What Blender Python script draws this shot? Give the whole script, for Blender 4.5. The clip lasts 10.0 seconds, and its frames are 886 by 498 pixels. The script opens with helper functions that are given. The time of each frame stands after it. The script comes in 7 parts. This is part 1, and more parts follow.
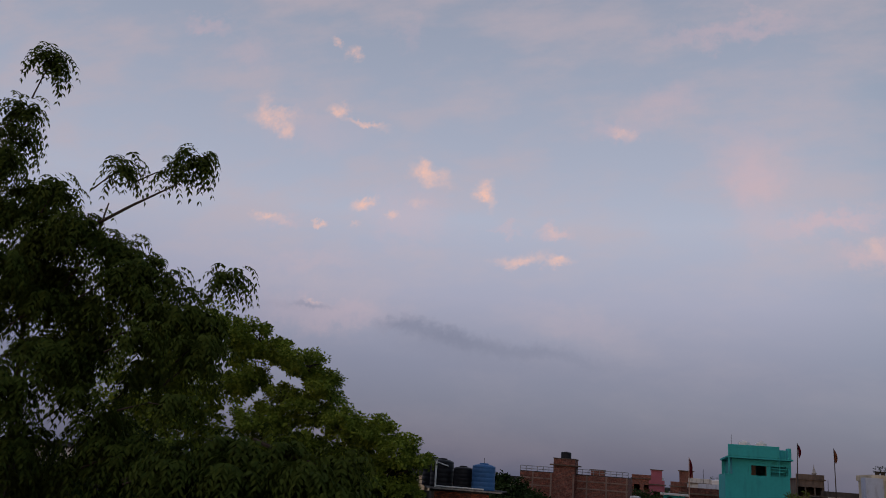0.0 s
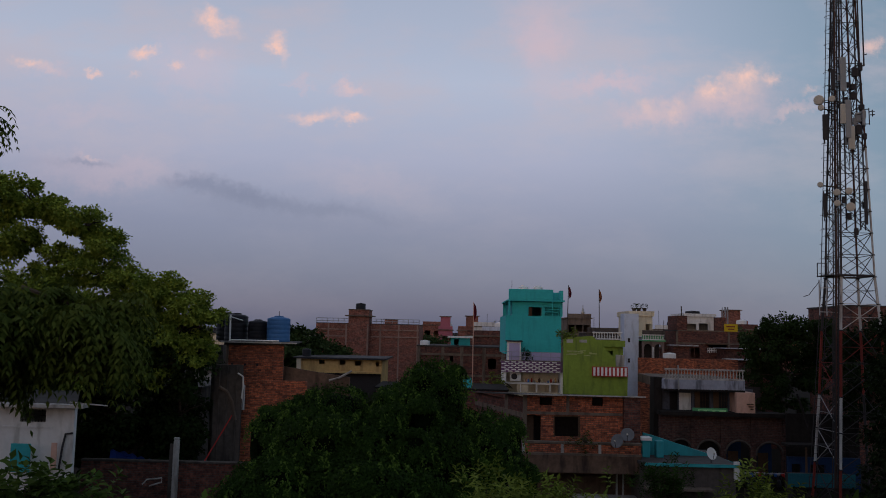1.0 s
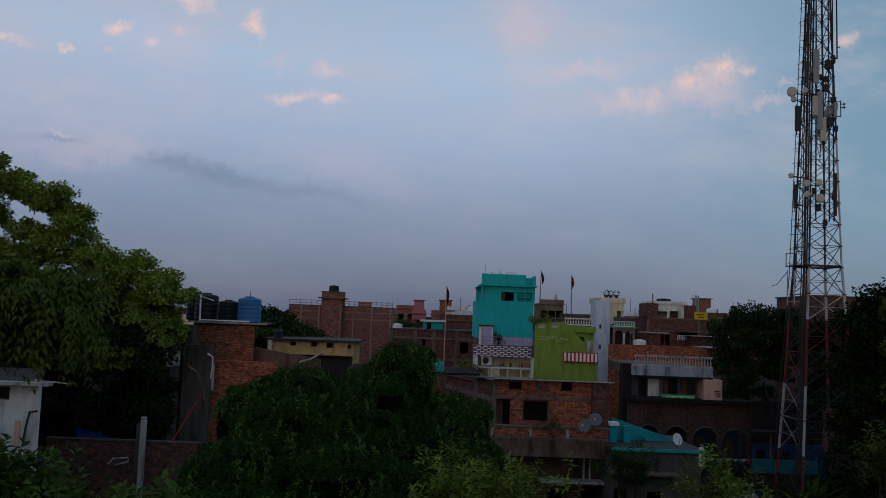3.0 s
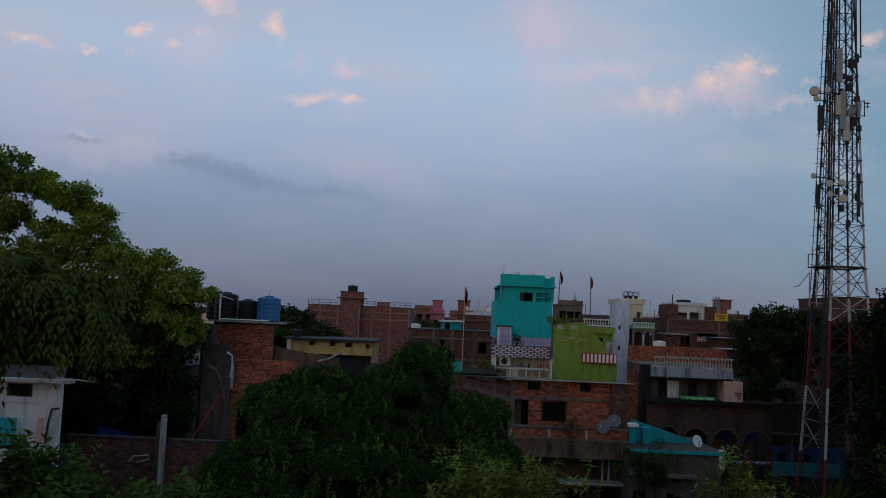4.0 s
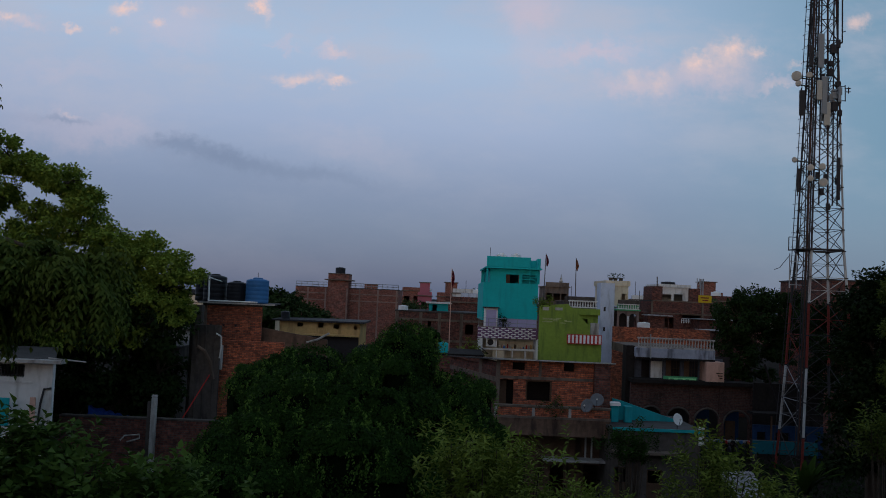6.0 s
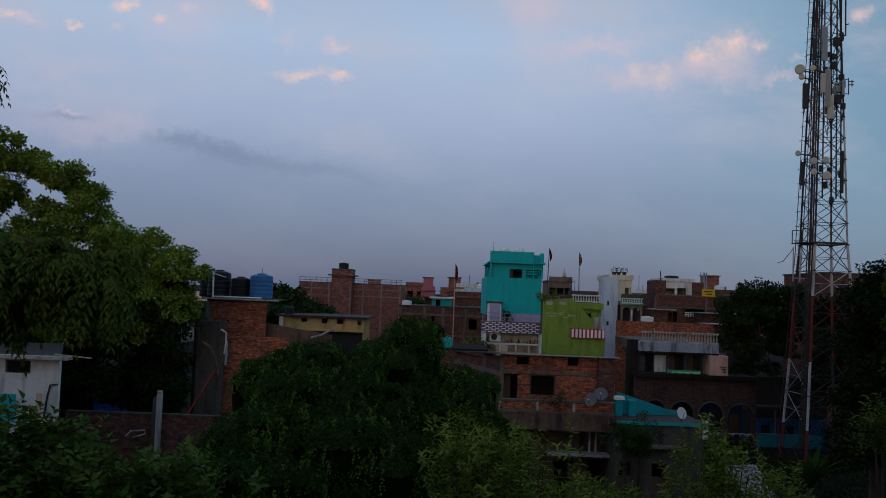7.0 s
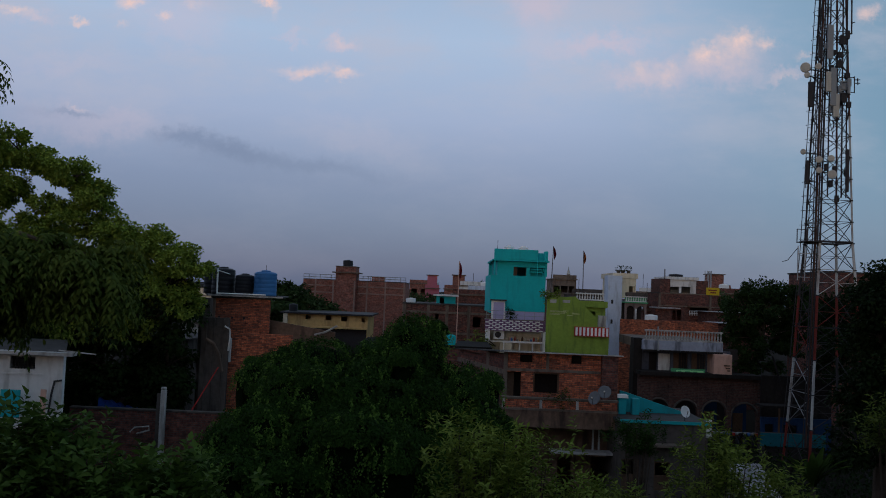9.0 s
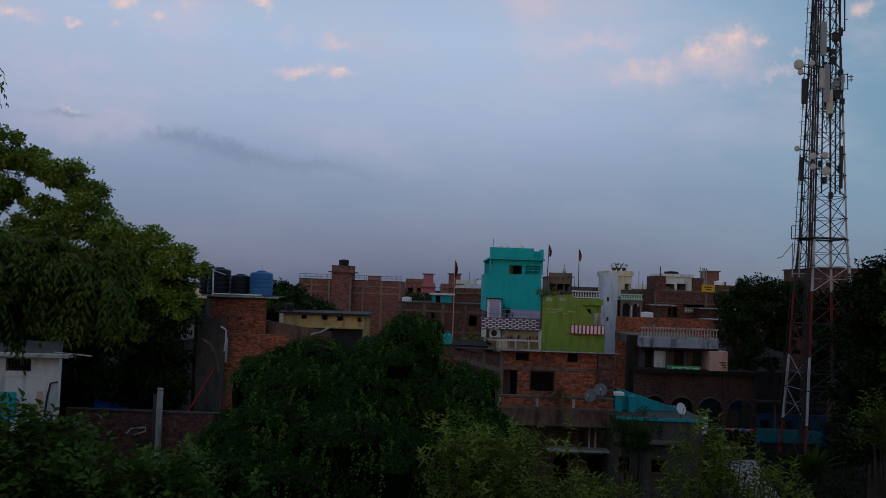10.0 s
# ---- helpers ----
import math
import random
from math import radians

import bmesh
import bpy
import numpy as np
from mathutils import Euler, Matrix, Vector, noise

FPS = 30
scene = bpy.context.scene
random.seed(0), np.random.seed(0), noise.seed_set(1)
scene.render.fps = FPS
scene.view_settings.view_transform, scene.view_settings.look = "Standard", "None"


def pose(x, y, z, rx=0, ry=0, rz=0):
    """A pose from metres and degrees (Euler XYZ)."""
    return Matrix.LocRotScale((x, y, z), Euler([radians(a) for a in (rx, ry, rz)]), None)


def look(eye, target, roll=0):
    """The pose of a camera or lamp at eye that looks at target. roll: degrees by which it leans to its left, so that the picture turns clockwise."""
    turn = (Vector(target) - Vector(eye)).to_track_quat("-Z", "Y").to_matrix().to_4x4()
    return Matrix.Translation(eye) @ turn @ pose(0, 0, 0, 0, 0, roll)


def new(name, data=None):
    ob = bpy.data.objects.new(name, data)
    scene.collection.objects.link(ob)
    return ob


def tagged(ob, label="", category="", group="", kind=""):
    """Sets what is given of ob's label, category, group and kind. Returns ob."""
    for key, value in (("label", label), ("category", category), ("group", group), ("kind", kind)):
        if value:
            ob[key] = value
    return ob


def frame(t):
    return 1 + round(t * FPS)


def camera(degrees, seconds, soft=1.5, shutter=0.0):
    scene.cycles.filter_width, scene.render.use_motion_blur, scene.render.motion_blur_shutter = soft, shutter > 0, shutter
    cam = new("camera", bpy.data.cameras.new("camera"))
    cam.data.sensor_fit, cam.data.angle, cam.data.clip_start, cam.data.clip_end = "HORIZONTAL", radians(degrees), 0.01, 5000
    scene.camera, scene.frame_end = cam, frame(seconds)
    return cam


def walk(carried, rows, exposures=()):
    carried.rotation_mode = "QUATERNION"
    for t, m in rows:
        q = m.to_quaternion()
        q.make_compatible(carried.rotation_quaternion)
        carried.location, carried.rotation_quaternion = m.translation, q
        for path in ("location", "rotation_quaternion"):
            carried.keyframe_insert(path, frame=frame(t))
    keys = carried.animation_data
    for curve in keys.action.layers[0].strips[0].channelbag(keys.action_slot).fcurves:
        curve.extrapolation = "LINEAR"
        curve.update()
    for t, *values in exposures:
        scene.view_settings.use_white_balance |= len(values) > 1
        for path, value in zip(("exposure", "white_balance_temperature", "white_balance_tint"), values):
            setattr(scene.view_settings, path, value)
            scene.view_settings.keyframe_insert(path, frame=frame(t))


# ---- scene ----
# ---- camera ----
cam = camera(56.2, 10.0, soft=0.95)
PATH = [
    (0, (-0.332, 0.029, 9.755), (-0.854, 1.891, 10.265), 4.3),
    (0.5, (-0.256, -0.094, 9.606), (-0.531, 1.86, 9.928), 2.5),
    (1, (-0.154, -0.105, 9.577), (-0.188, 1.885, 9.773), 1.3),
    (1.5, (-0.051, -0.087, 9.575), (0.094, 1.902, 9.725), 0.4),
    (2, (-0.031, -0.069, 9.56), (0.137, 1.919, 9.694), 1.6),
    (2.5, (-0.032, -0.05, 9.536), (0.061, 1.943, 9.685), 2.2),
    (3, (-0.019, -0.042, 9.546), (0.007, 1.952, 9.706), 2.2),
    (4.5, (-0.018, -0.011, 9.503), (-0.04, 1.983, 9.662), 2.5),
    (5, (0.01, -0.066, 9.483), (-0.002, 1.929, 9.636), 2.6),
    (5.5, (0.033, -0.432, 9.494), (0.044, 1.564, 9.628), 2.5),
    (7, (-0.001, -0.638, 9.505), (0.005, 1.36, 9.61), 2.2),
    (7.5, (0.024, -0.643, 9.45), (0.015, 1.354, 9.558), 2.1),
    (8, (-0.017, -0.673, 9.483), (-0.032, 1.324, 9.589), 2.2),
    (8.5, (-0.029, -0.645, 9.501), (-0.059, 1.352, 9.602), 2.4),
    (9, (0.016, -0.631, 9.502), (0.012, 1.366, 9.601), 2.4),
    (9.5, (0.045, -0.609, 9.518), (0.068, 1.389, 9.612), 2.2),
    (10, (0.034, -0.672, 9.522), (0.04, 1.326, 9.618), 2.0),
]
walk(cam, [(t, look(eye, aim, roll)) for t, eye, aim, roll in PATH], exposures=[(0.0, -0.10, 7900, 20), (0.6, 0.0, 7800, 20), (1.2, 0.0, 7400, 16), (2.0, 0.0, 6900, 9), (3.0, 0.0, 6800, 7), (5.0, 0.02, 6650, 7), (10.0, 0.03, 6650, 8)])

# ---- world: dusk sky, veiled, with a few lit clouds opposite the sunset ----
SUN_EL, SUN_ROT = radians(4.0), radians(196.0)
world = bpy.data.worlds.new("dusk_sky")
scene.world = world
world.use_nodes = True
wn, wl = world.node_tree.nodes, world.node_tree.links
wn.clear()


def wmath(op, a, b=None, clamp=False):
    nd = wn.new("ShaderNodeMath")
    nd.operation, nd.use_clamp = op, clamp
    for i, v in enumerate((a, b)):
        if v is None:
            continue
        if isinstance(v, (int, float)):
            nd.inputs[i].default_value = v
        else:
            wl.new(v, nd.inputs[i])
    return nd.outputs[0]


def wrange(v, a, b, c=0.0, d=1.0, smooth=True):
    nd = wn.new("ShaderNodeMapRange")
    nd.interpolation_type = "SMOOTHSTEP" if smooth else "LINEAR"
    wl.new(v, nd.inputs["Value"])
    for key, val in (("From Min", a), ("From Max", b), ("To Min", c), ("To Max", d)):
        nd.inputs[key].default_value = val
    return nd.outputs[0]


def wmix(fac, a, b):
    nd = wn.new("ShaderNodeMix")
    nd.data_type = "RGBA"
    wl.new(fac, nd.inputs[0])
    for i, v in ((6, a), (7, b)):
        if isinstance(v, tuple):
            nd.inputs[i].default_value = (*v, 1)
        else:
            wl.new(v, nd.inputs[i])
    return nd.outputs[2]


def wnoise(vec, scale, detail=4.0, rough=0.55):
    nd = wn.new("ShaderNodeTexNoise")
    nd.inputs["Scale"].default_value, nd.inputs["Detail"].default_value, nd.inputs["Roughness"].default_value = scale, detail, rough
    wl.new(vec, nd.inputs["Vector"])
    return nd


coord = wn.new("ShaderNodeTexCoord")
sep = wn.new("ShaderNodeSeparateXYZ")
wl.new(coord.outputs["Generated"], sep.inputs[0])
dx, dy, dz = sep.outputs
ahead = wmath("MAXIMUM", dy, 0.12)
u, v = wmath("DIVIDE", dx, ahead), wmath("DIVIDE", dz, ahead)
plane = wn.new("ShaderNodeCombineXYZ")
wl.new(u, plane.inputs[0]), wl.new(v, plane.inputs[1])
# ragged edges: the plane of the clouds is bent by noise
bend = wnoise(plane.outputs[0], 24.0, 8.0, 0.72)
off = wn.new("ShaderNodeVectorMath")
off.operation = "SUBTRACT"
wl.new(bend.outputs["Color"], off.inputs[0])
off.inputs[1].default_value = (0.5, 0.5, 0.5)
scl = wn.new("ShaderNodeVectorMath")
scl.operation = "SCALE"
wl.new(off.outputs[0], scl.inputs[0])
scl.inputs["Scale"].default_value = 0.10
bent = wn.new("ShaderNodeVectorMath")
bent.operation = "ADD"
wl.new(plane.outputs[0], bent.inputs[0]), wl.new(scl.outputs[0], bent.inputs[1])


calm = wn.new("ShaderNodeVectorMath")
calm.operation = "SCALE"
wl.new(off.outputs[0], calm.inputs[0])
calm.inputs["Scale"].default_value = 0.050
bent_less = wn.new("ShaderNodeVectorMath")
bent_less.operation = "ADD"
wl.new(plane.outputs[0], bent_less.inputs[0]), wl.new(calm.outputs[0], bent_less.inputs[1])


def cloud_sum(rows, field=None):
    """Sum of soft ellipses: place across, place up, half width, half height, turn in degrees, weight."""
    total = None
    for cu, cv, w, h, turn, weight in rows:
        mp = wn.new("ShaderNodeMapping")
        mp.vector_type = "TEXTURE"
        wl.new((field or bent).outputs[0], mp.inputs["Vector"])
        mp.inputs["Location"].default_value = (cu, cv, 0)
        mp.inputs["Rotation"].default_value = (0, 0, radians(turn))
        mp.inputs["Scale"].default_value = (w, h, 1)
        ln = wn.new("ShaderNodeVectorMath")
        ln.operation = "LENGTH"
        wl.new(mp.outputs[0], ln.inputs[0])
        g = wrange(ln.outputs["Value"], 1.0, 0.0, 0.0, weight)
        total = g if total is None else wmath("ADD", total, g)
    return total


ramp = wn.new("ShaderNodeValToRGB")
wl.new(dz, ramp.inputs[0])
stops = ramp.color_ramp.elements
stops[0].position, stops[0].color = 0.0, (0.073, 0.113, 0.215, 1)
stops[1].position, stops[1].color = 1.0, (0.15, 0.205, 0.31, 1)
for at, col in ((0.05, (0.110, 0.162, 0.305)), (0.12, (0.183, 0.24, 0.415)), (0.20, (0.315, 0.385, 0.59)), (0.29, (0.37, 0.48, 0.69)), (0.50, (0.265, 0.365, 0.54)), (0.64, (0.21, 0.29, 0.44))):
    el = stops.new(at)
    el.color = (*col, 1)
sky = ramp.outputs[0]
sky = wmix(wmath("MULTIPLY", wrange(u, 0.10, 0.6, 0.0, 0.9), wrange(dz, 0.02, 0.2, 0.4, 1.0)), sky, (0.125, 0.255, 0.395))
drift = wn.new("ShaderNodeMapping")
drift.inputs["Rotation"].default_value, drift.inputs["Scale"].default_value = (0, 0, radians(-14)), (1.0, 2.3, 1.0)
wl.new(plane.outputs[0], drift.inputs["Vector"])
veil = wnoise(drift.outputs[0], 4.2, 6.0, 0.6)
sky = wmix(wmath("MULTIPLY", wrange(veil.outputs[0], 0.40, 0.70, 0.0, 0.55), wrange(dz, 0.08, 0.3, 0.15, 1.0)), sky, (0.47, 0.45, 0.56))
WISPS = cloud_sum([
    (0.165, 0.305, 0.132, 0.030, 4, 0.34), (0.098, 0.346, 0.041, 0.055, -14, 0.3), (-0.202, 0.299, 0.029, 0.009, 0, 0.32), (-0.135, 0.291, 0.036, 0.016, 0, 0.42),
    (-0.512, 0.315, 0.048, 0.015, 0, 0.3), (-0.382, 0.187, 0.097, 0.028, 0, 0.12), (-0.108, 0.178, 0.104, 0.025, -8, 0.1), (0.213, 0.267, 0.063, 0.021, 8, 0.36),
    (0.318, 0.285, 0.124, 0.043, 10, 0.5), (0.410, 0.279, 0.053, 0.011, 14, 0.34), (-0.473, 0.253, 0.117, 0.021, 4, 0.16), (-0.315, 0.301, 0.087, 0.043, 0, 0.18),
    (-0.065, 0.432, 0.052, 0.030, 0, 0.4), (0.097, 0.381, 0.083, 0.063, -50, 0.36), (-0.003, 0.468, 0.075, 0.039, 10, 0.3), (0.081, 0.562, 0.145, 0.028, 6, 0.42),
    (0.194, 0.308, 0.077, 0.017, 4, 0.3), (-0.685, 0.629, 0.061, 0.022, -10, 0.36), (-0.599, 0.570, 0.075, 0.037, -20, 0.2), (-0.338, 0.328, 0.095, 0.051, 0, 0.28),
    (-0.483, 0.447, 0.125, 0.046, -10, 0.22), (-0.452, 0.187, 0.146, 0.042, 0, 0.24), (-0.353, 0.590, 0.029, 0.033, 0, 0.2),
])
LIT = cloud_sum([
    (0.351, 0.324, 0.038, 0.020, 10, 0.75), (0.385, 0.317, 0.019, 0.016, 0, 0.7), (0.304, 0.307, 0.026, 0.018, 10, 0.7), (0.328, 0.300, 0.069, 0.029, 14, 0.45),
    (0.263, 0.275, 0.020, 0.021, 25, 0.38), (0.235, 0.267, 0.050, 0.019, 8, 0.18), (0.428, 0.302, 0.017, 0.007, 10, 0.3), (0.504, 0.360, 0.019, 0.019, -20, 0.6),
    (0.408, 0.277, 0.030, 0.007, 12, 0.22), (-0.353, 0.323, 0.014, 0.010, 0, 0.85), (-0.392, 0.337, 0.022, 0.012, 10, 0.5), (-0.321, 0.334, 0.019, 0.010, -20, 0.3),
    (-0.231, 0.342, 0.021, 0.012, -30, 0.7), (-0.221, 0.329, 0.007, 0.015, 20, 0.1), (-0.459, 0.312, 0.011, 0.007, 0, 0.6), (-0.513, 0.315, 0.016, 0.012, 0, 0.45),
    (-0.541, 0.321, 0.032, 0.010, 0, 0.3), (-0.407, 0.306, 0.011, 0.006, 0, 0.35), (-0.177, 0.256, 0.050, 0.009, 1, 0.62), (-0.127, 0.257, 0.026, 0.011, -3, 0.68),
    (-0.137, 0.293, 0.024, 0.012, 0, 0.32), (-0.459, 0.205, 0.020, 0.004, -4, 0.35), (-0.548, 0.469, 0.053, 0.023, -4, 0.85), (-0.562, 0.490, 0.020, 0.030, 20, 0.35),
    (-0.526, 0.451, 0.021, 0.018, -40, 0.5), (-0.445, 0.478, 0.026, 0.016, -12, 0.85), (-0.403, 0.453, 0.048, 0.008, -18, 0.65), (-0.434, 0.565, 0.020, 0.013, -20, 0.8),
    (-0.461, 0.582, 0.015, 0.008, -50, 0.55), (-0.320, 0.382, 0.020, 0.024, 40, 0.8), (-0.298, 0.369, 0.033, 0.019, 0, 0.65), (-0.233, 0.353, 0.021, 0.018, 30, 0.7),
    (-0.055, 0.427, 0.025, 0.012, -20, 0.4), (0.228, 0.280, 0.025, 0.017, 0, 0.3), (-0.399, 0.338, 0.027, 0.013, 10, 0.45), (-0.171, 0.263, 0.042, 0.009, 0, 0.22),
    (-0.537, 0.323, 0.035, 0.012, 0, 0.3),
], bent_less)
DARK = cloud_sum([
    (-0.340, 0.176, 0.032, 0.015, 14, 0.5), (-0.318, 0.174, 0.041, 0.018, -8, 0.6), (-0.281, 0.165, 0.068, 0.021, -15, 0.7), (-0.241, 0.157, 0.074, 0.019, -12, 0.7),
    (-0.186, 0.149, 0.084, 0.017, -9, 0.65), (-0.134, 0.144, 0.076, 0.015, -9, 0.5), (-0.079, 0.135, 0.062, 0.010, -8, 0.3), (-0.294, 0.150, 0.108, 0.032, -14, 0.35),
    (-0.459, 0.199, 0.043, 0.007, -4, 0.55), (-0.189, 0.133, 0.168, 0.025, -8, 0.28), (-0.476, 0.195, 0.086, 0.011, 0, 0.22),
], bent_less)
puff = wnoise(plane.outputs[0], 40.0, 6.0, 0.65)
mask = wrange(dy, 0.05, 0.25)
sky = wmix(wmath("MULTIPLY", wmath("MULTIPLY", WISPS, mask), 0.85, True), sky, (0.62, 0.48, 0.58))
sky = wmix(wmath("MULTIPLY", wmath("MULTIPLY", DARK, mask), 0.72, True), sky, (0.165, 0.215, 0.375))
lit = wmath("MULTIPLY", wmath("MULTIPLY", LIT, mask), wrange(puff.outputs[0], 0.30, 0.66, 0.32, 1.18), True)
sky = wmix(lit, sky, (0.82, 0.57, 0.54))
# towards the sunset the veil is brighter and warmer
sky = wmix(wmath("MULTIPLY", wrange(dy, 0.05, -0.8), wrange(dz, 0.45, 0.05)), sky, (0.27, 0.24, 0.26))
veiled = wn.new("ShaderNodeBackground")
wl.new(sky, veiled.inputs["Color"])
veiled.inputs["Strength"].default_value = 0.95
clear = wn.new("ShaderNodeTexSky")
clear.sky_type, clear.sun_disc = "NISHITA", False
clear.sun_elevation, clear.sun_rotation = SUN_EL, SUN_ROT
clear_bg = wn.new("ShaderNodeBackground")
wl.new(clear.outputs[0], clear_bg.inputs["Color"])
clear_bg.inputs["Strength"].default_value = 0.02
both = wn.new("ShaderNodeAddShader")
wl.new(veiled.outputs[0], both.inputs[0]), wl.new(clear_bg.outputs[0], both.inputs[1])
world_out = wn.new("ShaderNodeOutputWorld")
wl.new(both.outputs[0], world_out.inputs["Surface"])

sun = new("sun", bpy.data.lights.new("sun", "SUN"))
sun.data.energy, sun.data.angle, sun.data.color = 0.22, radians(9.0), (1.0, 0.88, 0.82)
sun.matrix_world = look((-7, -30, 12.4), (0, 0, 10))

# ---- materials ----
def material(name, col, rough=0.85, var=0.25, fine=9.0, broad=0.7, bump=0.15, metal=0.0, island=0.0, spec=0.15, stain=None):
    """A plain surface with grain and broad stains; island: spread of tone from piece to piece."""
    m = bpy.data.materials.new(name)
    m.use_nodes = True
    n, l = m.node_tree.nodes, m.node_tree.links
    b = n["Principled BSDF"]
    b.inputs["Roughness"].default_value, b.inputs["Metallic"].default_value = rough, metal
    b.inputs["Specular IOR Level"].default_value = spec
    tc = n.new("ShaderNodeTexCoord")
    n1, n2 = n.new("ShaderNodeTexNoise"), n.new("ShaderNodeTexNoise")
    for nd, s in ((n1, fine), (n2, broad)):
        nd.inputs["Scale"].default_value, nd.inputs["Detail"].default_value = s, 6
        nd.inputs["Roughness"].default_value = 0.62
        l.new(tc.outputs["Object"], nd.inputs["Vector"])
    add = n.new("ShaderNodeMath")
    add.operation = "ADD"
    l.new(n1.outputs[0], add.inputs[0]), l.new(n2.outputs[0], add.inputs[1])
    rng = n.new("ShaderNodeMapRange")
    l.new(add.outputs[0], rng.inputs["Value"])
    for key, val in (("From Min", 0.65), ("From Max", 1.35), ("To Min", 1 - var), ("To Max", 1 + var)):
        rng.inputs[key].default_value = val
    val = rng.outputs[0]
    if island:
        geo = n.new("ShaderNodeNewGeometry")
        r2 = n.new("ShaderNodeMapRange")
        l.new(geo.outputs["Random Per Island"], r2.inputs["Value"])
        r2.inputs["To Min"].default_value, r2.inputs["To Max"].default_value = 1 - island, 1 + island
        mul = n.new("ShaderNodeMath")
        mul.operation = "MULTIPLY"
        l.new(val, mul.inputs[0]), l.new(r2.outputs[0], mul.inputs[1])
        val = mul.outputs[0]
    sc = n.new("ShaderNodeVectorMath")
    sc.operation = "SCALE"
    sc.inputs[0].default_value = col
    l.new(val, sc.inputs["Scale"])
    out = sc.outputs[0]
    if stain:
        n3 = n.new("ShaderNodeTexNoise")
        mp = n.new("ShaderNodeMapping")
        mp.inputs["Scale"].default_value = (1.6, 1.6, 0.35)
        l.new(tc.outputs["Object"], mp.inputs["Vector"]), l.new(mp.outputs[0], n3.inputs["Vector"])
        n3.inputs["Scale"].default_value, n3.inputs["Detail"].default_value = 1.6, 8
        r3 = n.new("ShaderNodeMapRange")
        r3.interpolation_type = "SMOOTHSTEP"
        l.new(n3.outputs[0], r3.inputs["Value"])
        r3.inputs["From Min"].default_value, r3.inputs["From Max"].default_value, r3.inputs["To Max"].default_value = 0.48, 0.7, 0.75
        mx = n.new("ShaderNodeMix")
        mx.data_type = "RGBA"
        l.new(r3.outputs[0], mx.inputs[0]), l.new(out, mx.inputs[6])
        mx.inputs[7].default_value = (*stain, 1)
        out = mx.outputs[2]
    l.new(out, b.inputs["Base Color"])
    if bump:
        bp = n.new("ShaderNodeBump")
        bp.inputs["Strength"].default_value, bp.inputs["Distance"].default_value = bump, 0.02
        l.new(n1.outputs[0], bp.inputs["Height"]), l.new(bp.outputs[0], b.inputs["Normal"])
    return m


def brick_material(name, c1, c2, mortar, scale=1.0, stain=(0.05, 0.035, 0.03)):
    m = bpy.data.materials.new(name)
    m.use_nodes = True
    n, l = m.node_tree.nodes, m.node_tree.links
    b = n["Principled BSDF"]
    b.inputs["Roughness"].default_value, b.inputs["Specular IOR Level"].default_value = 0.92, 0.15
    tc, sp, cb = n.new("ShaderNodeTexCoord"), n.new("ShaderNodeSeparateXYZ"), n.new("ShaderNodeCombineXYZ")
    l.new(tc.outputs["Object"], sp.inputs[0])
    ad = n.new("ShaderNodeMath")
    l.new(sp.outputs[0], ad.inputs[0]), l.new(sp.outputs[1], ad.inputs[1])
    l.new(ad.outputs[0], cb.inputs[0]), l.new(sp.outputs[2], cb.inputs[1])
    bt = n.new("ShaderNodeTexBrick")
    l.new(cb.outputs[0], bt.inputs["Vector"])
    for key, val in (("Color1", (*c1, 1)), ("Color2", (*c2, 1)), ("Mortar", (*mortar, 1))):
        bt.inputs[key].default_value = val
    for key, val in (("Scale", 1.0), ("Mortar Size", 0.010 * scale), ("Brick Width", 0.24 * scale), ("Row Height", 0.085 * scale), ("Bias", -0.1)):
        bt.inputs[key].default_value = val
    n2 = n.new("ShaderNodeTexNoise")
    n2.inputs["Scale"].default_value, n2.inputs["Detail"].default_value, n2.inputs["Roughness"].default_value = 0.9, 8, 0.65
    l.new(tc.outputs["Object"], n2.inputs["Vector"])
    r = n.new("ShaderNodeMapRange")
    r.interpolation_type = "SMOOTHSTEP"
    l.new(n2.outputs[0], r.inputs["Value"])
    r.inputs["From Min"].default_value, r.inputs["From Max"].default_value, r.inputs["To Max"].default_value = 0.45, 0.75, 0.7
    mx = n.new("ShaderNodeMix")
    mx.data_type = "RGBA"
    l.new(r.outputs[0], mx.inputs[0]), l.new(bt.outputs["Color"], mx.inputs[6])
    mx.inputs[7].default_value = (*stain, 1)
    n4 = n.new("ShaderNodeTexNoise")
    n4.inputs["Scale"].default_value, n4.inputs["Detail"].default_value, n4.inputs["Roughness"].default_value = 5.5, 5, 0.7
    l.new(tc.outputs["Object"], n4.inputs["Vector"])
    r4 = n.new("ShaderNodeMapRange")
    l.new(n4.outputs[0], r4.inputs["Value"])
    for key, val in (("From Min", 0.3), ("From Max", 0.7), ("To Min", 0.45), ("To Max", 1.5)):
        r4.inputs[key].default_value = val
    sc = n.new("ShaderNodeVectorMath")
    sc.operation = "SCALE"
    l.new(mx.outputs[2], sc.inputs[0]), l.new(r4.outputs[0], sc.inputs["Scale"])
    l.new(sc.outputs[0], b.inputs["Base Color"])
    bp = n.new("ShaderNodeBump")
    bp.invert = True
    bp.inputs["Strength"].default_value, bp.inputs["Distance"].default_value = 0.6, 0.01
    l.new(bt.outputs["Fac"], bp.inputs["Height"]), l.new(bp.outputs[0], b.inputs["Normal"])
    return m


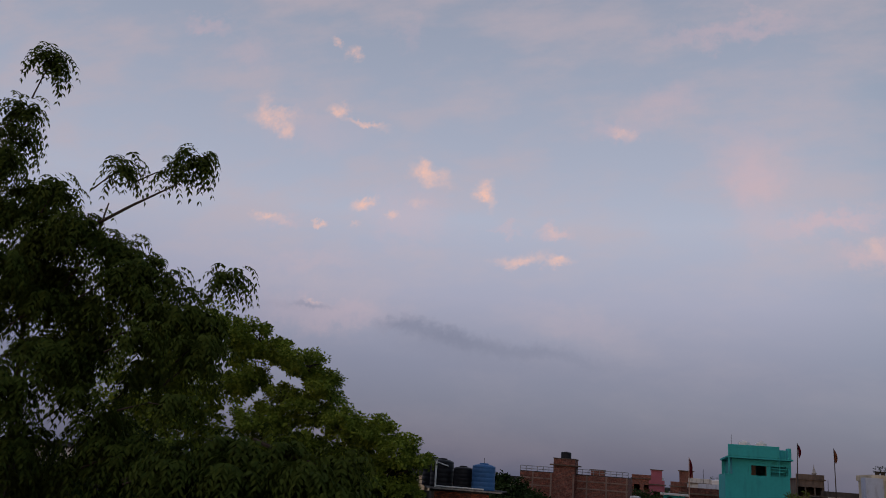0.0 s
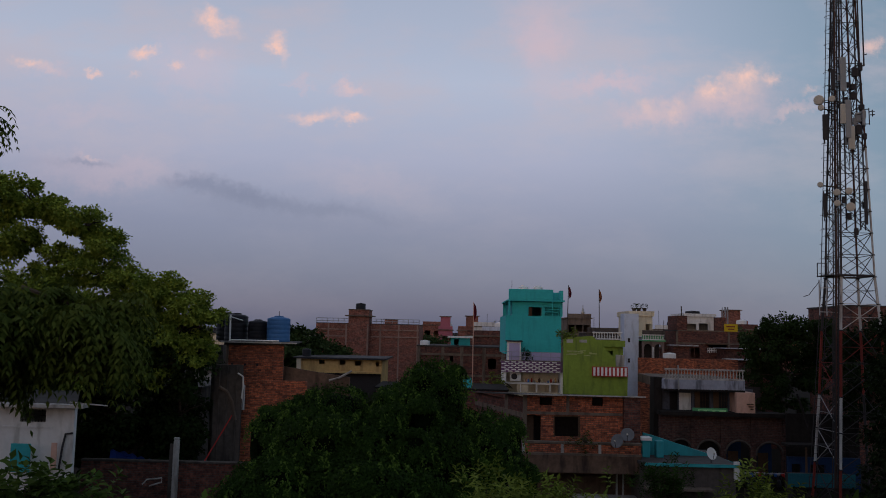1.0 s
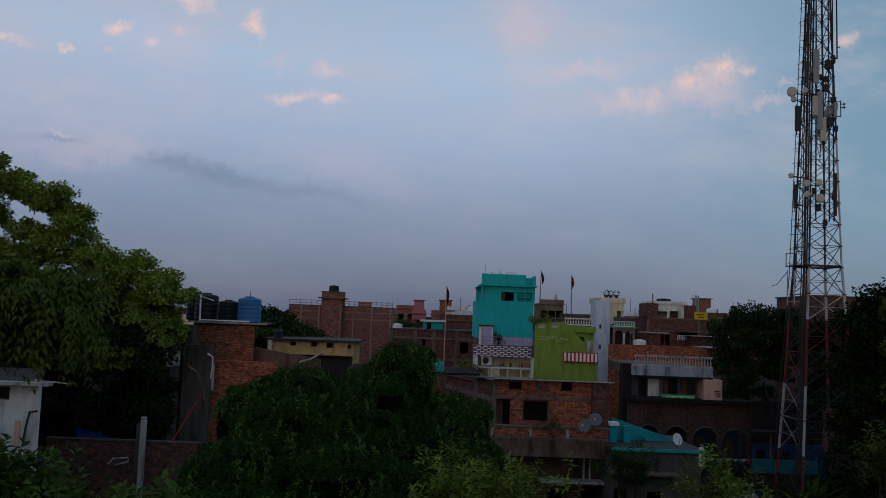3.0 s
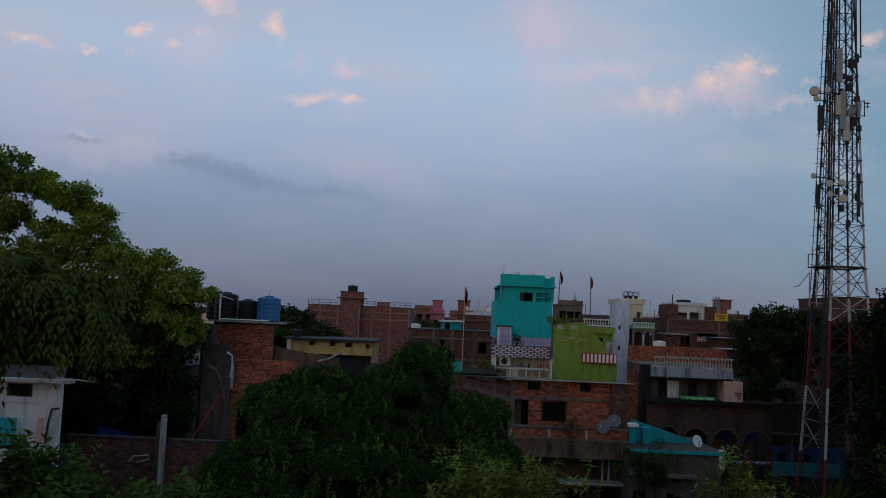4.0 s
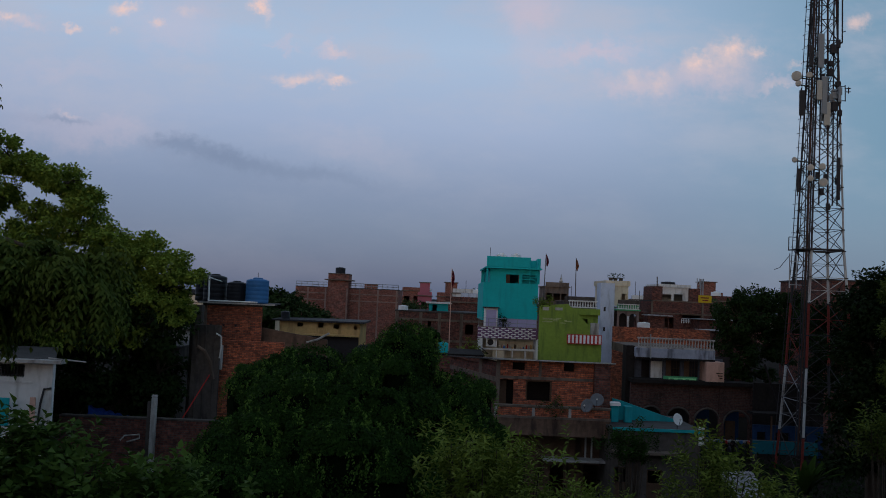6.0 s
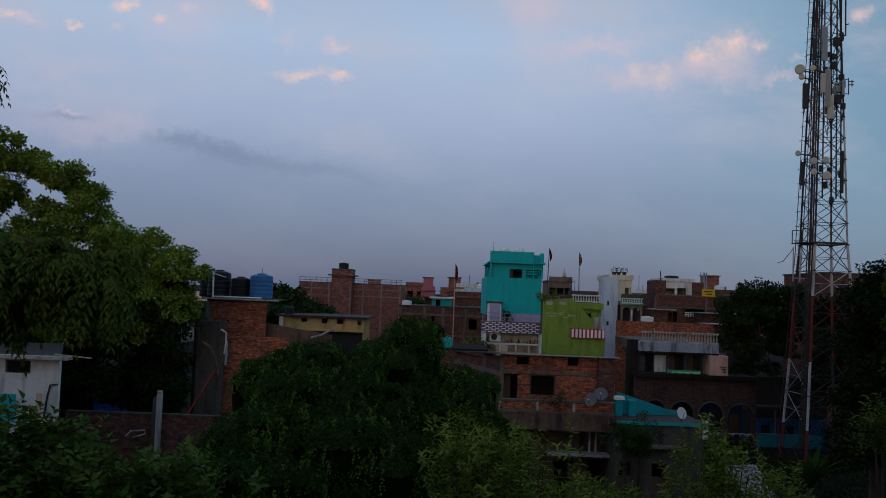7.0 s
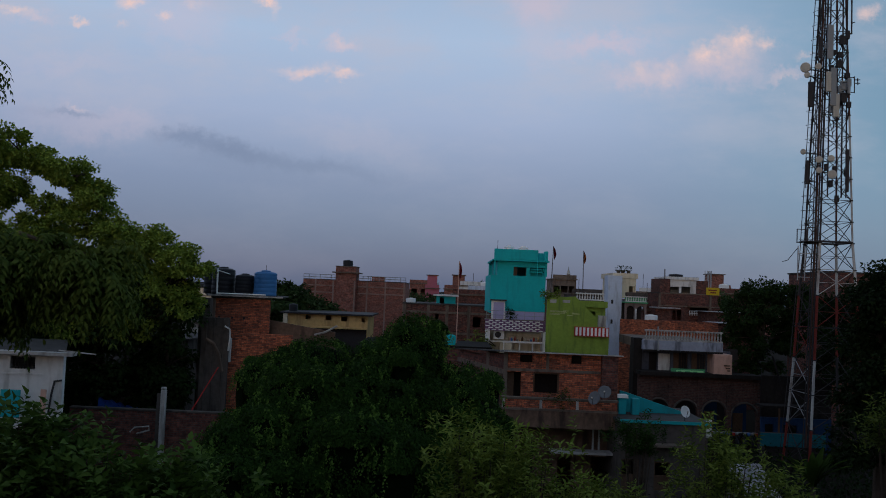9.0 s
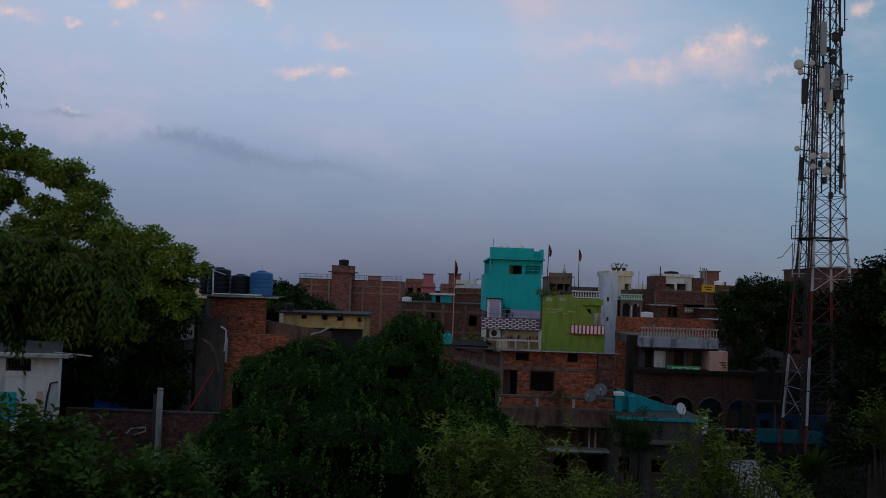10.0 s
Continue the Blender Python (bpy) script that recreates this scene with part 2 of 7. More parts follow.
def leaf_material(name, col, warm, rough=0.65, through_light=0.25):
    """Leaves: tone from leaf to leaf, some yellower, a little light let through."""
    m = bpy.data.materials.new(name)
    m.use_nodes = True
    n, l = m.node_tree.nodes, m.node_tree.links
    b = n["Principled BSDF"]
    b.inputs["Roughness"].default_value, b.inputs["Specular IOR Level"].default_value = rough, 0.05
    geo, tc, ns = n.new("ShaderNodeNewGeometry"), n.new("ShaderNodeTexCoord"), n.new("ShaderNodeTexNoise")
    ns.inputs["Scale"].default_value = 0.8
    l.new(tc.outputs["Object"], ns.inputs["Vector"])
    ad = n.new("ShaderNodeMath")
    ad.operation = "MULTIPLY_ADD"
    l.new(ns.outputs[0], ad.inputs[0])
    ad.inputs[1].default_value = 1.2
    l.new(geo.outputs["Random Per Island"], ad.inputs[2])
    rp = n.new("ShaderNodeMapRange")
    l.new(ad.outputs[0], rp.inputs["Value"])
    rp.inputs["From Min"].default_value, rp.inputs["From Max"].default_value = 0.3, 1.5
    mx = n.new("ShaderNodeMix")
    mx.data_type = "RGBA"
    l.new(rp.outputs[0], mx.inputs[0])
    mx.inputs[6].default_value, mx.inputs[7].default_value = (*col, 1), (*warm, 1)
    l.new(mx.outputs[2], b.inputs["Base Color"])
    tr, ms = n.new("ShaderNodeBsdfTranslucent"), n.new("ShaderNodeMixShader")
    l.new(mx.outputs[2], tr.inputs["Color"])
    ms.inputs[0].default_value = through_light
    l.new(b.outputs[0], ms.inputs[1]), l.new(tr.outputs[0], ms.inputs[2])
    l.new(ms.outputs[0], n["Material Output"].inputs["Surface"])
    return m


SOIL = material("soil", (0.016, 0.0125, 0.010), 1.0, 0.45, 3.0, 0.15, 0.4, spec=0.03)
CONCRETE = material("concrete", (0.155, 0.118, 0.095), 0.9, 0.3, 6.0, 0.6, 0.25, stain=(0.07, 0.054, 0.046))
PALE_CONCRETE = material("pale_concrete", (0.38, 0.36, 0.34), 0.9, 0.25, 6.0, 0.6, 0.2, stain=(0.15, 0.13, 0.12))
OLD_PLASTER = material("old_plaster", (0.085, 0.072, 0.065), 0.95, 0.35, 4.0, 0.5, 0.3, stain=(0.04, 0.033, 0.032))
WHITEWASH = material("whitewash", (0.62, 0.61, 0.60), 0.9, 0.12, 5.0, 0.6, 0.2, stain=(0.3, 0.28, 0.26))
LIME_BLUE = material("pale_blue_wash", (0.50, 0.55, 0.66), 0.9, 0.12, 5.0, 0.5, 0.15, stain=(0.30, 0.32, 0.38))
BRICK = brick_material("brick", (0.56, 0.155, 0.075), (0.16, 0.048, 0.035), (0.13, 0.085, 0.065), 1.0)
BRICK_DULL = brick_material("dull_brick", (0.185, 0.066, 0.050), (0.075, 0.032, 0.027), (0.085, 0.065, 0.06), 1.2)
BRICK_FAR = brick_material("pale_brick", (0.33, 0.12, 0.088), (0.18, 0.065, 0.05), (0.19, 0.125, 0.105), 1.6, stain=(0.12, 0.06, 0.05))
TEAL = material("teal_paint", (0.010, 0.41, 0.42), 0.7, 0.10, 4.0, 0.45, 0.08, stain=(0.012, 0.33, 0.345))
TEAL_DEEP = material("deep_teal_paint", (0.012, 0.30, 0.32), 0.75, 0.15, 4.0, 0.5, 0.1)
GREEN = material("lime_green_paint", (0.205, 0.295, 0.05), 0.8, 0.22, 5.0, 0.5, 0.1, stain=(0.115, 0.165, 0.04))
GREEN_DEEP = material("green_paint", (0.07, 0.30, 0.14), 0.8, 0.15)
YELLOW = material("ochre_paint", (0.60, 0.38, 0.16), 0.85, 0.2, 5.0, 0.6, 0.1, stain=(0.36, 0.22, 0.10))
CREAM = material("cream_paint", (0.62, 0.53, 0.40), 0.85, 0.12, stain=(0.4, 0.32, 0.22))
SALMON = material("salmon_paint", (0.55, 0.33, 0.26), 0.85, 0.15, stain=(0.25, 0.15, 0.12))
PINK = material("pink_paint", (0.42, 0.13, 0.17), 0.8, 0.15)
LILAC = material("lilac_paint", (0.40, 0.36, 0.55), 0.8, 0.12)
PURPLE = material("purple_tile", (0.16, 0.08, 0.16), 0.6, 0.15)
BLUE_WALL = material("blue_wall_paint", (0.06, 0.16, 0.42), 0.85, 0.2)
WHITE = material("white_paint", (0.75, 0.74, 0.72), 0.7, 0.08)
RED = material("red_paint", (0.42, 0.035, 0.03), 0.75, 0.15)
RED_OXIDE = material("red_oxide_steel", (0.18, 0.032, 0.024), 0.7, 0.2, metal=0.1)
STEEL_WHITE = material("white_painted_steel", (0.44, 0.43, 0.42), 0.65, 0.2, stain=(0.16, 0.10, 0.08))
RUST = material("rusted_steel", (0.09, 0.045, 0.035), 0.8, 0.35)
STEEL = material("dark_steel", (0.04, 0.036, 0.038), 0.7, 0.25)
GALV = material("galvanised_steel", (0.30, 0.30, 0.31), 0.5, 0.2, metal=0.5)
ANTENNA = material("antenna_grey", (0.26, 0.265, 0.27), 0.6, 0.1)
ANTENNA_PALE = material("antenna_cream", (0.44, 0.40, 0.34), 0.6, 0.1)
BLACK = material("black_plastic", (0.020, 0.020, 0.024), 0.45, 0.15)
TANK_BLUE = material("blue_plastic", (0.04, 0.145, 0.33), 0.5, 0.15)
TANK_WHITE = material("white_plastic", (0.70, 0.70, 0.70), 0.5, 0.06)
TARP = material("blue_tarpaulin", (0.015, 0.06, 0.28), 0.6, 0.2)
WOOD = material("weathered_wood", (0.10, 0.06, 0.04), 0.8, 0.3)
SHEET = material("corrugated_sheet", (0.36, 0.35, 0.36), 0.55, 0.25, metal=0.3, stain=(0.16, 0.11, 0.09))
# near-black colour that stands in for the shade of interiors and holes
DARK_ROOM = material("dark_interior_shade", (0.04, 0.033, 0.033), 0.95, 0.25)
FLAG_RED = material("red_cloth", (0.20, 0.025, 0.04), 0.9, 0.15)
FLAG_ORANGE = material("orange_cloth", (0.36, 0.14, 0.07), 0.9, 0.2)
SIGN_YELLOW = material("yellow_sign", (0.52, 0.35, 0.02), 0.7, 0.08)
SIGN_GREEN = material("green_sign", (0.30, 0.68, 0.32), 0.7, 0.1)
BARK = material("bark", (0.07, 0.052, 0.04), 0.95, 0.35, 14.0, 2.0, 0.6)
LEAF_PEEPAL = leaf_material("broad_leaves", (0.058, 0.110, 0.020), (0.24, 0.31, 0.05))
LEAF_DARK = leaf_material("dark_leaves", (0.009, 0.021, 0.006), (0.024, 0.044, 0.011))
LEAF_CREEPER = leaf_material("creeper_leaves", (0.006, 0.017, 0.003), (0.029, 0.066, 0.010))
# brighter copy of the creeper leaf: highlights painted onto the hanging strands
LEAF_HIGHLIGHT = leaf_material("highlight_creeper_leaves", (0.022, 0.052, 0.009), (0.10, 0.18, 0.03))
LEAF_BUSH = leaf_material("bush_leaves", (0.034, 0.062, 0.011), (0.19, 0.24, 0.042))
LEAF_BROAD = leaf_material("broad_bush_leaves", (0.016, 0.038, 0.007), (0.085, 0.14, 0.025))
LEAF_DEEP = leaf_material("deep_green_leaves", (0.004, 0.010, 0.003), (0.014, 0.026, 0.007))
LEAF_NEEM = leaf_material("neem_leaves", (0.036, 0.064, 0.014), (0.085, 0.11, 0.02))
LEAF_FAR = leaf_material("far_leaves", (0.03, 0.06, 0.02), (0.06, 0.09, 0.03))
ROOF_DARK = material("weathered_roof", (0.06, 0.055, 0.053), 0.9, 0.4, 4.0, 0.5, 0.3)
# brick of the arcade, with the heavy shade there put into its colour
BRICK_SHADED = brick_material("shaded_brick", (0.10, 0.046, 0.038), (0.062, 0.03, 0.026), (0.08, 0.065, 0.06), 1.25, (0.03, 0.024, 0.022))
STALL_TEAL = material("dark_teal_board", (0.012, 0.11, 0.14), 0.8, 0.25)
# stained blue wash, darkened to paint the shade of the veranda recess
SHADED_WASH = material("shaded_blue_wash", (0.085, 0.09, 0.115), 0.9, 0.35, 4.0, 0.5, 0.25, stain=(0.03, 0.03, 0.035))
PALE_BAND = material("mortar_stained_concrete", (0.30, 0.205, 0.175), 0.9, 0.25, 5.0, 0.6, 0.2, stain=(0.17, 0.11, 0.09))
PEELED = material("bared_pale_plaster", (0.33, 0.36, 0.16), 0.9, 0.3, 8.0, 1.0, 0.2)
DUSTY_PINK = material("dusty_pink_plaster", (0.20, 0.145, 0.135), 0.9, 0.25, 5.0, 0.6, 0.15, stain=(0.08, 0.06, 0.06))
SOOTY_WASH = material("streaked_pale_wash", (0.30, 0.32, 0.39), 0.9, 0.2, 5.0, 0.6, 0.2, stain=(0.05, 0.05, 0.06))
NEAR_BLACK_PLASTER = material("near_black_plaster", (0.020, 0.0165, 0.0155), 0.95, 0.5, 5.0, 0.5, 0.3, stain=(0.010, 0.008, 0.008))
BROWN_PLASTER = material("damp_brown_plaster", (0.15, 0.092, 0.066), 0.95, 0.4, 4.0, 0.5, 0.3, stain=(0.028, 0.020, 0.018))
TEAL_STAIR = material("blue_teal_paint", (0.012, 0.29, 0.33), 0.7, 0.12, 4.0, 0.5, 0.1, stain=(0.02, 0.20, 0.23))
BLUE_DIM = material("dim_blue_paint", (0.014, 0.038, 0.095), 0.9, 0.3)
DISH_GREY = material("dish_grey", (0.125, 0.13, 0.14), 0.6, 0.2)
# near-black green: shade inside the creeper mound, put into the colour
SHADE_GREEN = material("mound_shade_green", (0.004, 0.009, 0.003), 1.0, 0.5, 6.0, 1.2, 0.5, spec=0.03)


# ---- building blocks ----
def mesh_of(name, bm, mat):
    me = bpy.data.meshes.new(name)
    bm.normal_update()
    bm.to_mesh(me)
    bm.free()
    me.materials.append(mat)
    return me


def thing(name, at, label, category, group="", kind=""):
    ob = new(name)
    ob.location = at
    ob.empty_display_size = 0.3
    return tagged(ob, label, category, group, kind)


def part(name, bm, mat, parent, label=""):
    """Links a bmesh, in world metres, as one mesh under a thing or a part."""
    ob = new(name, mesh_of(name, bm, mat))
    if parent is not None:
        ob.parent = parent
        if parent.parent is None:
            ob.matrix_parent_inverse = Matrix.Translation(-parent.location)
    return tagged(ob, label)


def box(bm, x0, x1, y0, y1, z0, z1, bev=0.0):
    vs = [bm.verts.new((x, y, z)) for z in (z0, z1) for y in (y0, y1) for x in (x0, x1)]
    fs = [bm.faces.new([vs[i] for i in q]) for q in ((0, 2, 3, 1), (4, 5, 7, 6), (0, 1, 5, 4), (1, 3, 7, 5), (3, 2, 6, 7), (2, 0, 4, 6))]
    if bev:
        es = list({e for f in fs for e in f.edges})
        bmesh.ops.bevel(bm, geom=es, offset=bev, segments=1, affect="EDGES")
    return bm


def prism(outline, z0, z1):
    """An upright block over an outline of x, y corners."""
    bm = bmesh.new()
    lo = [bm.verts.new((x, y, z0)) for x, y in outline]
    hi = [bm.verts.new((x, y, z1)) for x, y in outline]
    bm.faces.new(lo[::-1]), bm.faces.new(hi)
    for i in range(len(lo)):
        j = (i + 1) % len(lo)
        bm.faces.new((lo[i], lo[j], hi[j], hi[i]))
    bmesh.ops.recalc_face_normals(bm, faces=bm.faces)
    return bm


def boxes(*rows, bev=0.0):
    bm = bmesh.new()
    for r in rows:
        box(bm, *r, bev=bev)
    return bm


def tube(bm, pts, radii, sides=6, cap=True):
    """A tapered tube through the points."""
    rings = []
    pts = [Vector(p) for p in pts]
    for i, p in enumerate(pts):
        d = (pts[min(i + 1, len(pts) - 1)] - pts[max(i - 1, 0)]).normalized()
        a = d.orthogonal().normalized()
        if rings:
            a = (last - d * last.dot(d)).normalized()
        last = a
        c = d.cross(a)
        r = radii[i] if isinstance(radii, (list, tuple)) else radii
        rings.append([bm.verts.new(p + (a * math.cos(2 * math.pi * k / sides) + c * math.sin(2 * math.pi * k / sides)) * r) for k in range(sides)])
    for r0, r1 in zip(rings, rings[1:]):
        for k in range(sides):
            bm.faces.new((r0[k], r0[(k + 1) % sides], r1[(k + 1) % sides], r1[k]))
    if cap:
        bm.faces.new(rings[0][::-1]), bm.faces.new(rings[-1])
    return bm


def lathe(bm, profile, x, y, z, sides=24):
    """A turned shape: rows of radius and height above z."""
    rings = [[bm.verts.new((x + r * math.cos(2 * math.pi * k / sides), y + r * math.sin(2 * math.pi * k / sides), z + h)) for k in range(sides)] for r, h in profile]
    for r0, r1 in zip(rings, rings[1:]):
        for k in range(sides):
            f = bm.faces.new((r0[k], r0[(k + 1) % sides], r1[(k + 1) % sides], r1[k]))
            f.smooth = True
    bm.faces.new(rings[0][::-1]), bm.faces.new(rings[-1])
    return bm


def wall_with_holes(x0, x1, z0, z1, y0, y1, holes=()):
    """A wall from y0 to y1 with openings (x0, x1, z0, z1) cut through."""
    bm = bmesh.new()
    xs = sorted({x0, x1, *[min(max(h[i], x0), x1) for h in holes for i in (0, 1)]})
    zs = sorted({z0, z1, *[min(max(h[i], z0), z1) for h in holes for i in (2, 3)]})
    solid = {}
    for i in range(len(xs) - 1):
        for k in range(len(zs) - 1):
            cx, cz = (xs[i] + xs[i + 1]) / 2, (zs[k] + zs[k + 1]) / 2
            solid[i, k] = not any(h[0] < cx < h[1] and h[2] < cz < h[3] for h in holes)
    def quad(*p):
        bm.faces.new([bm.verts.new(q) for q in p])
    for (i, k), s in solid.items():
        if not s:
            continue
        a, b, c, d = xs[i], xs[i + 1], zs[k], zs[k + 1]
        quad((a, y0, c), (b, y0, c), (b, y0, d), (a, y0, d))
        quad((b, y1, c), (a, y1, c), (a, y1, d), (b, y1, d))
        if not solid.get((i - 1, k)):
            quad((a, y1, c), (a, y0, c), (a, y0, d), (a, y1, d))
        if not solid.get((i + 1, k)):
            quad((b, y0, c), (b, y1, c), (b, y1, d), (b, y0, d))
        if not solid.get((i, k - 1)):
            quad((a, y1, c), (b, y1, c), (b, y0, c), (a, y0, c))
        if not solid.get((i, k + 1)):
            quad((a, y0, d), (b, y0, d), (b, y1, d), (a, y1, d))
    bmesh.ops.remove_doubles(bm, verts=bm.verts, dist=0.0005)
    return bm


def shell(parent, x0, x1, y0, y1, z0, z1, mat, holes=(), roof_mat=None, roof=0.14, eave=0.15, t=0.23, side_mat=None):
    """Four walls and a flat roof slab; the front wall faces -y and takes the openings."""
    side_mat = side_mat or mat
    part("wall", wall_with_holes(x0, x1, z0, z1, y0, y0 + t, holes), mat, parent)
    part("wall", boxes((x0, x0 + t, y0 + t, y1 - t, z0, z1)), side_mat, parent)
    part("wall", boxes((x1 - t, x1, y0 + t, y1 - t, z0, z1)), side_mat, parent)
    part("wall", boxes((x0, x1, y1 - t, y1, z0, z1)), side_mat, parent)
    part("roof", boxes((x0 - eave, x1 + eave, y0 - eave, y1 + eave, z1, z1 + roof)), roof_mat or ROOF_DARK, parent)


def bars_in(parent, x0, x1, z0, z1, y, mat, n=6, rows=1, r=0.012, name="window_bar"):
    for i in range(n):
        x = x0 + (x1 - x0) * (i + 0.5) / n
        part(name, tube(bmesh.new(), [(x, y, z0), (x, y, z1)], r, 4), mat, parent)
    for i in range(rows):
        z = z0 + (z1 - z0) * (i + 0.5) / rows
        part(name, tube(bmesh.new(), [(x0, y - 0.02, z), (x1, y - 0.02, z)], r, 4), mat, parent)


def door_leaf(parent, x0, x1, z0, z1, y, mat, name="door"):
    d = part(name, boxes((x0, x1, y, y + 0.04, z0, z1)), mat, parent)
    w = (x1 - x0)
    part("panel", boxes((x0 + w * 0.15, x1 - w * 0.15, y - 0.012, y - 0.001, z0 + 0.15, (z0 + z1) / 2 - 0.06)), mat, d)
    part("panel", boxes((x0 + w * 0.15, x1 - w * 0.15, y - 0.012, y - 0.001, (z0 + z1) / 2 + 0.06, z1 - 0.12)), mat, d)


def baluster_mesh(h, r, mat):
    bm = bmesh.new()
    lathe(bm, [(r, 0), (r, 0.08 * h), (0.5 * r, 0.14 * h), (r, 0.34 * h), (0.85 * r, 0.45 * h), (0.42 * r, 0.7 * h), (0.42 * r, 0.84 * h), (0.9 * r, 0.9 * h), (0.9 * r, h)], 0, 0, 0, 6)
    return mesh_of("baluster", bm, mat)


def balustrade(parent, x0, x1, y, z0, z1, n, mat, rail=0.09):
    part("rail", boxes((x0, x1, y - 0.09, y + 0.09, z1 - rail, z1), bev=0.01), mat, parent)
    part("plinth", boxes((x0, x1, y - 0.10, y + 0.10, z0, z0 + rail), bev=0.01), mat, parent)
    me = baluster_mesh(z1 - z0 - 2 * rail, (x1 - x0) / n * 0.30, mat)
    shift = Vector(parent.location)
    for i in range(n):
        ob = new("baluster", me)
        ob.parent = parent
        ob.location = Vector((x0 + (x1 - x0) * (i + 0.5) / n, y, z0 + rail)) - shift


def rail_fence(parent, x0, x1, y, z0, z1, mat, n, r=0.02, levels=2):
    for i in range(n + 1):
        x = x0 + (x1 - x0) * i / n
        part("post", tube(bmesh.new(), [(x, y, z0), (x, y, z1)], r, 5), mat, parent)
    for k in range(levels):
        z = z1 - (z1 - z0) * k / levels
        part("rail", tube(bmesh.new(), [(x0, y, z), (x1, y, z)], r, 5), mat, parent)


def water_tank(at, r, h, mat, label, lid=True):
    x, y, z = at
    t = thing("water_tank", at, label, "water tank", "rooftop water tanks")
    prof = [(r * 0.97, 0)]
    for k in range(5):
        a = h * 0.84 * k / 5
        prof += [(r, a + 0.02 * h), (r, a + 0.125 * h), (r * 0.982, a + 0.14 * h), (r * 0.982, a + 0.155 * h)]
    prof += [(r, h * 0.87), (r * 0.97, h * 0.91), (r * 0.66, h * 0.965), (r * 0.40, h * 0.975)]
    part("body", lathe(bmesh.new(), prof, x, y, z), mat, t)
    if lid:
        part("lid", lathe(bmesh.new(), [(r * 0.42, h * 0.965), (r * 0.43, h * 0.99), (r * 0.36, h * 1.02), (r * 0.1, h * 1.03)], x, y, z, 16), mat, t)
    return t


def dish(at, r, aim, label, mast, mat=None):
    """A satellite dish on a bent mast; aim: the way that it faces."""
    t = thing("satellite_dish", mast, label, "satellite dish", "satellite dishes")
    q = Vector(aim).to_track_quat("Z", "Y").to_matrix().to_4x4()
    m = Matrix.Translation(at) @ q
    bm = bmesh.new()
    prof = [(0.02, 0), (0.35 * r, 0.02 * r), (0.7 * r, 0.09 * r), (r, 0.2 * r), (1.02 * r, 0.19 * r), (0.7 * r, 0.06 * r), (0.02, -0.03)]
    lathe(bm, prof, 0, 0, 0, 28)
    bmesh.ops.transform(bm, matrix=m, verts=bm.verts)
    part("reflector", bm, mat or DISH_GREY, t)
    p = lambda *c: m @ Vector(c)
    part("feed_arm", tube(bmesh.new(), [p(0, -r, 0.18 * r), p(0, -0.15 * r, 0.75 * r)], 0.012, 5), STEEL, t)
    part("feed_horn", tube(bmesh.new(), [p(0, -0.17 * r, 0.68 * r), p(0, -0.1 * r, 0.85 * r)], 0.035, 8), ANTENNA_PALE, t)
    part("mast", tube(bmesh.new(), [mast, (mast[0], mast[1], at[2] - 0.12), p(0, 0, -0.03)], 0.022, 6), STEEL, t)
    return t


def flag_pole(foot, top, cloth, label, drop=0.9):
    t = thing("flag_pole", foot, label, "flag pole", "flag poles")
    part("pole", tube(bmesh.new(), [foot, top], [0.04, 0.025], 6), SALMON if drop > 1.1 else OLD_PLASTER, t)
    bm = bmesh.new()
    rows = []
    for i in range(7):
        z = top[2] - 0.05 - drop * i / 6
        rows.append([bm.verts.new((top[0] + 0.03 + 0.20 * k / 4 * (0.35 + 0.65 * math.sin(0.5 + i * 0.45)), top[1] + 0.06 * math.sin(k * 1.9 + i * 0.8), z - 0.06 * k)) for k in range(5)])
    for a, b in zip(rows, rows[1:]):
        for k in range(4):
            bm.faces.new((a[k], a[k + 1], b[k + 1], b[k]))
    bmesh.ops.solidify(bm, geom=bm.faces, thickness=0.006)
    part("flag", bm, cloth, t)


# ---- foliage ----
def leaves(name, pos, way, up, length, width, mat, parent, fold=0.18):
    """Many folded leaves as one mesh: places, ways from stalk to tip, upper sides."""
    way = way / np.linalg.norm(way, axis=1)[:, None]
    side = np.cross(way, up)
    side /= np.linalg.norm(side, axis=1)[:, None] + 1e-9
    top = np.cross(side, way)
    n = len(pos)
    L, W = np.broadcast_to(length, n)[:, None], np.broadcast_to(width, n)[:, None]
    v = np.empty((n, 5, 3))
    v[:, 0] = pos
    v[:, 1] = pos + way * L * 0.42 + side * W * 0.5 + top * L * fold * 0.5
    v[:, 2] = pos + way * L - top * L * fold * 0.6
    v[:, 3] = pos + way * L * 0.42 - side * W * 0.5 + top * L * fold * 0.5
    v[:, 4] = pos + way * L * 0.5 - top * L * fold * 0.1
    tri = np.array([[0, 1, 4], [1, 2, 4], [2, 3, 4], [3, 0, 4]])
    f = (np.arange(n)[:, None, None] * 5 + tri[None]).reshape(-1, 3)
    me = bpy.data.meshes.new(name)
    me.vertices.add(n * 5)
    me.vertices.foreach_set("co", v.reshape(-1))
    me.loops.add(len(f) * 3)
    me.loops.foreach_set("vertex_index", f.reshape(-1).astype(np.int32))
    me.polygons.add(len(f))
    me.polygons.foreach_set("loop_start", np.arange(len(f), dtype=np.int32) * 3)
    me.polygons.foreach_set("loop_total", np.full(len(f), 3, dtype=np.int32))
    me.update(calc_edges=True)
    me.materials.append(mat)
    ob = new(name, me)
    if parent is not None:
        ob.parent = parent
        ob.matrix_parent_inverse = Matrix.Translation(-Vector(parent.location))
    return ob


def unit(rng, n):
    d = rng.normal(size=(n, 3))
    return d / np.linalg.norm(d, axis=1)[:, None]


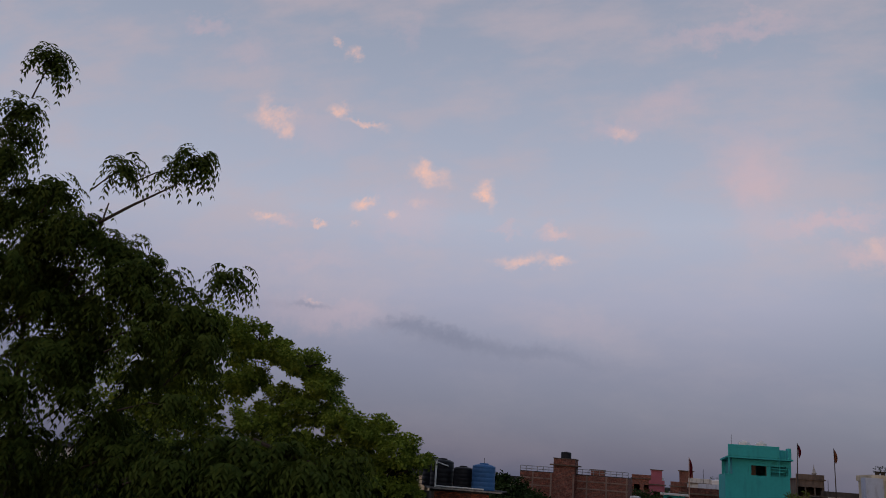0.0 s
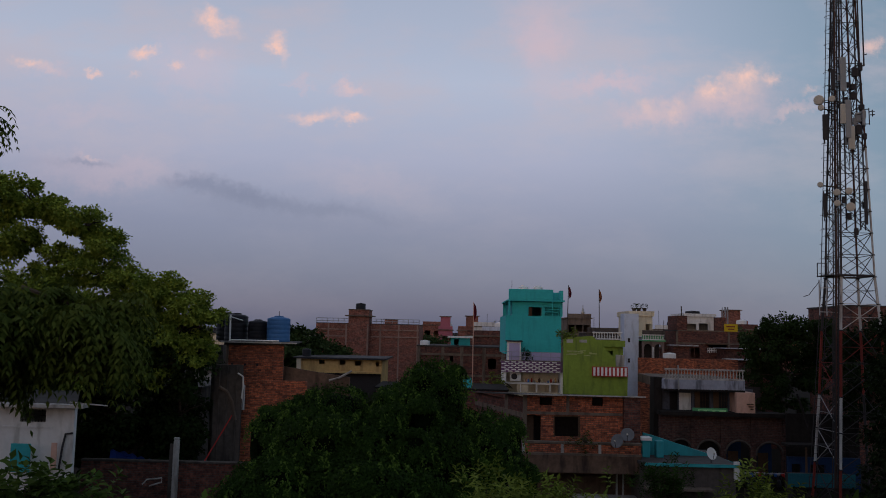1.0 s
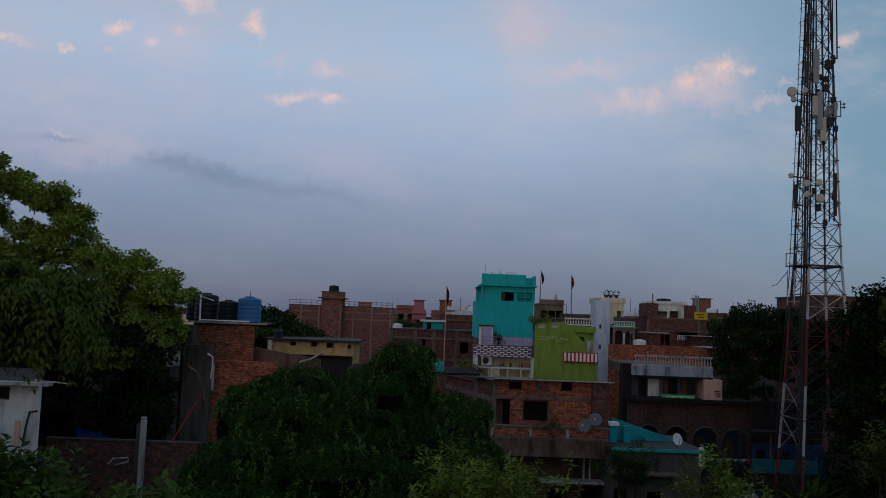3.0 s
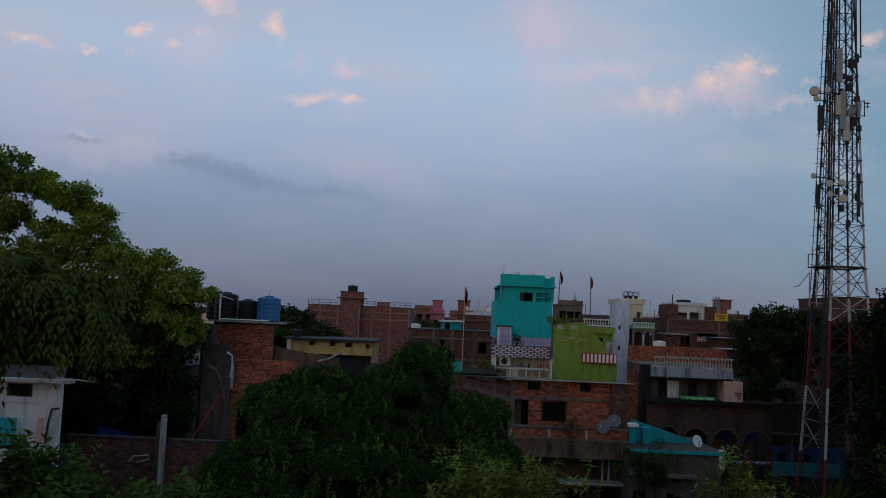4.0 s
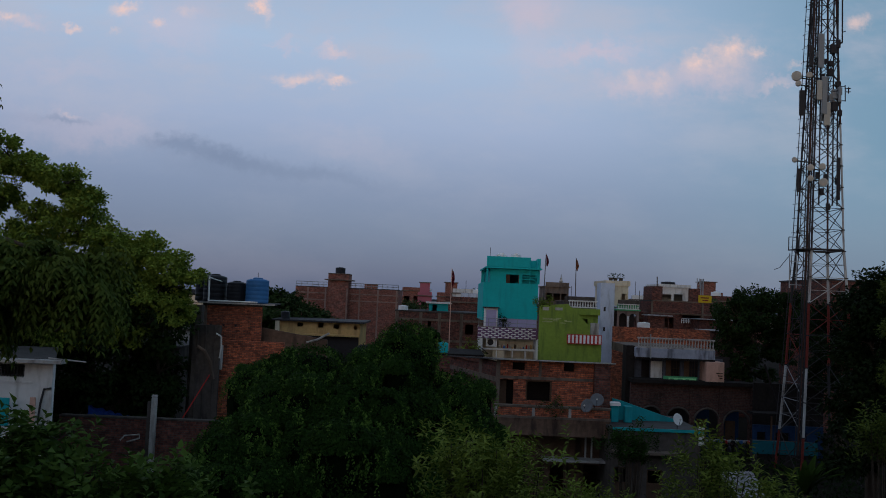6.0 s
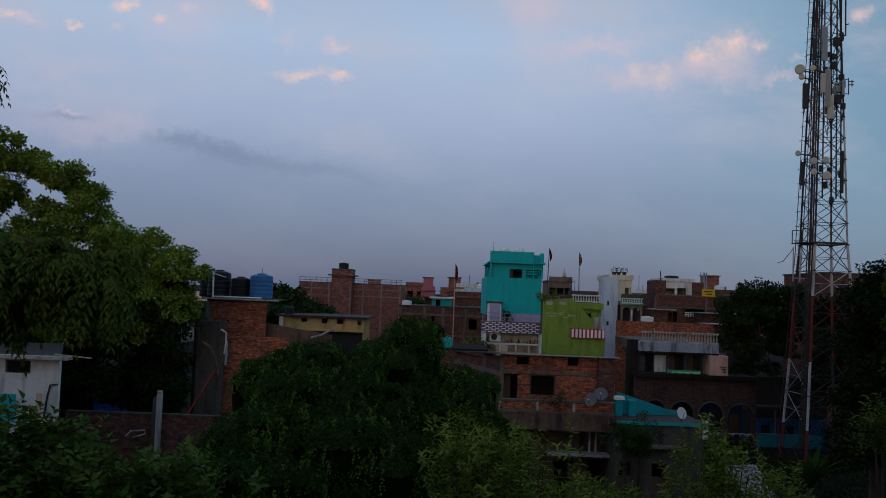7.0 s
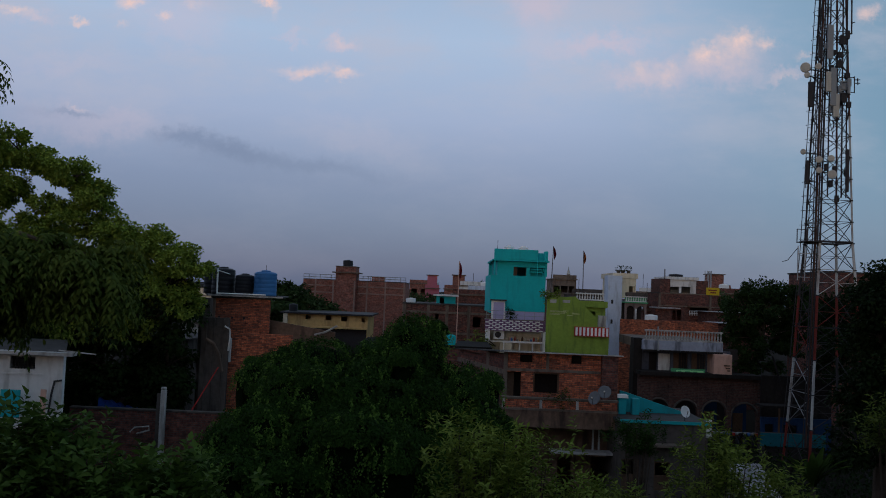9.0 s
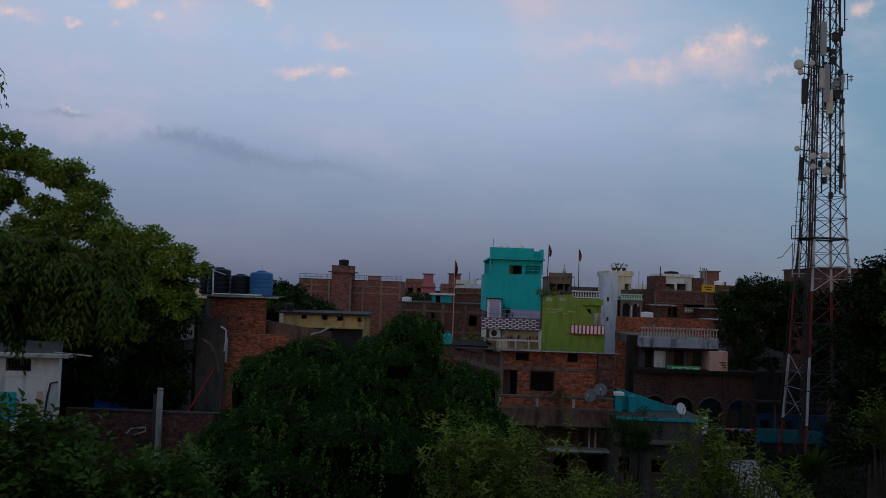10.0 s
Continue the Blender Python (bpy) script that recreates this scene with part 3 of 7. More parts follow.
def clumped(rng, masses, clumps, per, size, low=-0.5):
    """Leaf places in clumps that sit in the outer part of a crown's masses (x, y, z, rx, ry, rz)."""
    pos, out = [], []
    vol = np.array([m[3] * m[5] for m in masses])
    for m, share in zip(masses, vol / vol.sum()):
        k = max(3, int(clumps * share))
        d = unit(rng, k * 3)
        d = d[d[:, 2] > low][:k]
        c = np.array(m[:3]) + d * np.array(m[3:]) * rng.uniform(0.55, 1.02, (len(d), 1))
        for ci, di in zip(c, d):
            s = size * rng.uniform(0.55, 1.35)
            nn = int(per * rng.uniform(0.6, 1.3))
            e = unit(rng, nn) * (rng.uniform(0, 1, (nn, 1)) ** 0.45)
            pos.append(ci + e * np.array((s, s, s * 0.62)))
            out.append(e * 0.7 + di * 0.5)
    return np.concatenate(pos), np.concatenate(out)


def tree(base, height, masses, mat, label, seed, clumps=120, per=160, size=0.7, leaf=0.14, wide=0.6, trunk=0.28, name="tree", droop=0.5, group="trees", low=-0.5):
    """A tapered trunk, limbs that reach into the crown's masses, and a crown of leaf clumps."""
    rng = np.random.default_rng(seed)
    t = thing(name, base, label, "tree" if name == "tree" else name.replace("_", " "), group)
    fork = Vector((base[0], base[1], height))
    if trunk:
        bend_a = Vector(base).lerp(fork, 0.5) + Vector((rng.uniform(-0.2, 0.2), rng.uniform(-0.2, 0.2), 0))
        part("trunk", tube(bmesh.new(), [base, bend_a, fork], [trunk * 1.25, trunk, trunk * 0.8], 9), BARK, t)
    anchors = [(fork, trunk * 0.6)]
    for m in sorted(masses, key=lambda q: (Vector(q[:3]) - fork).length):
        c = Vector(m[:3])
        root, thick = min(anchors, key=lambda q: (q[0] - c).length + 2.0 * max(0.0, q[0].z - c.z))
        mid = root.lerp(c, 0.5) + Vector((rng.uniform(-0.2, 0.2), rng.uniform(-0.2, 0.2), -0.10 * (c - root).length))
        anchors.append((c, thick * 0.72))
        if trunk:
            part("limb", tube(bmesh.new(), [root, mid, c], [thick, thick * 0.85, thick * 0.7], 7), BARK, t)
        for k in range(5):
            e = Vector(unit(rng, 1)[0])
            e.z = abs(e.z) * 0.8
            tip = c + Vector((e.x * m[3], e.y * m[4], e.z * m[5])) * 0.85
            kink = c.lerp(tip, 0.5) + Vector(rng.uniform(-0.15, 0.15, 3))
            part("branch", tube(bmesh.new(), [mid.lerp(c, 0.3 + 0.14 * k), kink, tip], [max(trunk, 0.05) * 0.22, max(trunk, 0.05) * 0.13, 0.008], 5), BARK, t)
    pos, out = clumped(rng, masses, clumps, per, size, low)
    n = len(pos)
    way = out + unit(rng, n) * 0.9 + np.array((0, 0, -droop))
    up = unit(rng, n) * 0.6 + np.array((0, 0, 1.0)) + out * 0.4
    L = leaf * rng.uniform(0.65, 1.25, n)
    tagged(leaves("crown", pos, way, up, L, L * wide, mat, t), kind="stuff")
    return t


# ---- ground ----
bm = bmesh.new()
R = 4200
g = [bm.verts.new(p) for p in ((-R, -R, 0), (R, -R, 0), (R, R, 0), (-R, R, 0))]
bm.faces.new(g)
tagged(new("ground", mesh_of("ground", bm, SOIL)), "dark bare soil of the yard and lanes", "ground", kind="structure")

# the unseen block of flats that the camera stands on, behind and below it; it shades the yard
home = thing("house", (0, -8, 0), "plain rendered house with a flat terrace roof", "house")
part("wall", boxes((-9, 9, -15, 0.9, 0, 7.9)), OLD_PLASTER, home)
part("parapet", boxes((-9, 9, -15, -14.8, 7.9, 8.9)), OLD_PLASTER, home)
part("parapet", boxes((-9, 9, 0.75, 0.898, 7.9, 8.7)), OLD_PLASTER, home)
# unseen blocks added behind the camera to keep low sun off the yard
for x, w, h in ((-26, 14, 9.5), (22, 16, 9.0)):
    other = thing("house", (x, -12, 0), "unseen neighbouring block added to shade the yard", "house")
    part("wall", boxes((x - w / 2, x + w / 2, -20, -5, 0, h)), OLD_PLASTER, other)
for x, w, h in ((-48, 22, 12), (-20, 26, 13), (8, 24, 12.5), (36, 26, 12), (66, 26, 13)):
    other = thing("house", (x, -36, 0), "unseen block added behind the camera against the low sun", "house")
    part("wall", boxes((x - w / 2, x + w / 2, -44, -30, 0, h)), OLD_PLASTER, other)
    part("roof", boxes((x - w / 2 - 0.3, x + w / 2 + 0.3, -44.3, -29.7, h, h + 0.15)), CONCRETE, other)

# ---- brick house with the veranda, nearest in the middle ----
nb = thing("brick_house", (5.58, 38.00, 4.91), "unplastered red brick house with an open veranda", "house")
DOOR_A, WIN_A = (3.04, 3.80, 4.58, 5.88), (4.37, 5.56, 4.94, 5.89)
VENT_A, VENT_B = (3.72, 4.30, 6.32, 6.68), (6.10, 6.59, 6.34, 6.73)
NX0, NX1, NZ1 = 3.05, 8.31, 6.80
NZM = 4.06
part("wall", wall_with_holes(NX0, NX1, NZM, NZ1, 38.0, 38.23, [DOOR_A, WIN_A, VENT_A, VENT_B]), BRICK, nb)
# side and back walls take a darker brick than the front
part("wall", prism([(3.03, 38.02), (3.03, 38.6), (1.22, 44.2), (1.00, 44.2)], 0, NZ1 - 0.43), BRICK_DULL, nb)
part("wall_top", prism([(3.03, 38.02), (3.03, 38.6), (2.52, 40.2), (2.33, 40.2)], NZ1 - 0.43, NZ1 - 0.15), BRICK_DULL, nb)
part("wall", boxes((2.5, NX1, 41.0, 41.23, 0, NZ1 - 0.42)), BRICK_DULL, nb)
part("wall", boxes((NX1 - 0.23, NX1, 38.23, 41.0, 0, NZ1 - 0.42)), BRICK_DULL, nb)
part("floor_slab", boxes((2.7, NX1 - 0.23, 38.23, 41.0, NZM, NZM + 0.12)), CONCRETE, nb)
bm = prism([(NX1 + 0.10, 37.6), (NX1 + 0.10, 41.4), (0.75, 44.3), (2.75, 37.6)], NZ1, NZ1 + 0.05)
for vtx in bm.verts:
    if vtx.co.y > 40:
        vtx.co.z -= 0.42
part("roof", bm, ROOF_DARK, nb, "thin weathered roof sheet that slopes to the back")
part("roof_edge", boxes((2.75, NX1 + 0.10, 37.55, 37.597, NZ1, NZ1 + 0.052)), PALE_CONCRETE, nb)
part("column", prism([(2.40, 39.9), (2.52, 39.9), (2.45, 40.25), (2.28, 40.25)], 3, NZ1 - 0.2), CONCRETE, nb)
part("beam", prism([(2.97, 38.04), (3.02, 38.3), (1.05, 44.2), (0.95, 44.2)], 5.75, 5.96), CONCRETE, nb)
part("column", boxes((NX0 - 0.08, NX0 + 0.10, 37.94, 37.997, NZM, NZ1)), CONCRETE, nb)
part("column", boxes((7.47, 8.20, 37.7, 37.997, NZM, NZ1)), BRICK_DULL, nb)
part("lintel", boxes((NX0 + 0.1, 7.47, 37.95, 37.997, 5.92, 6.05)), CONCRETE, nb)
part("stub_column", boxes((4.93, 5.06, 37.95, 37.996, 6.03, NZ1)), CONCRETE, nb)
door_leaf(nb, DOOR_A[0], DOOR_A[0] + 0.45, DOOR_A[2], DOOR_A[3], 38.3, WOOD)
part("window_frame", boxes((WIN_A[0], WIN_A[0] + 0.07, 38.05, 38.15, WIN_A[2], WIN_A[3]), (WIN_A[1] - 0.07, WIN_A[1], 38.05, 38.15, WIN_A[2], WIN_A[3]), (WIN_A[0] + 0.07, WIN_A[1] - 0.07, 38.05, 38.15, WIN_A[3] - 0.07, WIN_A[3])), WOOD, nb)
# dark sheet added behind the openings so that they look unlit
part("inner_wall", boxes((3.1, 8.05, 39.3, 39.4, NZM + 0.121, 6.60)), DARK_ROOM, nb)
# veranda: slab, brick parapet between concrete rails and stubs
VY = 36.9
VX0, VX1 = 2.89, 8.06
part("veranda_slab", boxes((VX0, VX1, VY, 38.0, 3.54, 4.32)), BROWN_PLASTER, nb, "stained plastered edge of the veranda slab")
part("parapet", boxes((VX0, VX1, VY + 0.02, VY + 0.22, 4.32, 4.77)), BRICK, nb)
part("parapet_rail", boxes((VX0 - 0.05, VX1 + 0.04, VY - 0.03, VY + 0.27, 4.77, 4.87), bev=0.01), CONCRETE, nb)
part("parapet_rail", boxes((VX0 - 0.05, VX1 + 0.04, VY - 0.04, VY + 0.019, 4.29, 4.39)), CONCRETE, nb)
for x in (2.89, 4.58, 6.22):
    part("parapet_stub", boxes((x - 0.02, x + 0.10, VY - 0.015, VY + 0.019, 4.39, 4.77)), PALE_CONCRETE, nb)
# lower storey, set back under the slab
LZ = 3.54
part("lower_wall", wall_with_holes(NX0, NX1, 0, LZ, 38.6, 38.83, [(5.69, 6.35, -0.37, 1.92), (7.25, 8.31, 0.49, 2.00)]), BROWN_PLASTER, nb, "damp brown plaster")
part("sunshade", boxes((5.19, 8.12, 37.2, 38.0, 2.36, 2.46)), PALE_CONCRETE, nb)
for x in (7.18, 7.46):
    part("drain_pipe", tube(bmesh.new(), [(x, 37.85, LZ), (x, 37.85, 2.44)], 0.045, 8), STEEL_WHITE, nb)
part("corner_pipe", tube(bmesh.new(), [(8.04, 36.95, 4.40), (8.04, 36.95, 0)], 0.05, 8), OLD_PLASTER, nb)
dish((7.40, 36.60, 5.26), 0.29, (-0.25, -1, 0.45), "grey satellite dish on the veranda rail", (7.36, 36.95, 4.82))
dish((6.92, 36.30, 5.02), 0.30, (-0.75, -0.75, 0.35), "grey satellite dish turned aside on the veranda rail", (7.06, 36.98, 4.83))

# ---- low house with the teal stair wall ----
low = thing("teal_house", (9.92, 36.00, 2.91), "low house with a teal stair wall and stained plaster", "house")
LX0, LX1 = 7.98, 11.85
LRZ = 4.18
LHOLES = [(9.54, 10.23, 1.16, 2.42), (8.12, 8.88, 1.10, 2.48)]
shell(low, LX0, LX1, 36.0, 40.5, 0, LRZ - 0.12, OLD_PLASTER, LHOLES, ROOF_DARK, 0.12, 0.1)
for h in LHOLES:
    w = part("window", boxes((h[0], h[0] + 0.06, 36.06, 36.14, h[2], h[3]), (h[1] - 0.06, h[1], 36.06, 36.14, h[2], h[3]), (h[0] + 0.06, h[1] - 0.06, 36.06, 36.14, h[3] - 0.06, h[3]), (h[0] + 0.06, h[1] - 0.06, 36.06, 36.14, (h[2] + h[3]) / 2 - 0.03, (h[2] + h[3]) / 2 + 0.03)), WOOD, low)
    part("shutter", boxes((h[0] + 0.06, h[1] - 0.06, 36.12, 36.15, h[2], (h[2] + h[3]) / 2 - 0.03)), WOOD, w)
part("sunshade", boxes((LX0, 10.75, 35.4, 36.0, 3.14, 3.24)), CONCRETE, low)
part("corner_pillar", boxes((11.76, 11.98, 3.55, 4.33, )[:2] + (35.86, 35.997) + (11.76, 11.98, 3.55, 4.33, )[2:]), WHITEWASH, low)
bm = bmesh.new()
prof = [(8.50, 5.16), (8.87, 5.07), (12.55, 3.95), (12.55, 3.69), (8.55, 3.62)]
a = [bm.verts.new((x, 38.5, z)) for x, z in prof]
b = [bm.verts.new((x, 38.68, z)) for x, z in prof]
bm.faces.new(a), bm.faces.new(b[::-1])
for i in range(5):
    bm.faces.new((a[i], b[i], b[(i + 1) % 5], a[(i + 1) % 5]))
bmesh.ops.recalc_face_normals(bm, faces=bm.faces)
part("stair_wall", bm, TEAL_STAIR, low, "bright teal sloping stair wall")
for r in ((8.27, 8.61, 4.11, 4.93), (8.89, 9.22, 4.22, 4.91)):
    part("pier", boxes((r[0], r[1], 37.6, 38.0, LRZ, r[3]), bev=0.02), TEAL_STAIR, low)
part("coping", boxes((8.26 - 0.06, 8.67, 37.5, 38.1, 4.93, 5.06)), WHITE, low)
part("roof_edge", boxes((LX0, LX1 + 0.1, 35.85, 35.897, LRZ - 0.10, LRZ + 0.03)), TEAL_DEEP, low)
dish((10.90, 36.30, 4.59), 0.26, (0.5, -1, 0.35), "small pale satellite dish on a flat roof", (10.94, 36.40, 4.18), TANK_WHITE)

# ---- teal tower house ----
TY = 66.0
teal = thing("teal_tower_house", (5.85, 66.00, 9.50), "narrow bright teal painted house with a roof room", "house")
TX0, TX1 = 3.81, 8.22
TZB, TZW, TZP0, TZP1 = 7.86, 10.91, 12.05, 13.00
WT = (5.61, 6.65, 10.74, 11.61)
NICHE = (6.93, 8.11, 10.76, 11.76)
part("wall", wall_with_holes(TX0, TX1, TZB, TZW, TY, TY + 0.23, []), TEAL, teal)
part("wall", wall_with_holes(4.32, TX1 + 0.1, TZW, TZP0, TY + 0.05, TY + 0.28, [(WT[0], WT[1], WT[2], WT[3]), (NICHE[0], NICHE[1], max(NICHE[2], TZW), NICHE[3])]), TEAL, teal)
part("wall", boxes((TX0, TX0 + 0.23, TY + 0.23, TY + 8, TZB, TZW)), TEAL, teal)
part("wall", boxes((TX1 - 0.23, TX1, TY + 0.3, TY + 8, TZB, TZP0)), TEAL, teal)
part("wall", boxes((4.32, 4.32 + 0.23, TY + 0.3, TY + 8, TZW, TZP0)), TEAL_DEEP, teal)
part("wall", boxes((TX0 + 0.23, TX1 - 0.23, TY + 7.8, TY + 8, TZB, TZP0)), TEAL, teal)
part("wall", boxes((NICHE[0], NICHE[1], TY + 0.6, TY + 0.7, TZW, NICHE[3])), TEAL_DEEP, teal)
part("roof", boxes((3.92, TX1 + 0.2, TY - 0.5, TY + 8, TZP0, TZP0 + 0.12)), TEAL, teal)
part("parapet", boxes((4.00, 7.51, TY - 0.5, TY - 0.35, TZP0 + 0.12, TZP1), bev=0.02), TEAL, teal)
part("parapet", boxes((7.51, 8.24, TY + 0.6, TY + 0.75, TZP0 + 0.12, 12.83), bev=0.02), TEAL, teal)
part("parapet", boxes((8.06, 8.29, TY - 0.5, TY + 0.6, TZP0 + 0.12, 12.93)), TEAL, teal)
part("corner_post", boxes((4.00, 4.13, TY - 0.4, TY - 0.25, TZW, TZP0)), TEAL, teal)
part("window_surround", boxes((5.42, WT[0], TY - 0.02, TY + 0.049, WT[2], 11.90), (WT[0], TX1, TY - 0.02, TY + 0.049, WT[3], 11.90)), TEAL, teal)
door_leaf(teal, WT[0] + 0.02, WT[0] + 0.25, WT[2], WT[3], TY + 0.16, WOOD, "window_shutter")
part("window_post", boxes((WT[0] + 0.26, WT[0] + 0.31, TY + 0.1, TY + 0.2, WT[2], WT[3])), WOOD, teal)
part("window_post", boxes((WT[1] - 0.05, WT[1], TY + 0.1, TY + 0.2, WT[2], WT[3])), WOOD, teal)
part("ledge", boxes((NICHE[0], NICHE[1], TY + 0.3, TY + 0.6, 11.21, 11.30)), TEAL, teal)
part("ladder_rail", tube(bmesh.new(), [(7.44, 65.30, 12.37), (7.45, 65.30, 10.92)], 0.03, 5), TEAL, teal)
part("cross_pipe", tube(bmesh.new(), [(6.89, 65.30, 11.44), (7.97, 65.30, 11.44)], 0.025, 5), TEAL, teal)
part("cross_pipe", tube(bmesh.new(), [(6.90, 65.30, 11.21), (7.80, 65.30, 11.21)], 0.025, 5), TEAL, teal)
for x, w in ((5.38, 0.42), (6.58, 0.42)):
    water_tank((x, 68.5, TZP0 + 0.12), w, 13.41 - TZP0 - 0.1, TANK_WHITE, "white round water tank on the teal roof")
part("aerial", tube(bmesh.new(), [(4.32, 67, TZP0 + 0.1), (4.34, 67.00, 13.78)], 0.02, 4), STEEL, teal)
# terrace, tiled parapet and the open room under it
TFZ = 7.41
part("terrace_slab", boxes((3.41, 8.06, 64.3, 66.0, TFZ - 0.15, TFZ)), CONCRETE, teal)
fence_t = thing("terrace_railing", (5.70, 64.40, 7.46), "thin steel railing along a terrace", "railing")
rail_fence(fence_t, 3.48, 8.00, 64.45, TFZ, 8.08, GALV, 6)
part("terrace_back", boxes((5.05, TX1, 65.94, 65.997, TFZ, 8.04)), LILAC, teal)
hut = thing("stair_cabin", (4.46, 65.00, 7.43), "small lilac stair cabin with a dark flat roof", "cabin")
HX = (3.94, 4.97, 7.38, 8.86)
part("wall", boxes((HX[0], HX[1], 65.0, 65.9, TFZ, HX[3])), WHITE, hut)
door_leaf(hut, HX[0] + 0.12, HX[1] - 0.1, TFZ + 0.03, HX[3] - 0.12, 64.95, LILAC)
part("roof", boxes((HX[0] - 0.12, HX[1] + 0.12, 64.8, 65.92, HX[3], HX[3] + 0.09)), STEEL, hut)
PT = (3.41, 8.05, 6.54, 7.38)
tp = part("tiled_parapet", boxes((PT[0], PT[1], 64.2, 64.3, PT[2], PT[3])), PURPLE, teal, "parapet clad in purple and white tiles")
tile_me = mesh_of("tile", boxes((0, 0.34, -0.012, 0.0, 0, 0.075)), WHITE)
nrow = 6
for k in range(nrow):
    z = PT[2] + (PT[3] - PT[2]) * (k + 0.3) / nrow
    x = PT[0] + (0.27 if k % 2 else 0.02)
    while x < PT[1] - 0.36:
        ob = new("tile", tile_me)
        ob.parent = tp
        ob.location = (x, 64.197, z)
        x += 0.52
RM = (3.82, 7.97, 5.09, 6.54)
part("room_back", boxes((RM[0], RM[1], 65.9, 66.0, 0, PT[2])), CREAM, teal)
part("room_side", boxes((RM[0] - 0.3, RM[0], 64.3, 66.0, 0, PT[2])), WHITE, teal)
part("room_side", boxes((RM[1], RM[1] + 0.25, 64.3, 66.0, 0, PT[2])), WHITE, teal)
part("room_wall", boxes((RM[0], RM[1], 64.3, 64.45, 0, 5.04)), CREAM, teal)
part("counter", boxes((RM[0], RM[1], 64.9, 65.5, 5.60, 5.74)), WHITE, teal)
for x in (4.94, 6.19, 7.22):
    part("counter_leg", boxes((x, x + 0.09, 64.95, 65.45, 4.0, 5.60)), WHITE, teal)
part("cupboard", boxes((4.68, 5.61, 65.0, 65.45, 4.0, 5.58)), CREAM, teal)
ac = thing("air_conditioner", (4.53, 64.50, 5.81), "white outdoor air conditioner unit with round grille", "air conditioner")
AC = (4.13, 4.97, 5.85, 6.56)
part("body", boxes((AC[0], AC[1], 64.6, 64.9, AC[2], AC[3]), bev=0.03), TANK_WHITE, ac)
bm = lathe(bmesh.new(), [(0.22, 0), (0.24, 0.02), (0.20, 0.03), (0.04, 0.03)], 0, 0, 0, 20)
bmesh.ops.transform(bm, matrix=Matrix.Translation((AC[0] + 0.33, 64.58, (AC[2] + AC[3]) / 2)) @ Matrix.Rotation(radians(90), 4, "X"), verts=bm.verts)
part("fan_grille", bm, STEEL, ac)
rng = random.Random(5)
POTS = (CREAM, SALMON, BLUE_WALL, RED, GALV, YELLOW, WOOD)
for i in range(14):
    x = 5.21 + i * 0.21 + rng.uniform(-0.05, 0.05)
    h = rng.uniform(0.12, 0.38)
    r = rng.uniform(0.05, 0.10)
    p = thing("pot", (x, 65.2, 5.74), "kitchen pot standing on a white counter", "pot", "pots on the counter")
    part("body", lathe(bmesh.new(), [(r * 0.8, 0.004), (r, h * 0.3), (r * 0.9, h * 0.75), (r * 0.5, h * 0.85), (r * 0.55, h)], x, 65.2, 5.74, 10), POTS[i % 7], p)

# ---- lime green house ----
GY = 62.0
green = thing("green_house", (10.20, 62.00, 7.14), "lime green house with a sloping stair wall", "house")
bm = bmesh.new()
prof = [(7.89, 5.05), (7.90, 9.26), (10.04, 9.44), (11.72, 7.81), (11.79, 7.00), (12.64, 7.00), (12.62, 5.04), (12.62, 0), (7.89, 0)]
a = [bm.verts.new((x, GY, z)) for x, z in prof]
b = [bm.verts.new((x, GY + 0.23, z)) for x, z in prof]
bm.faces.new(a), bm.faces.new(b[::-1])
for i in range(len(prof)):
    bm.faces.new((a[i], b[i], b[(i + 1) % len(prof)], a[(i + 1) % len(prof)]))
bmesh.ops.recalc_face_normals(bm, faces=bm.faces)
part("stair_wall", bm, GREEN, green)
GB = (10.53, 12.90, 6.19, 9.80)
shell(green, GB[0] + 0.05, GB[1], 65.0, 69.0, 0, 8.64, GREEN, [(10.76, 12.11, 7.15, 8.31)], GREEN, 0.12, 0.1)
part("roof_band", boxes((GB[0], GB[1] + 0.1, 64.7, 64.9, 8.64, 9.13)), GREEN, green)
part("side_wall", boxes((8.05, 8.05 + 0.23, 62.3, 63.4, 0, 9.22)), GREEN, green)
gbal = thing("roof_balustrade", (GB[0], 64.8, 9.13), "white turned balusters along a green roof", "balustrade", "balustrades")
balustrade(gbal, 10.49, 12.77, 64.8, 9.18, 9.76, 11, WHITEWASH)
SP = (10.00, 12.59, 6.49, 7.20)
part("striped_parapet", boxes((SP[0], SP[1], 61.75, 61.95, SP[2], SP[3])), RED, green, "parapet striped red and white")
for i in range(9):
    x = SP[0] + (SP[1] - SP[0]) * (i + 0.22) / 9
    part("stripe", boxes((x, x + (SP[1] - SP[0]) / 9 * 0.55, 61.735, 61.748, SP[2] + 0.05, SP[3] - 0.05)), WHITE, green)
for r in ((8.12, 8.59, 8.90, 9.15), (9.06, 9.62, 8.94, 9.15)):
    part("vent_block", boxes((r[0], r[1], 61.96, 61.997, r[2], r[3])), PALE_CONCRETE, green)
rg = random.Random(14)
for k in range(16):
    x, z = 8.03 + rg.uniform(0.1, 2.1), 8.16 + rg.uniform(-0.22, 0.22)
    w, h = rg.uniform(0.06, 0.28), rg.uniform(0.03, 0.09)
    part("peeled_patch", prism([(x - w, 61.988), (x - w * 0.2, 61.985), (x + w, 61.988), (x + w * 0.3, 61.998), (x - w * 0.6, 61.998)], z - h * 0.5, z + h), PEELED, green)
part("side_box", boxes((11.99, 12.60, 63, 63.3, 7.19, 8.06)), PALE_CONCRETE, green)

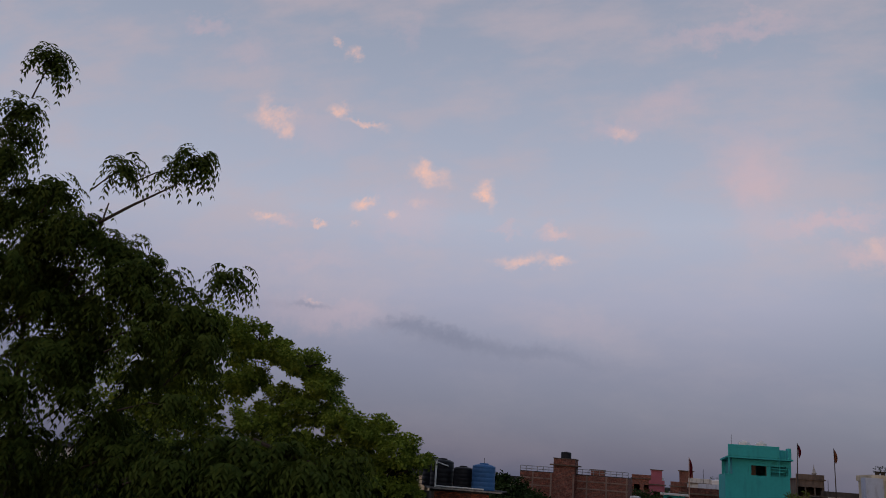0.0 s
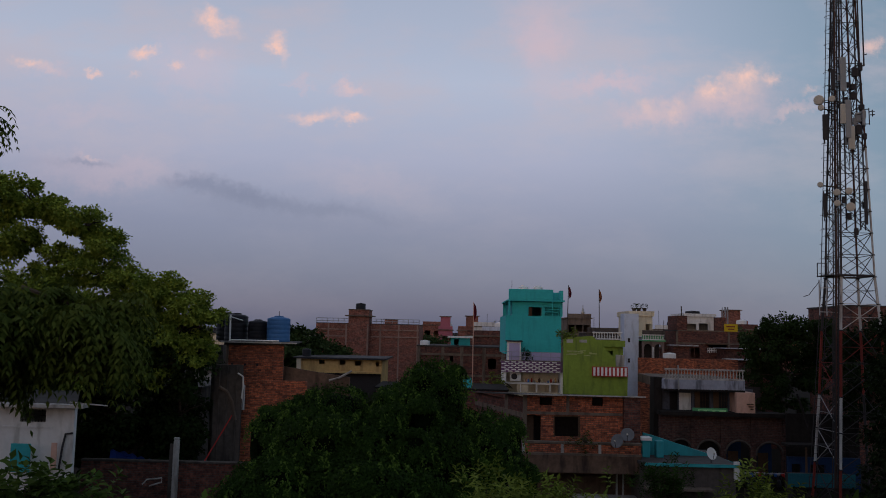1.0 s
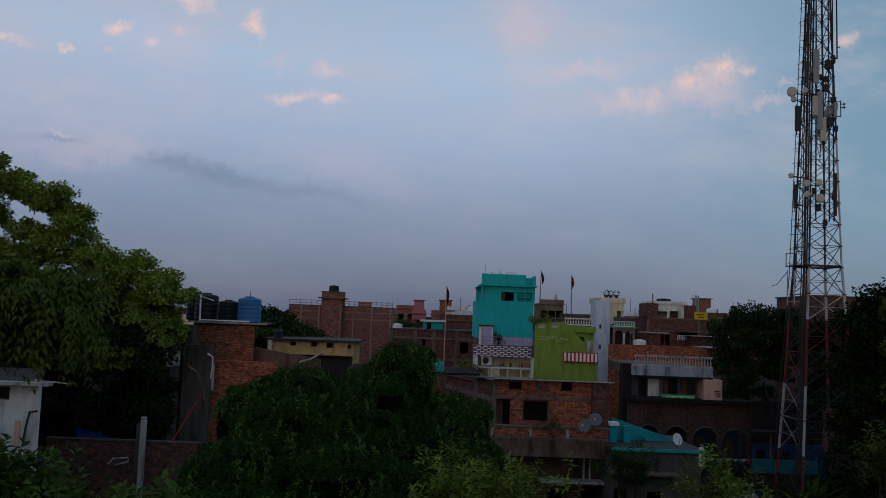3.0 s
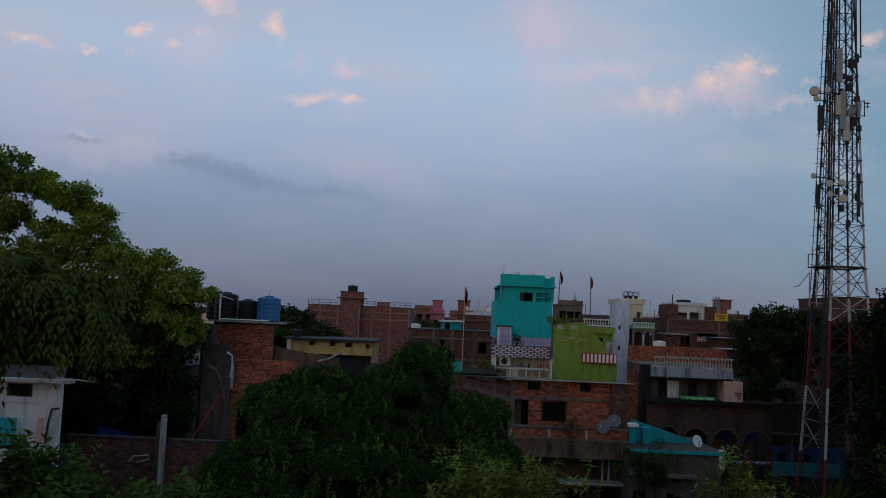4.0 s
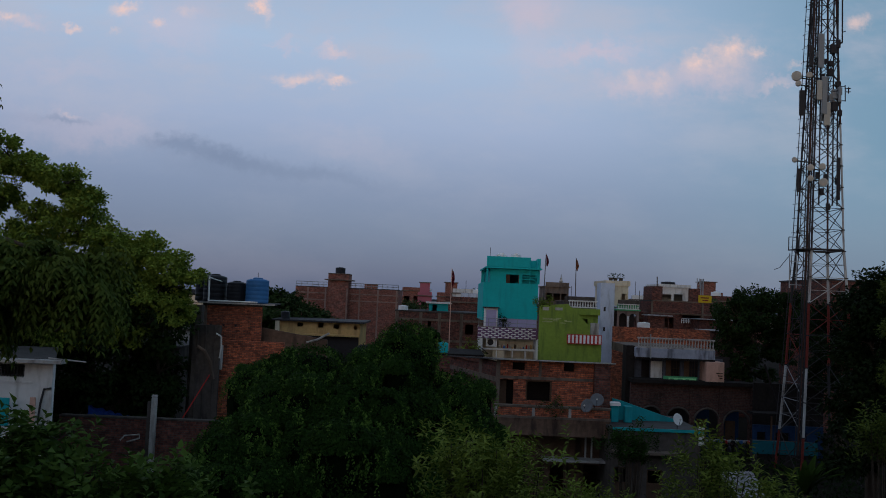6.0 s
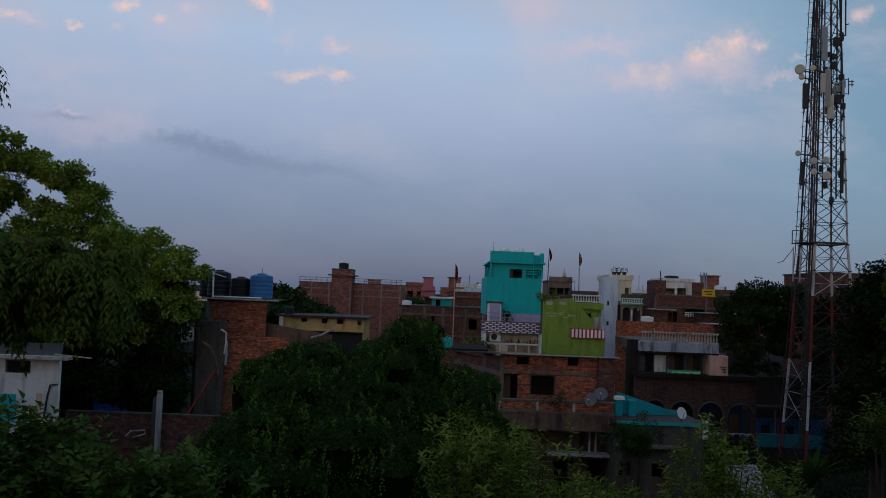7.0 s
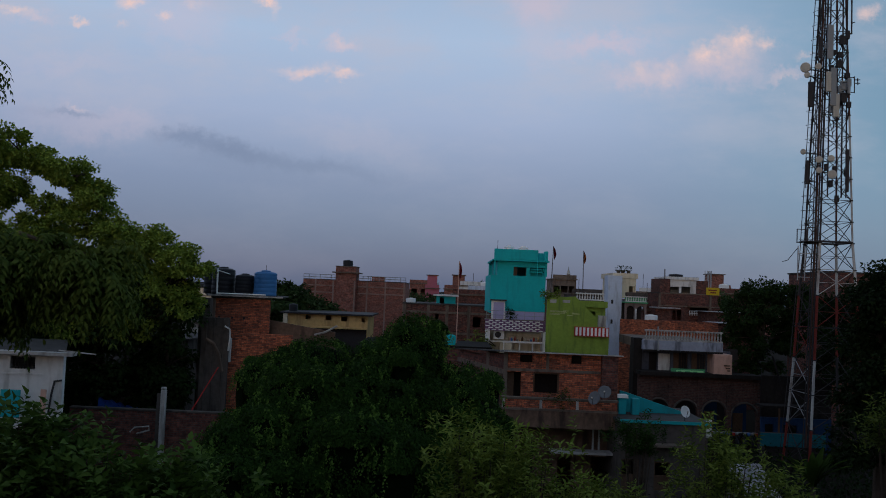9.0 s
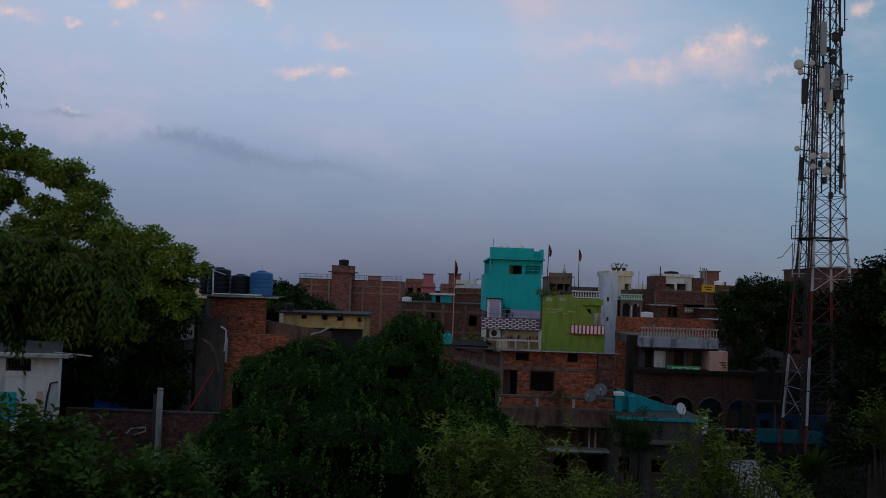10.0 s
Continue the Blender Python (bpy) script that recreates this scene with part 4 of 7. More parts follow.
# ---- long brick block far behind ----
bb = thing("brick_block", (-10.84, 100.00, 7.26), "large unplastered pale brick block with a stair tower", "house")
BX0, BX1 = -16.93, -4.53
BZL, BZR = 10.16, 10.15
shell(bb, BX0, BX1, 100.0, 112.0, 0, BZR, BRICK_FAR, [], ROOF_DARK, 0.1, 0.0)
part("upper_wall", boxes((BX0, -13.25, 99.95, 100.25, BZR - 0.5, BZL)), BRICK_FAR, bb)
ST = (-12.92, -10.47, 5.88, 11.81)
part("stair_tower", boxes((ST[0], ST[1], 99.0, 102.5, 0, ST[3])), BRICK_FAR, bb)
part("stair_roof", boxes((ST[0] - 0.4, ST[1] + 0.4, 98.7, 102.8, ST[3] - 0.75, ST[3] - 0.62)), CONCRETE, bb)
part("stair_cap", boxes((ST[0] - 0.05, ST[1] + 0.05, 98.95, 102.55, ST[3], ST[3] + 0.10)), CONCRETE, bb)
for x in (-15.43, -13.16, -10.61, -9.17, -6.96, -4.69):
    part("column", boxes((x - 0.09, x + 0.09, 98.92 if ST[0] - 0.3 < x < ST[1] + 0.3 else 99.9, 98.997 if ST[0] - 0.3 < x < ST[1] + 0.3 else 99.947, 0, BZR)), PALE_BAND, bb)
for y in (9.50, 8.68):
    part("beam", boxes((ST[1] + 0.2, BX1, 99.91, 99.997, y - 0.07, y + 0.07)), PALE_BAND, bb)
    part("beam", boxes((BX0, ST[0] - 0.2, 99.91, 99.949, y - 0.07, y + 0.07)), PALE_BAND, bb)
rf = thing("roof_railing", (BX1, 100, BZR), "thin railing along the brick block's roof", "railing")
rail_fence(rf, ST[1] + 0.1, BX1, 100.2, BZR + 0.1, BZR + 0.65, GALV, 9, 0.035)
rf = thing("roof_railing", (BX0, 100, BZL), "thin railing along the brick block's roof", "railing")
rail_fence(rf, BX0, ST[0], 100.2, BZL, BZL + 0.65, GALV, 6, 0.035)
water_tank((-11.62, 100.00, 11.91), 0.6, 0.75, BLACK, "black water tank on a stair tower")

# ---- brick wall row between ----
mid = thing("brick_house", (0.47, 76.00, 6.61), "unfinished brick house with concrete columns", "house")
MX0, MX1, MZ = -3.56, 4.33, 8.12
MH = [(2.87, 3.60, 6.21, 7.15), (-0.60, -0.29, 6.78, 7.30)]
shell(mid, MX0, MX1, 76.0, 84.0, 0, MZ, BRICK_DULL, MH, ROOF_DARK, 0.12, 0.1)
for x in (-3.45, -1.26, 0.47, 2.50, 4.23):
    part("column", boxes((x - 0.14, x + 0.14, 75.93, 75.997, 0, MZ)), CONCRETE, mid)
part("beam", boxes((MX0, MX1, 75.9, 75.929, 7.34, 7.55)), CONCRETE, mid)
part("beam", boxes((MX0, MX1, 75.9, 75.929, 5.46, 5.67)), CONCRETE, mid)
up = thing("teal_hut", (0.30, 80.00, 8.37), "small teal roof room with a pale flat roof", "house")
UR = (-0.57, 1.25, 8.08, 8.94)
shell(up, UR[0], UR[1], 78.0, 82.0, MZ + 0.13, UR[3], TEAL_DEEP, [(-0.25, 0.18, 8.12, 8.82)], WHITEWASH, 0.14, 0.3)
flag_pole((1.14, 60.00, 5.56), (1.13, 60.00, 11.68), FLAG_RED, "tall thin pole with a red flag", 1.12)
flag_pole((8.21, 62.50, 9.61), (8.30, 62.50, 13.20), FLAG_RED, "thin pole with a dark red flag", 0.75)
flag_pole((11.23, 66.00, 9.37), (11.19, 66.00, 13.15), FLAG_ORANGE, "thin steel pole with an orange flag", 0.8)
# teal barrel and odds on the roof in front
roof2 = thing("low_house", (-0.76, 57.00, 5.72), "low house with a dark flat roof", "house")
shell(roof2, -5.46, 3.47, 57.0, 63.0, 0, 5.69 - 0.12, BRICK_DULL, [], NEAR_BLACK_PLASTER, 0.12, 0.1)
water_tank((0.71, 58.0, 5.69), 0.36, 0.72, TEAL, "squat teal water barrel on a roof")
water_tank((-2.94, 77.0, MZ + 0.12), 0.45, 0.42, TANK_WHITE, "white tank top behind a brick wall")

# ---- house with the roof tanks ----
tk = thing("brick_house", (-11.13, 46.00, 7.57), "brick house with a flat slab roof for tanks", "house")
KX0, KX1 = -12.96, -9.64
KZ = 8.54
part("wall", wall_with_holes(KX0, KX1, 0, KZ, 46.0, 46.23, []), BRICK, tk)
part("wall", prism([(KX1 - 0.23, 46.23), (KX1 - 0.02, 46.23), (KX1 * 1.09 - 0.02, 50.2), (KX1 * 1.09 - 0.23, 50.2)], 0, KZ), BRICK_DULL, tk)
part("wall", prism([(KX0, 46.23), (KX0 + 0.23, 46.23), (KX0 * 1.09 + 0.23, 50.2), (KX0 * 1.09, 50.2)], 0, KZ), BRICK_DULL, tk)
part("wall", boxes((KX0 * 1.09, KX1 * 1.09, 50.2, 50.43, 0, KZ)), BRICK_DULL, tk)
part("roof", prism([(KX0, 46.0), (KX1, 46.0), (KX1 * 1.09, 50.43), (KX0 * 1.09, 50.43)], KZ, KZ + 0.12), ROOF_DARK, tk)
part("roof_slab", prism([(KX0 - 0.1, 45.7), (-8.87, 45.7), (-9.4, 50.2), (-14.5, 50.2)], KZ + 0.122, KZ + 0.2), ROOF_DARK, tk)
part("slab_edge", boxes((KX0 - 0.1, -8.87, 45.66, 45.697, KZ + 0.12, KZ + 0.2)), PALE_CONCRETE, tk)
part("column", boxes((KX0 - 0.02, KX0 + 0.28, 45.9, 45.997, 0, KZ)), CONCRETE, tk)
# holes are dark marks on the face, their shade put into the colour
for x in (-12.51, -11.79, -11.12):
    part("putlog_hole", boxes((x, x + 0.12, 45.985, 45.998, 7.41, 7.53)), DARK_ROOM, tk)
part("lower_wall", boxes((-11.54, -7.94, 44.0, 44.23, 0, 6.75)), BRICK, tk)
bm = boxes((-9.85, -6.05, 47.0, 47.23, 0, 7.38))
for vtx in bm.verts:
    if vtx.co.z > 7 and vtx.co.x > -7:
        vtx.co.z -= 0.55
part("yard_wall", bm, BROWN_PLASTER, tk, "stained brown wall with a sloping top")
part("side_wall", boxes((-12.54, -11.13, 43.0, 43.3, 0, 7.57)), OLD_PLASTER, tk, "tall bare grey rendered wall")
part("chimney_pillar", boxes((-13.00, -12.43, 44.0, 44.5, 0, 8.56)), OLD_PLASTER, tk)
part("pillar", boxes((-11.37, -11.13, 43.6, 43.85, 5.23, 6.49)), WHITEWASH, tk)
for x, w in ((-12.30, 0.06), (-11.92, 0.09), (-11.39, 0.05)):
    part("wall_pipe", boxes((x, x + w, 42.94, 42.999, 0, 7.54), bev=0.01), OLD_PLASTER, tk)
KT = KZ + 0.205
water_tank((-12.71, 47.5, KT), 0.656, 1.542, BLACK, "black ribbed water tank on a brick roof")
water_tank((-13.65, 49.0, KT), 0.609, 1.591, BLACK, "black ribbed water tank on a brick roof")
water_tank((-11.39, 47.2, KT), 0.554, 1.206, BLACK, "squat black water tank on a brick roof")
water_tank((-10.15, 46.9, KT), 0.648, 1.425, TANK_BLUE, "blue ribbed water tank on a brick roof")
pf = thing("pipe_frame", (-12.62, 46.0, KT), "white water pipes on a roof", "pipe")
part("pipe", tube(bmesh.new(), [(-12.65, 46.0, KT), (-12.67, 46.0, 10.19)], 0.05, 8), WHITE, pf)
part("pipe", tube(bmesh.new(), [(-12.67, 46.0, 10.10), (-12.22, 47.0, 9.90)], 0.03, 6), WHITE, pf)
part("pipe", tube(bmesh.new(), [(-12.65, 46.0, KT + 0.06), (-9.90, 45.9, KT + 0.06)], 0.04, 8), WHITE, pf)
part("aerial", tube(bmesh.new(), [(-10.14, 46.9, KT + 1.35), (-10.15, 46.90, 10.49)], 0.015, 4), STEEL, pf)

part("arch_mark", tube(bmesh.new(), [(-12.26, 42.97, 6.45), (-11.87, 42.97, 6.23), (-11.54, 42.97, 5.68), (-11.35, 42.97, 4.78)], 0.09, 6), CONCRETE, tk, "pale mark of an old arch")
part("bent_pipe", tube(bmesh.new(), [(-11.30, 42.90, 7.16), (-11.03, 42.90, 7.00), (-11.00, 42.90, 6.53), (-11.06, 42.90, 5.88)], 0.045, 7), WHITEWASH, tk)
part("roof_pipe", tube(bmesh.new(), [(-7.15, 46.60, 6.67), (-6.55, 46.60, 6.85), (-5.89, 46.60, 7.23)], 0.06, 6), PALE_CONCRETE, tk)

# ---- ochre house ----
oc = thing("ochre_house", (-8.85, 64.00, 6.66), "low ochre house with a dark flat roof", "house")
OX0, OX1, OZ = -12.15, -5.73, 7.23
OH = [(-10.59, -10.15, 6.81, 7.12), (-9.00, -8.56, 6.80, 7.15), (-7.81, -7.32, 6.76, 7.11), (-6.22, -5.73, 6.74, 7.05)]
shell(oc, OX0, OX1, 64.0, 70.0, 0, OZ, YELLOW, OH, STEEL, 0.12, 0.35)
part("ledge", boxes((-10.10, OX1, 63.5, 64.0, 6.19, 6.32)), YELLOW, oc)
# dark sheet paints the unlit space below the ledge
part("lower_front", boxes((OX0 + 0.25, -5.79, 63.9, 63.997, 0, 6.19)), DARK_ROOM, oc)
part("end_pillar", boxes((OX0 - 0.1, OX0 + 0.22, 63.7, 63.997, 0, OZ)), CREAM, oc)
water_tank((-11.72, 65.0, OZ + 0.12), 0.34, 0.6, BLACK, "small dark tank on the ochre roof")

# ---- pale blue slab house with arched balcony ----
sb = thing("arched_house", (17.94, 80.00, 8.87), "tall pale blue house with an arched balcony", "house")
SX0, SX1 = 16.01, 17.39
part("wall", boxes((SX0, SX1, 80.0, 81.8, 0, 11.62)), LIME_BLUE, sb)
for y in (9.08, 7.15):
    part("slit_window", boxes((SX0 + 0.35, SX0 + 0.55, 79.985, 79.998, y - 0.2, y + 0.2)), DARK_ROOM, sb)
YR = (17.03, 19.18, 9.80, 11.44)
shell(sb, YR[0], YR[1], 82.0, 88.0, 9.45, YR[3], CREAM, [(18.51, 19.07, 10.00, 10.68)], CREAM, 0.5, 0.15)
for i, x in enumerate((17.60, 18.06, 18.63)):
    p = thing("bush_pot", (x, 83.0, YR[3] + 0.5), "dry potted plant on a roof", "potted plant", "potted plants")
    part("pot", lathe(bmesh.new(), [(0.16, 0), (0.22, 0.3), (0.24, 0.32), (0.2, 0.33)], x, 83.0, YR[3] + 0.5, 10), OLD_PLASTER, p)
    rg = np.random.default_rng(40 + i)
    e = unit(rg, 60)
    tagged(leaves("foliage", np.array((x, 83.0, YR[3] + 0.95)) + e * 0.25, e + [0, 0, .4], unit(rg, 60) + [0, 0, 1], 0.16, 0.08, LEAF_DARK, p), kind="stuff")
AX0, AX1 = 17.50, 19.57
AZ0, AZ1 = 7.39, 9.02


def arched_wall(x0, x1, z0, z1, y0, y1, arches):
    """A wall with round-headed openings: rows of left, right, foot and crown."""
    bm = bmesh.new()
    xs = sorted({x0, x1, *[a[0] for a in arches], *[a[1] for a in arches]})
    for xa, xb in zip(xs, xs[1:]):
        hit = [a for a in arches if a[0] - 1e-4 <= xa and xb <= a[1] + 1e-4]
        if not hit:
            box(bm, xa, xb, y0, y1, z0, z1)
            continue
        foot, crown = hit[0][2], hit[0][3]
        if foot > z0 + 0.01:
            box(bm, xa, xb, y0, y1, z0, foot)
        n, r = 12, (xb - xa) / 2
        rise = min(r, crown - foot)
        arc = [((xa + xb) / 2 - r * math.cos(math.pi * k / n), crown - rise + rise * math.sin(math.pi * k / n)) for k in range(n + 1)]
        for (xc, zc), (xd, zd) in zip(arc, arc[1:]):
            q = [bm.verts.new(p) for p in ((xc, y0, zc), (xd, y0, zd), (xd, y0, z1), (xc, y0, z1), (xc, y1, zc), (xd, y1, zd), (xd, y1, z1), (xc, y1, z1))]
            for f in ((0, 1, 2, 3), (5, 4, 7, 6), (4, 5, 1, 0), (3, 2, 6, 7)):
                bm.faces.new([q[i] for i in f])
    bmesh.ops.remove_doubles(bm, verts=bm.verts, dist=0.0005)
    return bm


part("arcade", arched_wall(AX0, AX1, 0, AZ1, 79.0, 79.2, [(17.68, 18.39, AZ0, 8.78), (18.66, 19.37, AZ0, 8.77)]), DUSTY_PINK, sb)
part("arcade_column", tube(bmesh.new(), [(18.52, 78.9, AZ0), (18.52, 78.9, 8.5)], 0.09, 8), WHITEWASH, sb)
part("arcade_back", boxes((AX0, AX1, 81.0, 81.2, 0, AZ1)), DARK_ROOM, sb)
part("balcony_roof", boxes((AX0 - 0.1, AX1 + 0.1, 78.8, 82.0, AZ1, AZ1 + 0.12)), GREEN_DEEP, sb)
abal = thing("roof_balustrade", (AX0, 79, AZ1 + 0.12), "green and white balusters over an arcade", "balustrade", "balustrades")
balustrade(abal, AX0, AX1, 79.0, AZ1 + 0.12, 9.67, 9, WHITEWASH)
part("band", boxes((AX0, AX1, 79.1, 79.16, AZ1 + 0.12, 9.67)), GREEN_DEEP, sb)
part("head_band", boxes((AX0, AX1 + 0.05, 78.9, 79.0, 9.67, 10.05)), OLD_PLASTER, sb)

# ---- brick house with the white roof room ----
rb = thing("brick_house", (25.35, 84.00, 7.97), "brick house with a white roof room", "house")
QX0, QX1 = 22.19, 28.32
QZ = 10.10
shell(rb, QX0, QX1, 84.0, 89.5, 0, QZ, BRICK_DULL, [(23.44, 24.36, 7.44, 8.48), (25.22, 27.07, 8.12, 8.81)], ROOF_DARK, 0.1, 0.05)
part("sunshade", boxes((24.91, 27.05, 83.4, 84.0, 8.81, 8.93)), WOOD, rb)
rail_w = thing("balcony_railing", (25.77, 83.50, 8.00), "white railing of a small balcony", "railing")
rail_fence(rail_w, 25.05, 26.08, 83.6, 7.99, 8.45, WHITE, 6, 0.03)
WR = (23.22, 26.09, 10.13, 11.59)
shell(rb, WR[0], WR[1], 85.0, 90.0, QZ, WR[3], WHITEWASH, [(23.29, 24.34, 10.15, 10.85), (24.58, 25.51, 10.15, 10.91)], WHITEWASH, 0.3, 0.2)
part("roof_pier", boxes((QX0, WR[0], 84.3, 88.0, QZ + 0.1, 11.63)), BRICK_DULL, rb)
part("roof_pier", boxes((WR[1], WR[1] + 1.1, 84.6, 88.0, QZ + 0.1, 11.55)), BRICK_DULL, rb)
part("roof_pipe", tube(bmesh.new(), [(22.84, 85.00, 11.63), (22.81, 85.00, 12.63)], 0.06, 5), OLD_PLASTER, rb)
water_tank((24.80, 88.00, 11.70), 0.75, 0.55, BLACK, "low black water tank on a white roof")
for zc in (10.15, 8.89):
    part("beam", boxes((QX0, QX1, 83.92, 83.997, zc - 0.06, zc + 0.06)), CONCRETE, rb)
for x in (22.09, 27.26):
    part("column", boxes((x - 0.1, x + 0.1, 83.93, 83.996, 0, QZ)), CONCRETE, rb)
part("shed_wall", wall_with_holes(20.67, 22.75, 0, 8.58, 80.0, 80.2, [(22.21, 22.70, 0, 8.44)]), BRICK_DULL, rb)
part("shed_roof", boxes((20.56, 22.97, 79.5, 82.0, 8.64, 8.74)), SHEET, rb)
lt = thing("lattice_aerial", (27.45, 86.00, 10.72), "small grey lattice aerial on a brick roof", "antenna")
for dx_ in (0.0, 0.35):
    part("pole", tube(bmesh.new(), [(27.28 + dx_, 86, QZ + 0.1), (27.28 + dx_ * 0.7, 86, 12.67)], 0.04, 5), GALV, lt)
for k in range(7):
    zz = QZ + 0.3 + k * 0.3
    part("rung", tube(bmesh.new(), [(27.28, 86, zz), (27.28 + 0.33, 86, zz + 0.25)], 0.025, 4), GALV, lt)
sg = thing("sign_board", (27.48, 83.80, 10.20), "yellow sign board with dark writing on a roof edge", "sign")
SG = (26.77, 28.10, 10.14, 10.89)
part("board", boxes((SG[0], SG[1], 83.8, 83.86, SG[2], SG[3])), SIGN_YELLOW, sg)
for k, (a, b) in enumerate(((0.15, 0.8), (0.3, 0.75))):
    z = SG[3] - 0.25 - 0.25 * k
    part("writing", boxes((SG[0] + (SG[1] - SG[0]) * a, SG[0] + (SG[1] - SG[0]) * b, 83.785, 83.798, z - 0.07, z + 0.05)), RED_OXIDE, sg)
part("front_wall", boxes((15.61, 24.13, 72.0, 72.23, 0, 7.66)), BRICK, rb)
water_tank((18.53, 73.00, 7.51), 0.55, 0.6, TANK_WHITE, "white water tank behind a brick parapet")
shedr = thing("shed", (27.31, 78.00, 7.70), "row of low sheds with grey sheet roofs", "shed")
for x, w, y, z in ((27.72, 4.0, 80, 8.47), (26.40, 3.4, 74, 7.57)):
    part("wall", boxes((x - w / 2, x + w / 2, y, y + 3, 0, z)), BRICK_DULL, shedr)
    part("roof", boxes((x - w / 2 - 0.3, x + w / 2 + 0.3, y - 0.4, y + 3.2, z, z + 0.06)), SHEET, shedr)

# ---- house with the balustrade, arcade below ----
bl = thing("arcade_house", (16.67, 56.00, 3.10), "old house with a balustrade over brick arches", "house")
CX0, CX1 = 13.83, 20.06
CZ0, CZ1, CZ2 = 4.63, 6.08, 6.69
CH = [(14.43, 15.02, 4.60, 5.85), (16.11, 17.13, 4.69, 5.93), (17.37, 18.39, 4.66, 5.91)]
part("upper_wall", wall_with_holes(CX0, CX1, CZ0, CZ1, 57.0, 57.2, CH), SHADED_WASH, bl)
part("pale_panel", boxes((15.07, 15.85, 4.61, 5.77, )[:2] + (56.93, 56.997) + (15.07, 15.85, 4.61, 5.77, )[2:]), WHITEWASH, bl)
for h in CH[1:]:
    door_leaf(bl, h[0] + 0.05, (h[0] + h[1]) / 2 - 0.1, h[2], h[3] - 0.05, 57.1, WOOD)
    bars_in(bl, (h[0] + h[1]) / 2, h[1], h[2], h[3], 57.08, WOOD, 3)
part("fascia", boxes((CX0 - 0.05, 19.15, 55.9, 57.2, CZ1, CZ2)), SOOTY_WASH, bl, "pale blue fascia with dark streaks")
part("fascia_drip", boxes((CX0 - 0.05, 19.15, 55.87, 56.0, CZ1 - 0.14, CZ1)), NEAR_BLACK_PLASTER, bl)
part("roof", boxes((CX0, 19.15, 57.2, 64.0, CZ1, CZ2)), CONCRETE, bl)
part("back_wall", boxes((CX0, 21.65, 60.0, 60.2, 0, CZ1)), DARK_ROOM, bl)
part("side_pillar", boxes((13.25, CX0, 56.5, 57.5, 0, 6.79)), NEAR_BLACK_PLASTER, bl)
obal = thing("roof_balustrade", (CX0, 56.1, CZ2), "long row of white turned balusters on a roof", "balustrade", "balustrades")
balustrade(obal, 13.88, 19.17, 56.1, CZ2, 7.42, 26, PALE_CONCRETE)
part("roof_mast", tube(bmesh.new(), [(14.70, 55.80, 7.66), (14.74, 55.80, 6.02)], 0.045, 6), ANTENNA, bl)
part("salmon_wing", boxes((18.47, 19.70, 4.47, 5.95, )[:2] + (55.6, 57.0) + (18.47, 19.70, 4.47, 5.95, )[2:], bev=0.02), SALMON, bl)
for i in range(3):
    part("roof_bracket", boxes((19.14 + 0.12 * i, 19.55, 55.5, 55.597, 5.18 - 0.17 * i, 5.18 - 0.17 * i + 0.07)), WOOD, bl)
sgn = thing("sign_board", (16.82, 56.00, 4.48), "green sign board with pale writing over the arches", "sign")
SG = (15.76, 18.07, 4.47, 4.85)
part("board", boxes((SG[0], SG[1], 56.2, 56.26, SG[2], SG[3])), GREEN_DEEP, sgn)
part("writing_panel", boxes((SG[0] + 0.35, SG[1] - 0.1, 56.18, 56.198, SG[2] + 0.06, SG[3] - 0.1)), SIGN_GREEN, sgn)
for a, b in ((0.45, 0.7), (0.95, 1.3), (1.5, 1.75)):
    part("writing", boxes((SG[0] + a, SG[0] + b, 56.165, 56.178, SG[2] + 0.12, SG[3] - 0.16)), GREEN_DEEP, sgn)
part("veranda_floor", boxes((13.43, 21.62, 55.4, 57.0, CZ0 - 0.25, CZ0)), NEAR_BLACK_PLASTER, bl)
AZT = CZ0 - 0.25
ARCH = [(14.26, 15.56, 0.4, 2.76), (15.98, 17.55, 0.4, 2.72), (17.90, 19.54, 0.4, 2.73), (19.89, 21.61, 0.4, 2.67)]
part("arcade", arched_wall(13.52, 21.85, 0, AZT, 56.0, 56.35, ARCH), BRICK_SHADED, bl)
for i, a in enumerate(ARCH):
    n = 12
    bm = bmesh.new()
    r = (a[1] - a[0]) / 2
    c = (a[0] + a[1]) / 2
    pts = [(c - (r + 0.06) * math.cos(math.pi * k / n), 55.97, a[3] - r + (r + 0.06) * math.sin(math.pi * k / n)) for k in range(n + 1)]
    part("arch_ring", tube(bm, pts, 0.07, 6), OLD_PLASTER, bl)
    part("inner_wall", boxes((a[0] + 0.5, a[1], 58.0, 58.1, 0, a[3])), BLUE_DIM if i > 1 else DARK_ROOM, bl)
    part("inner_door", boxes((c - 0.1, c + 0.6, 57.95, 57.997, 0.2, a[3] - 0.9)), WOOD, bl)
for x in (15.70, 17.65, 19.65, 21.76):
    part("pier", boxes((x - 0.15, x + 0.15, 55.9, 55.997, 0, AZT)), BRICK_SHADED, bl)
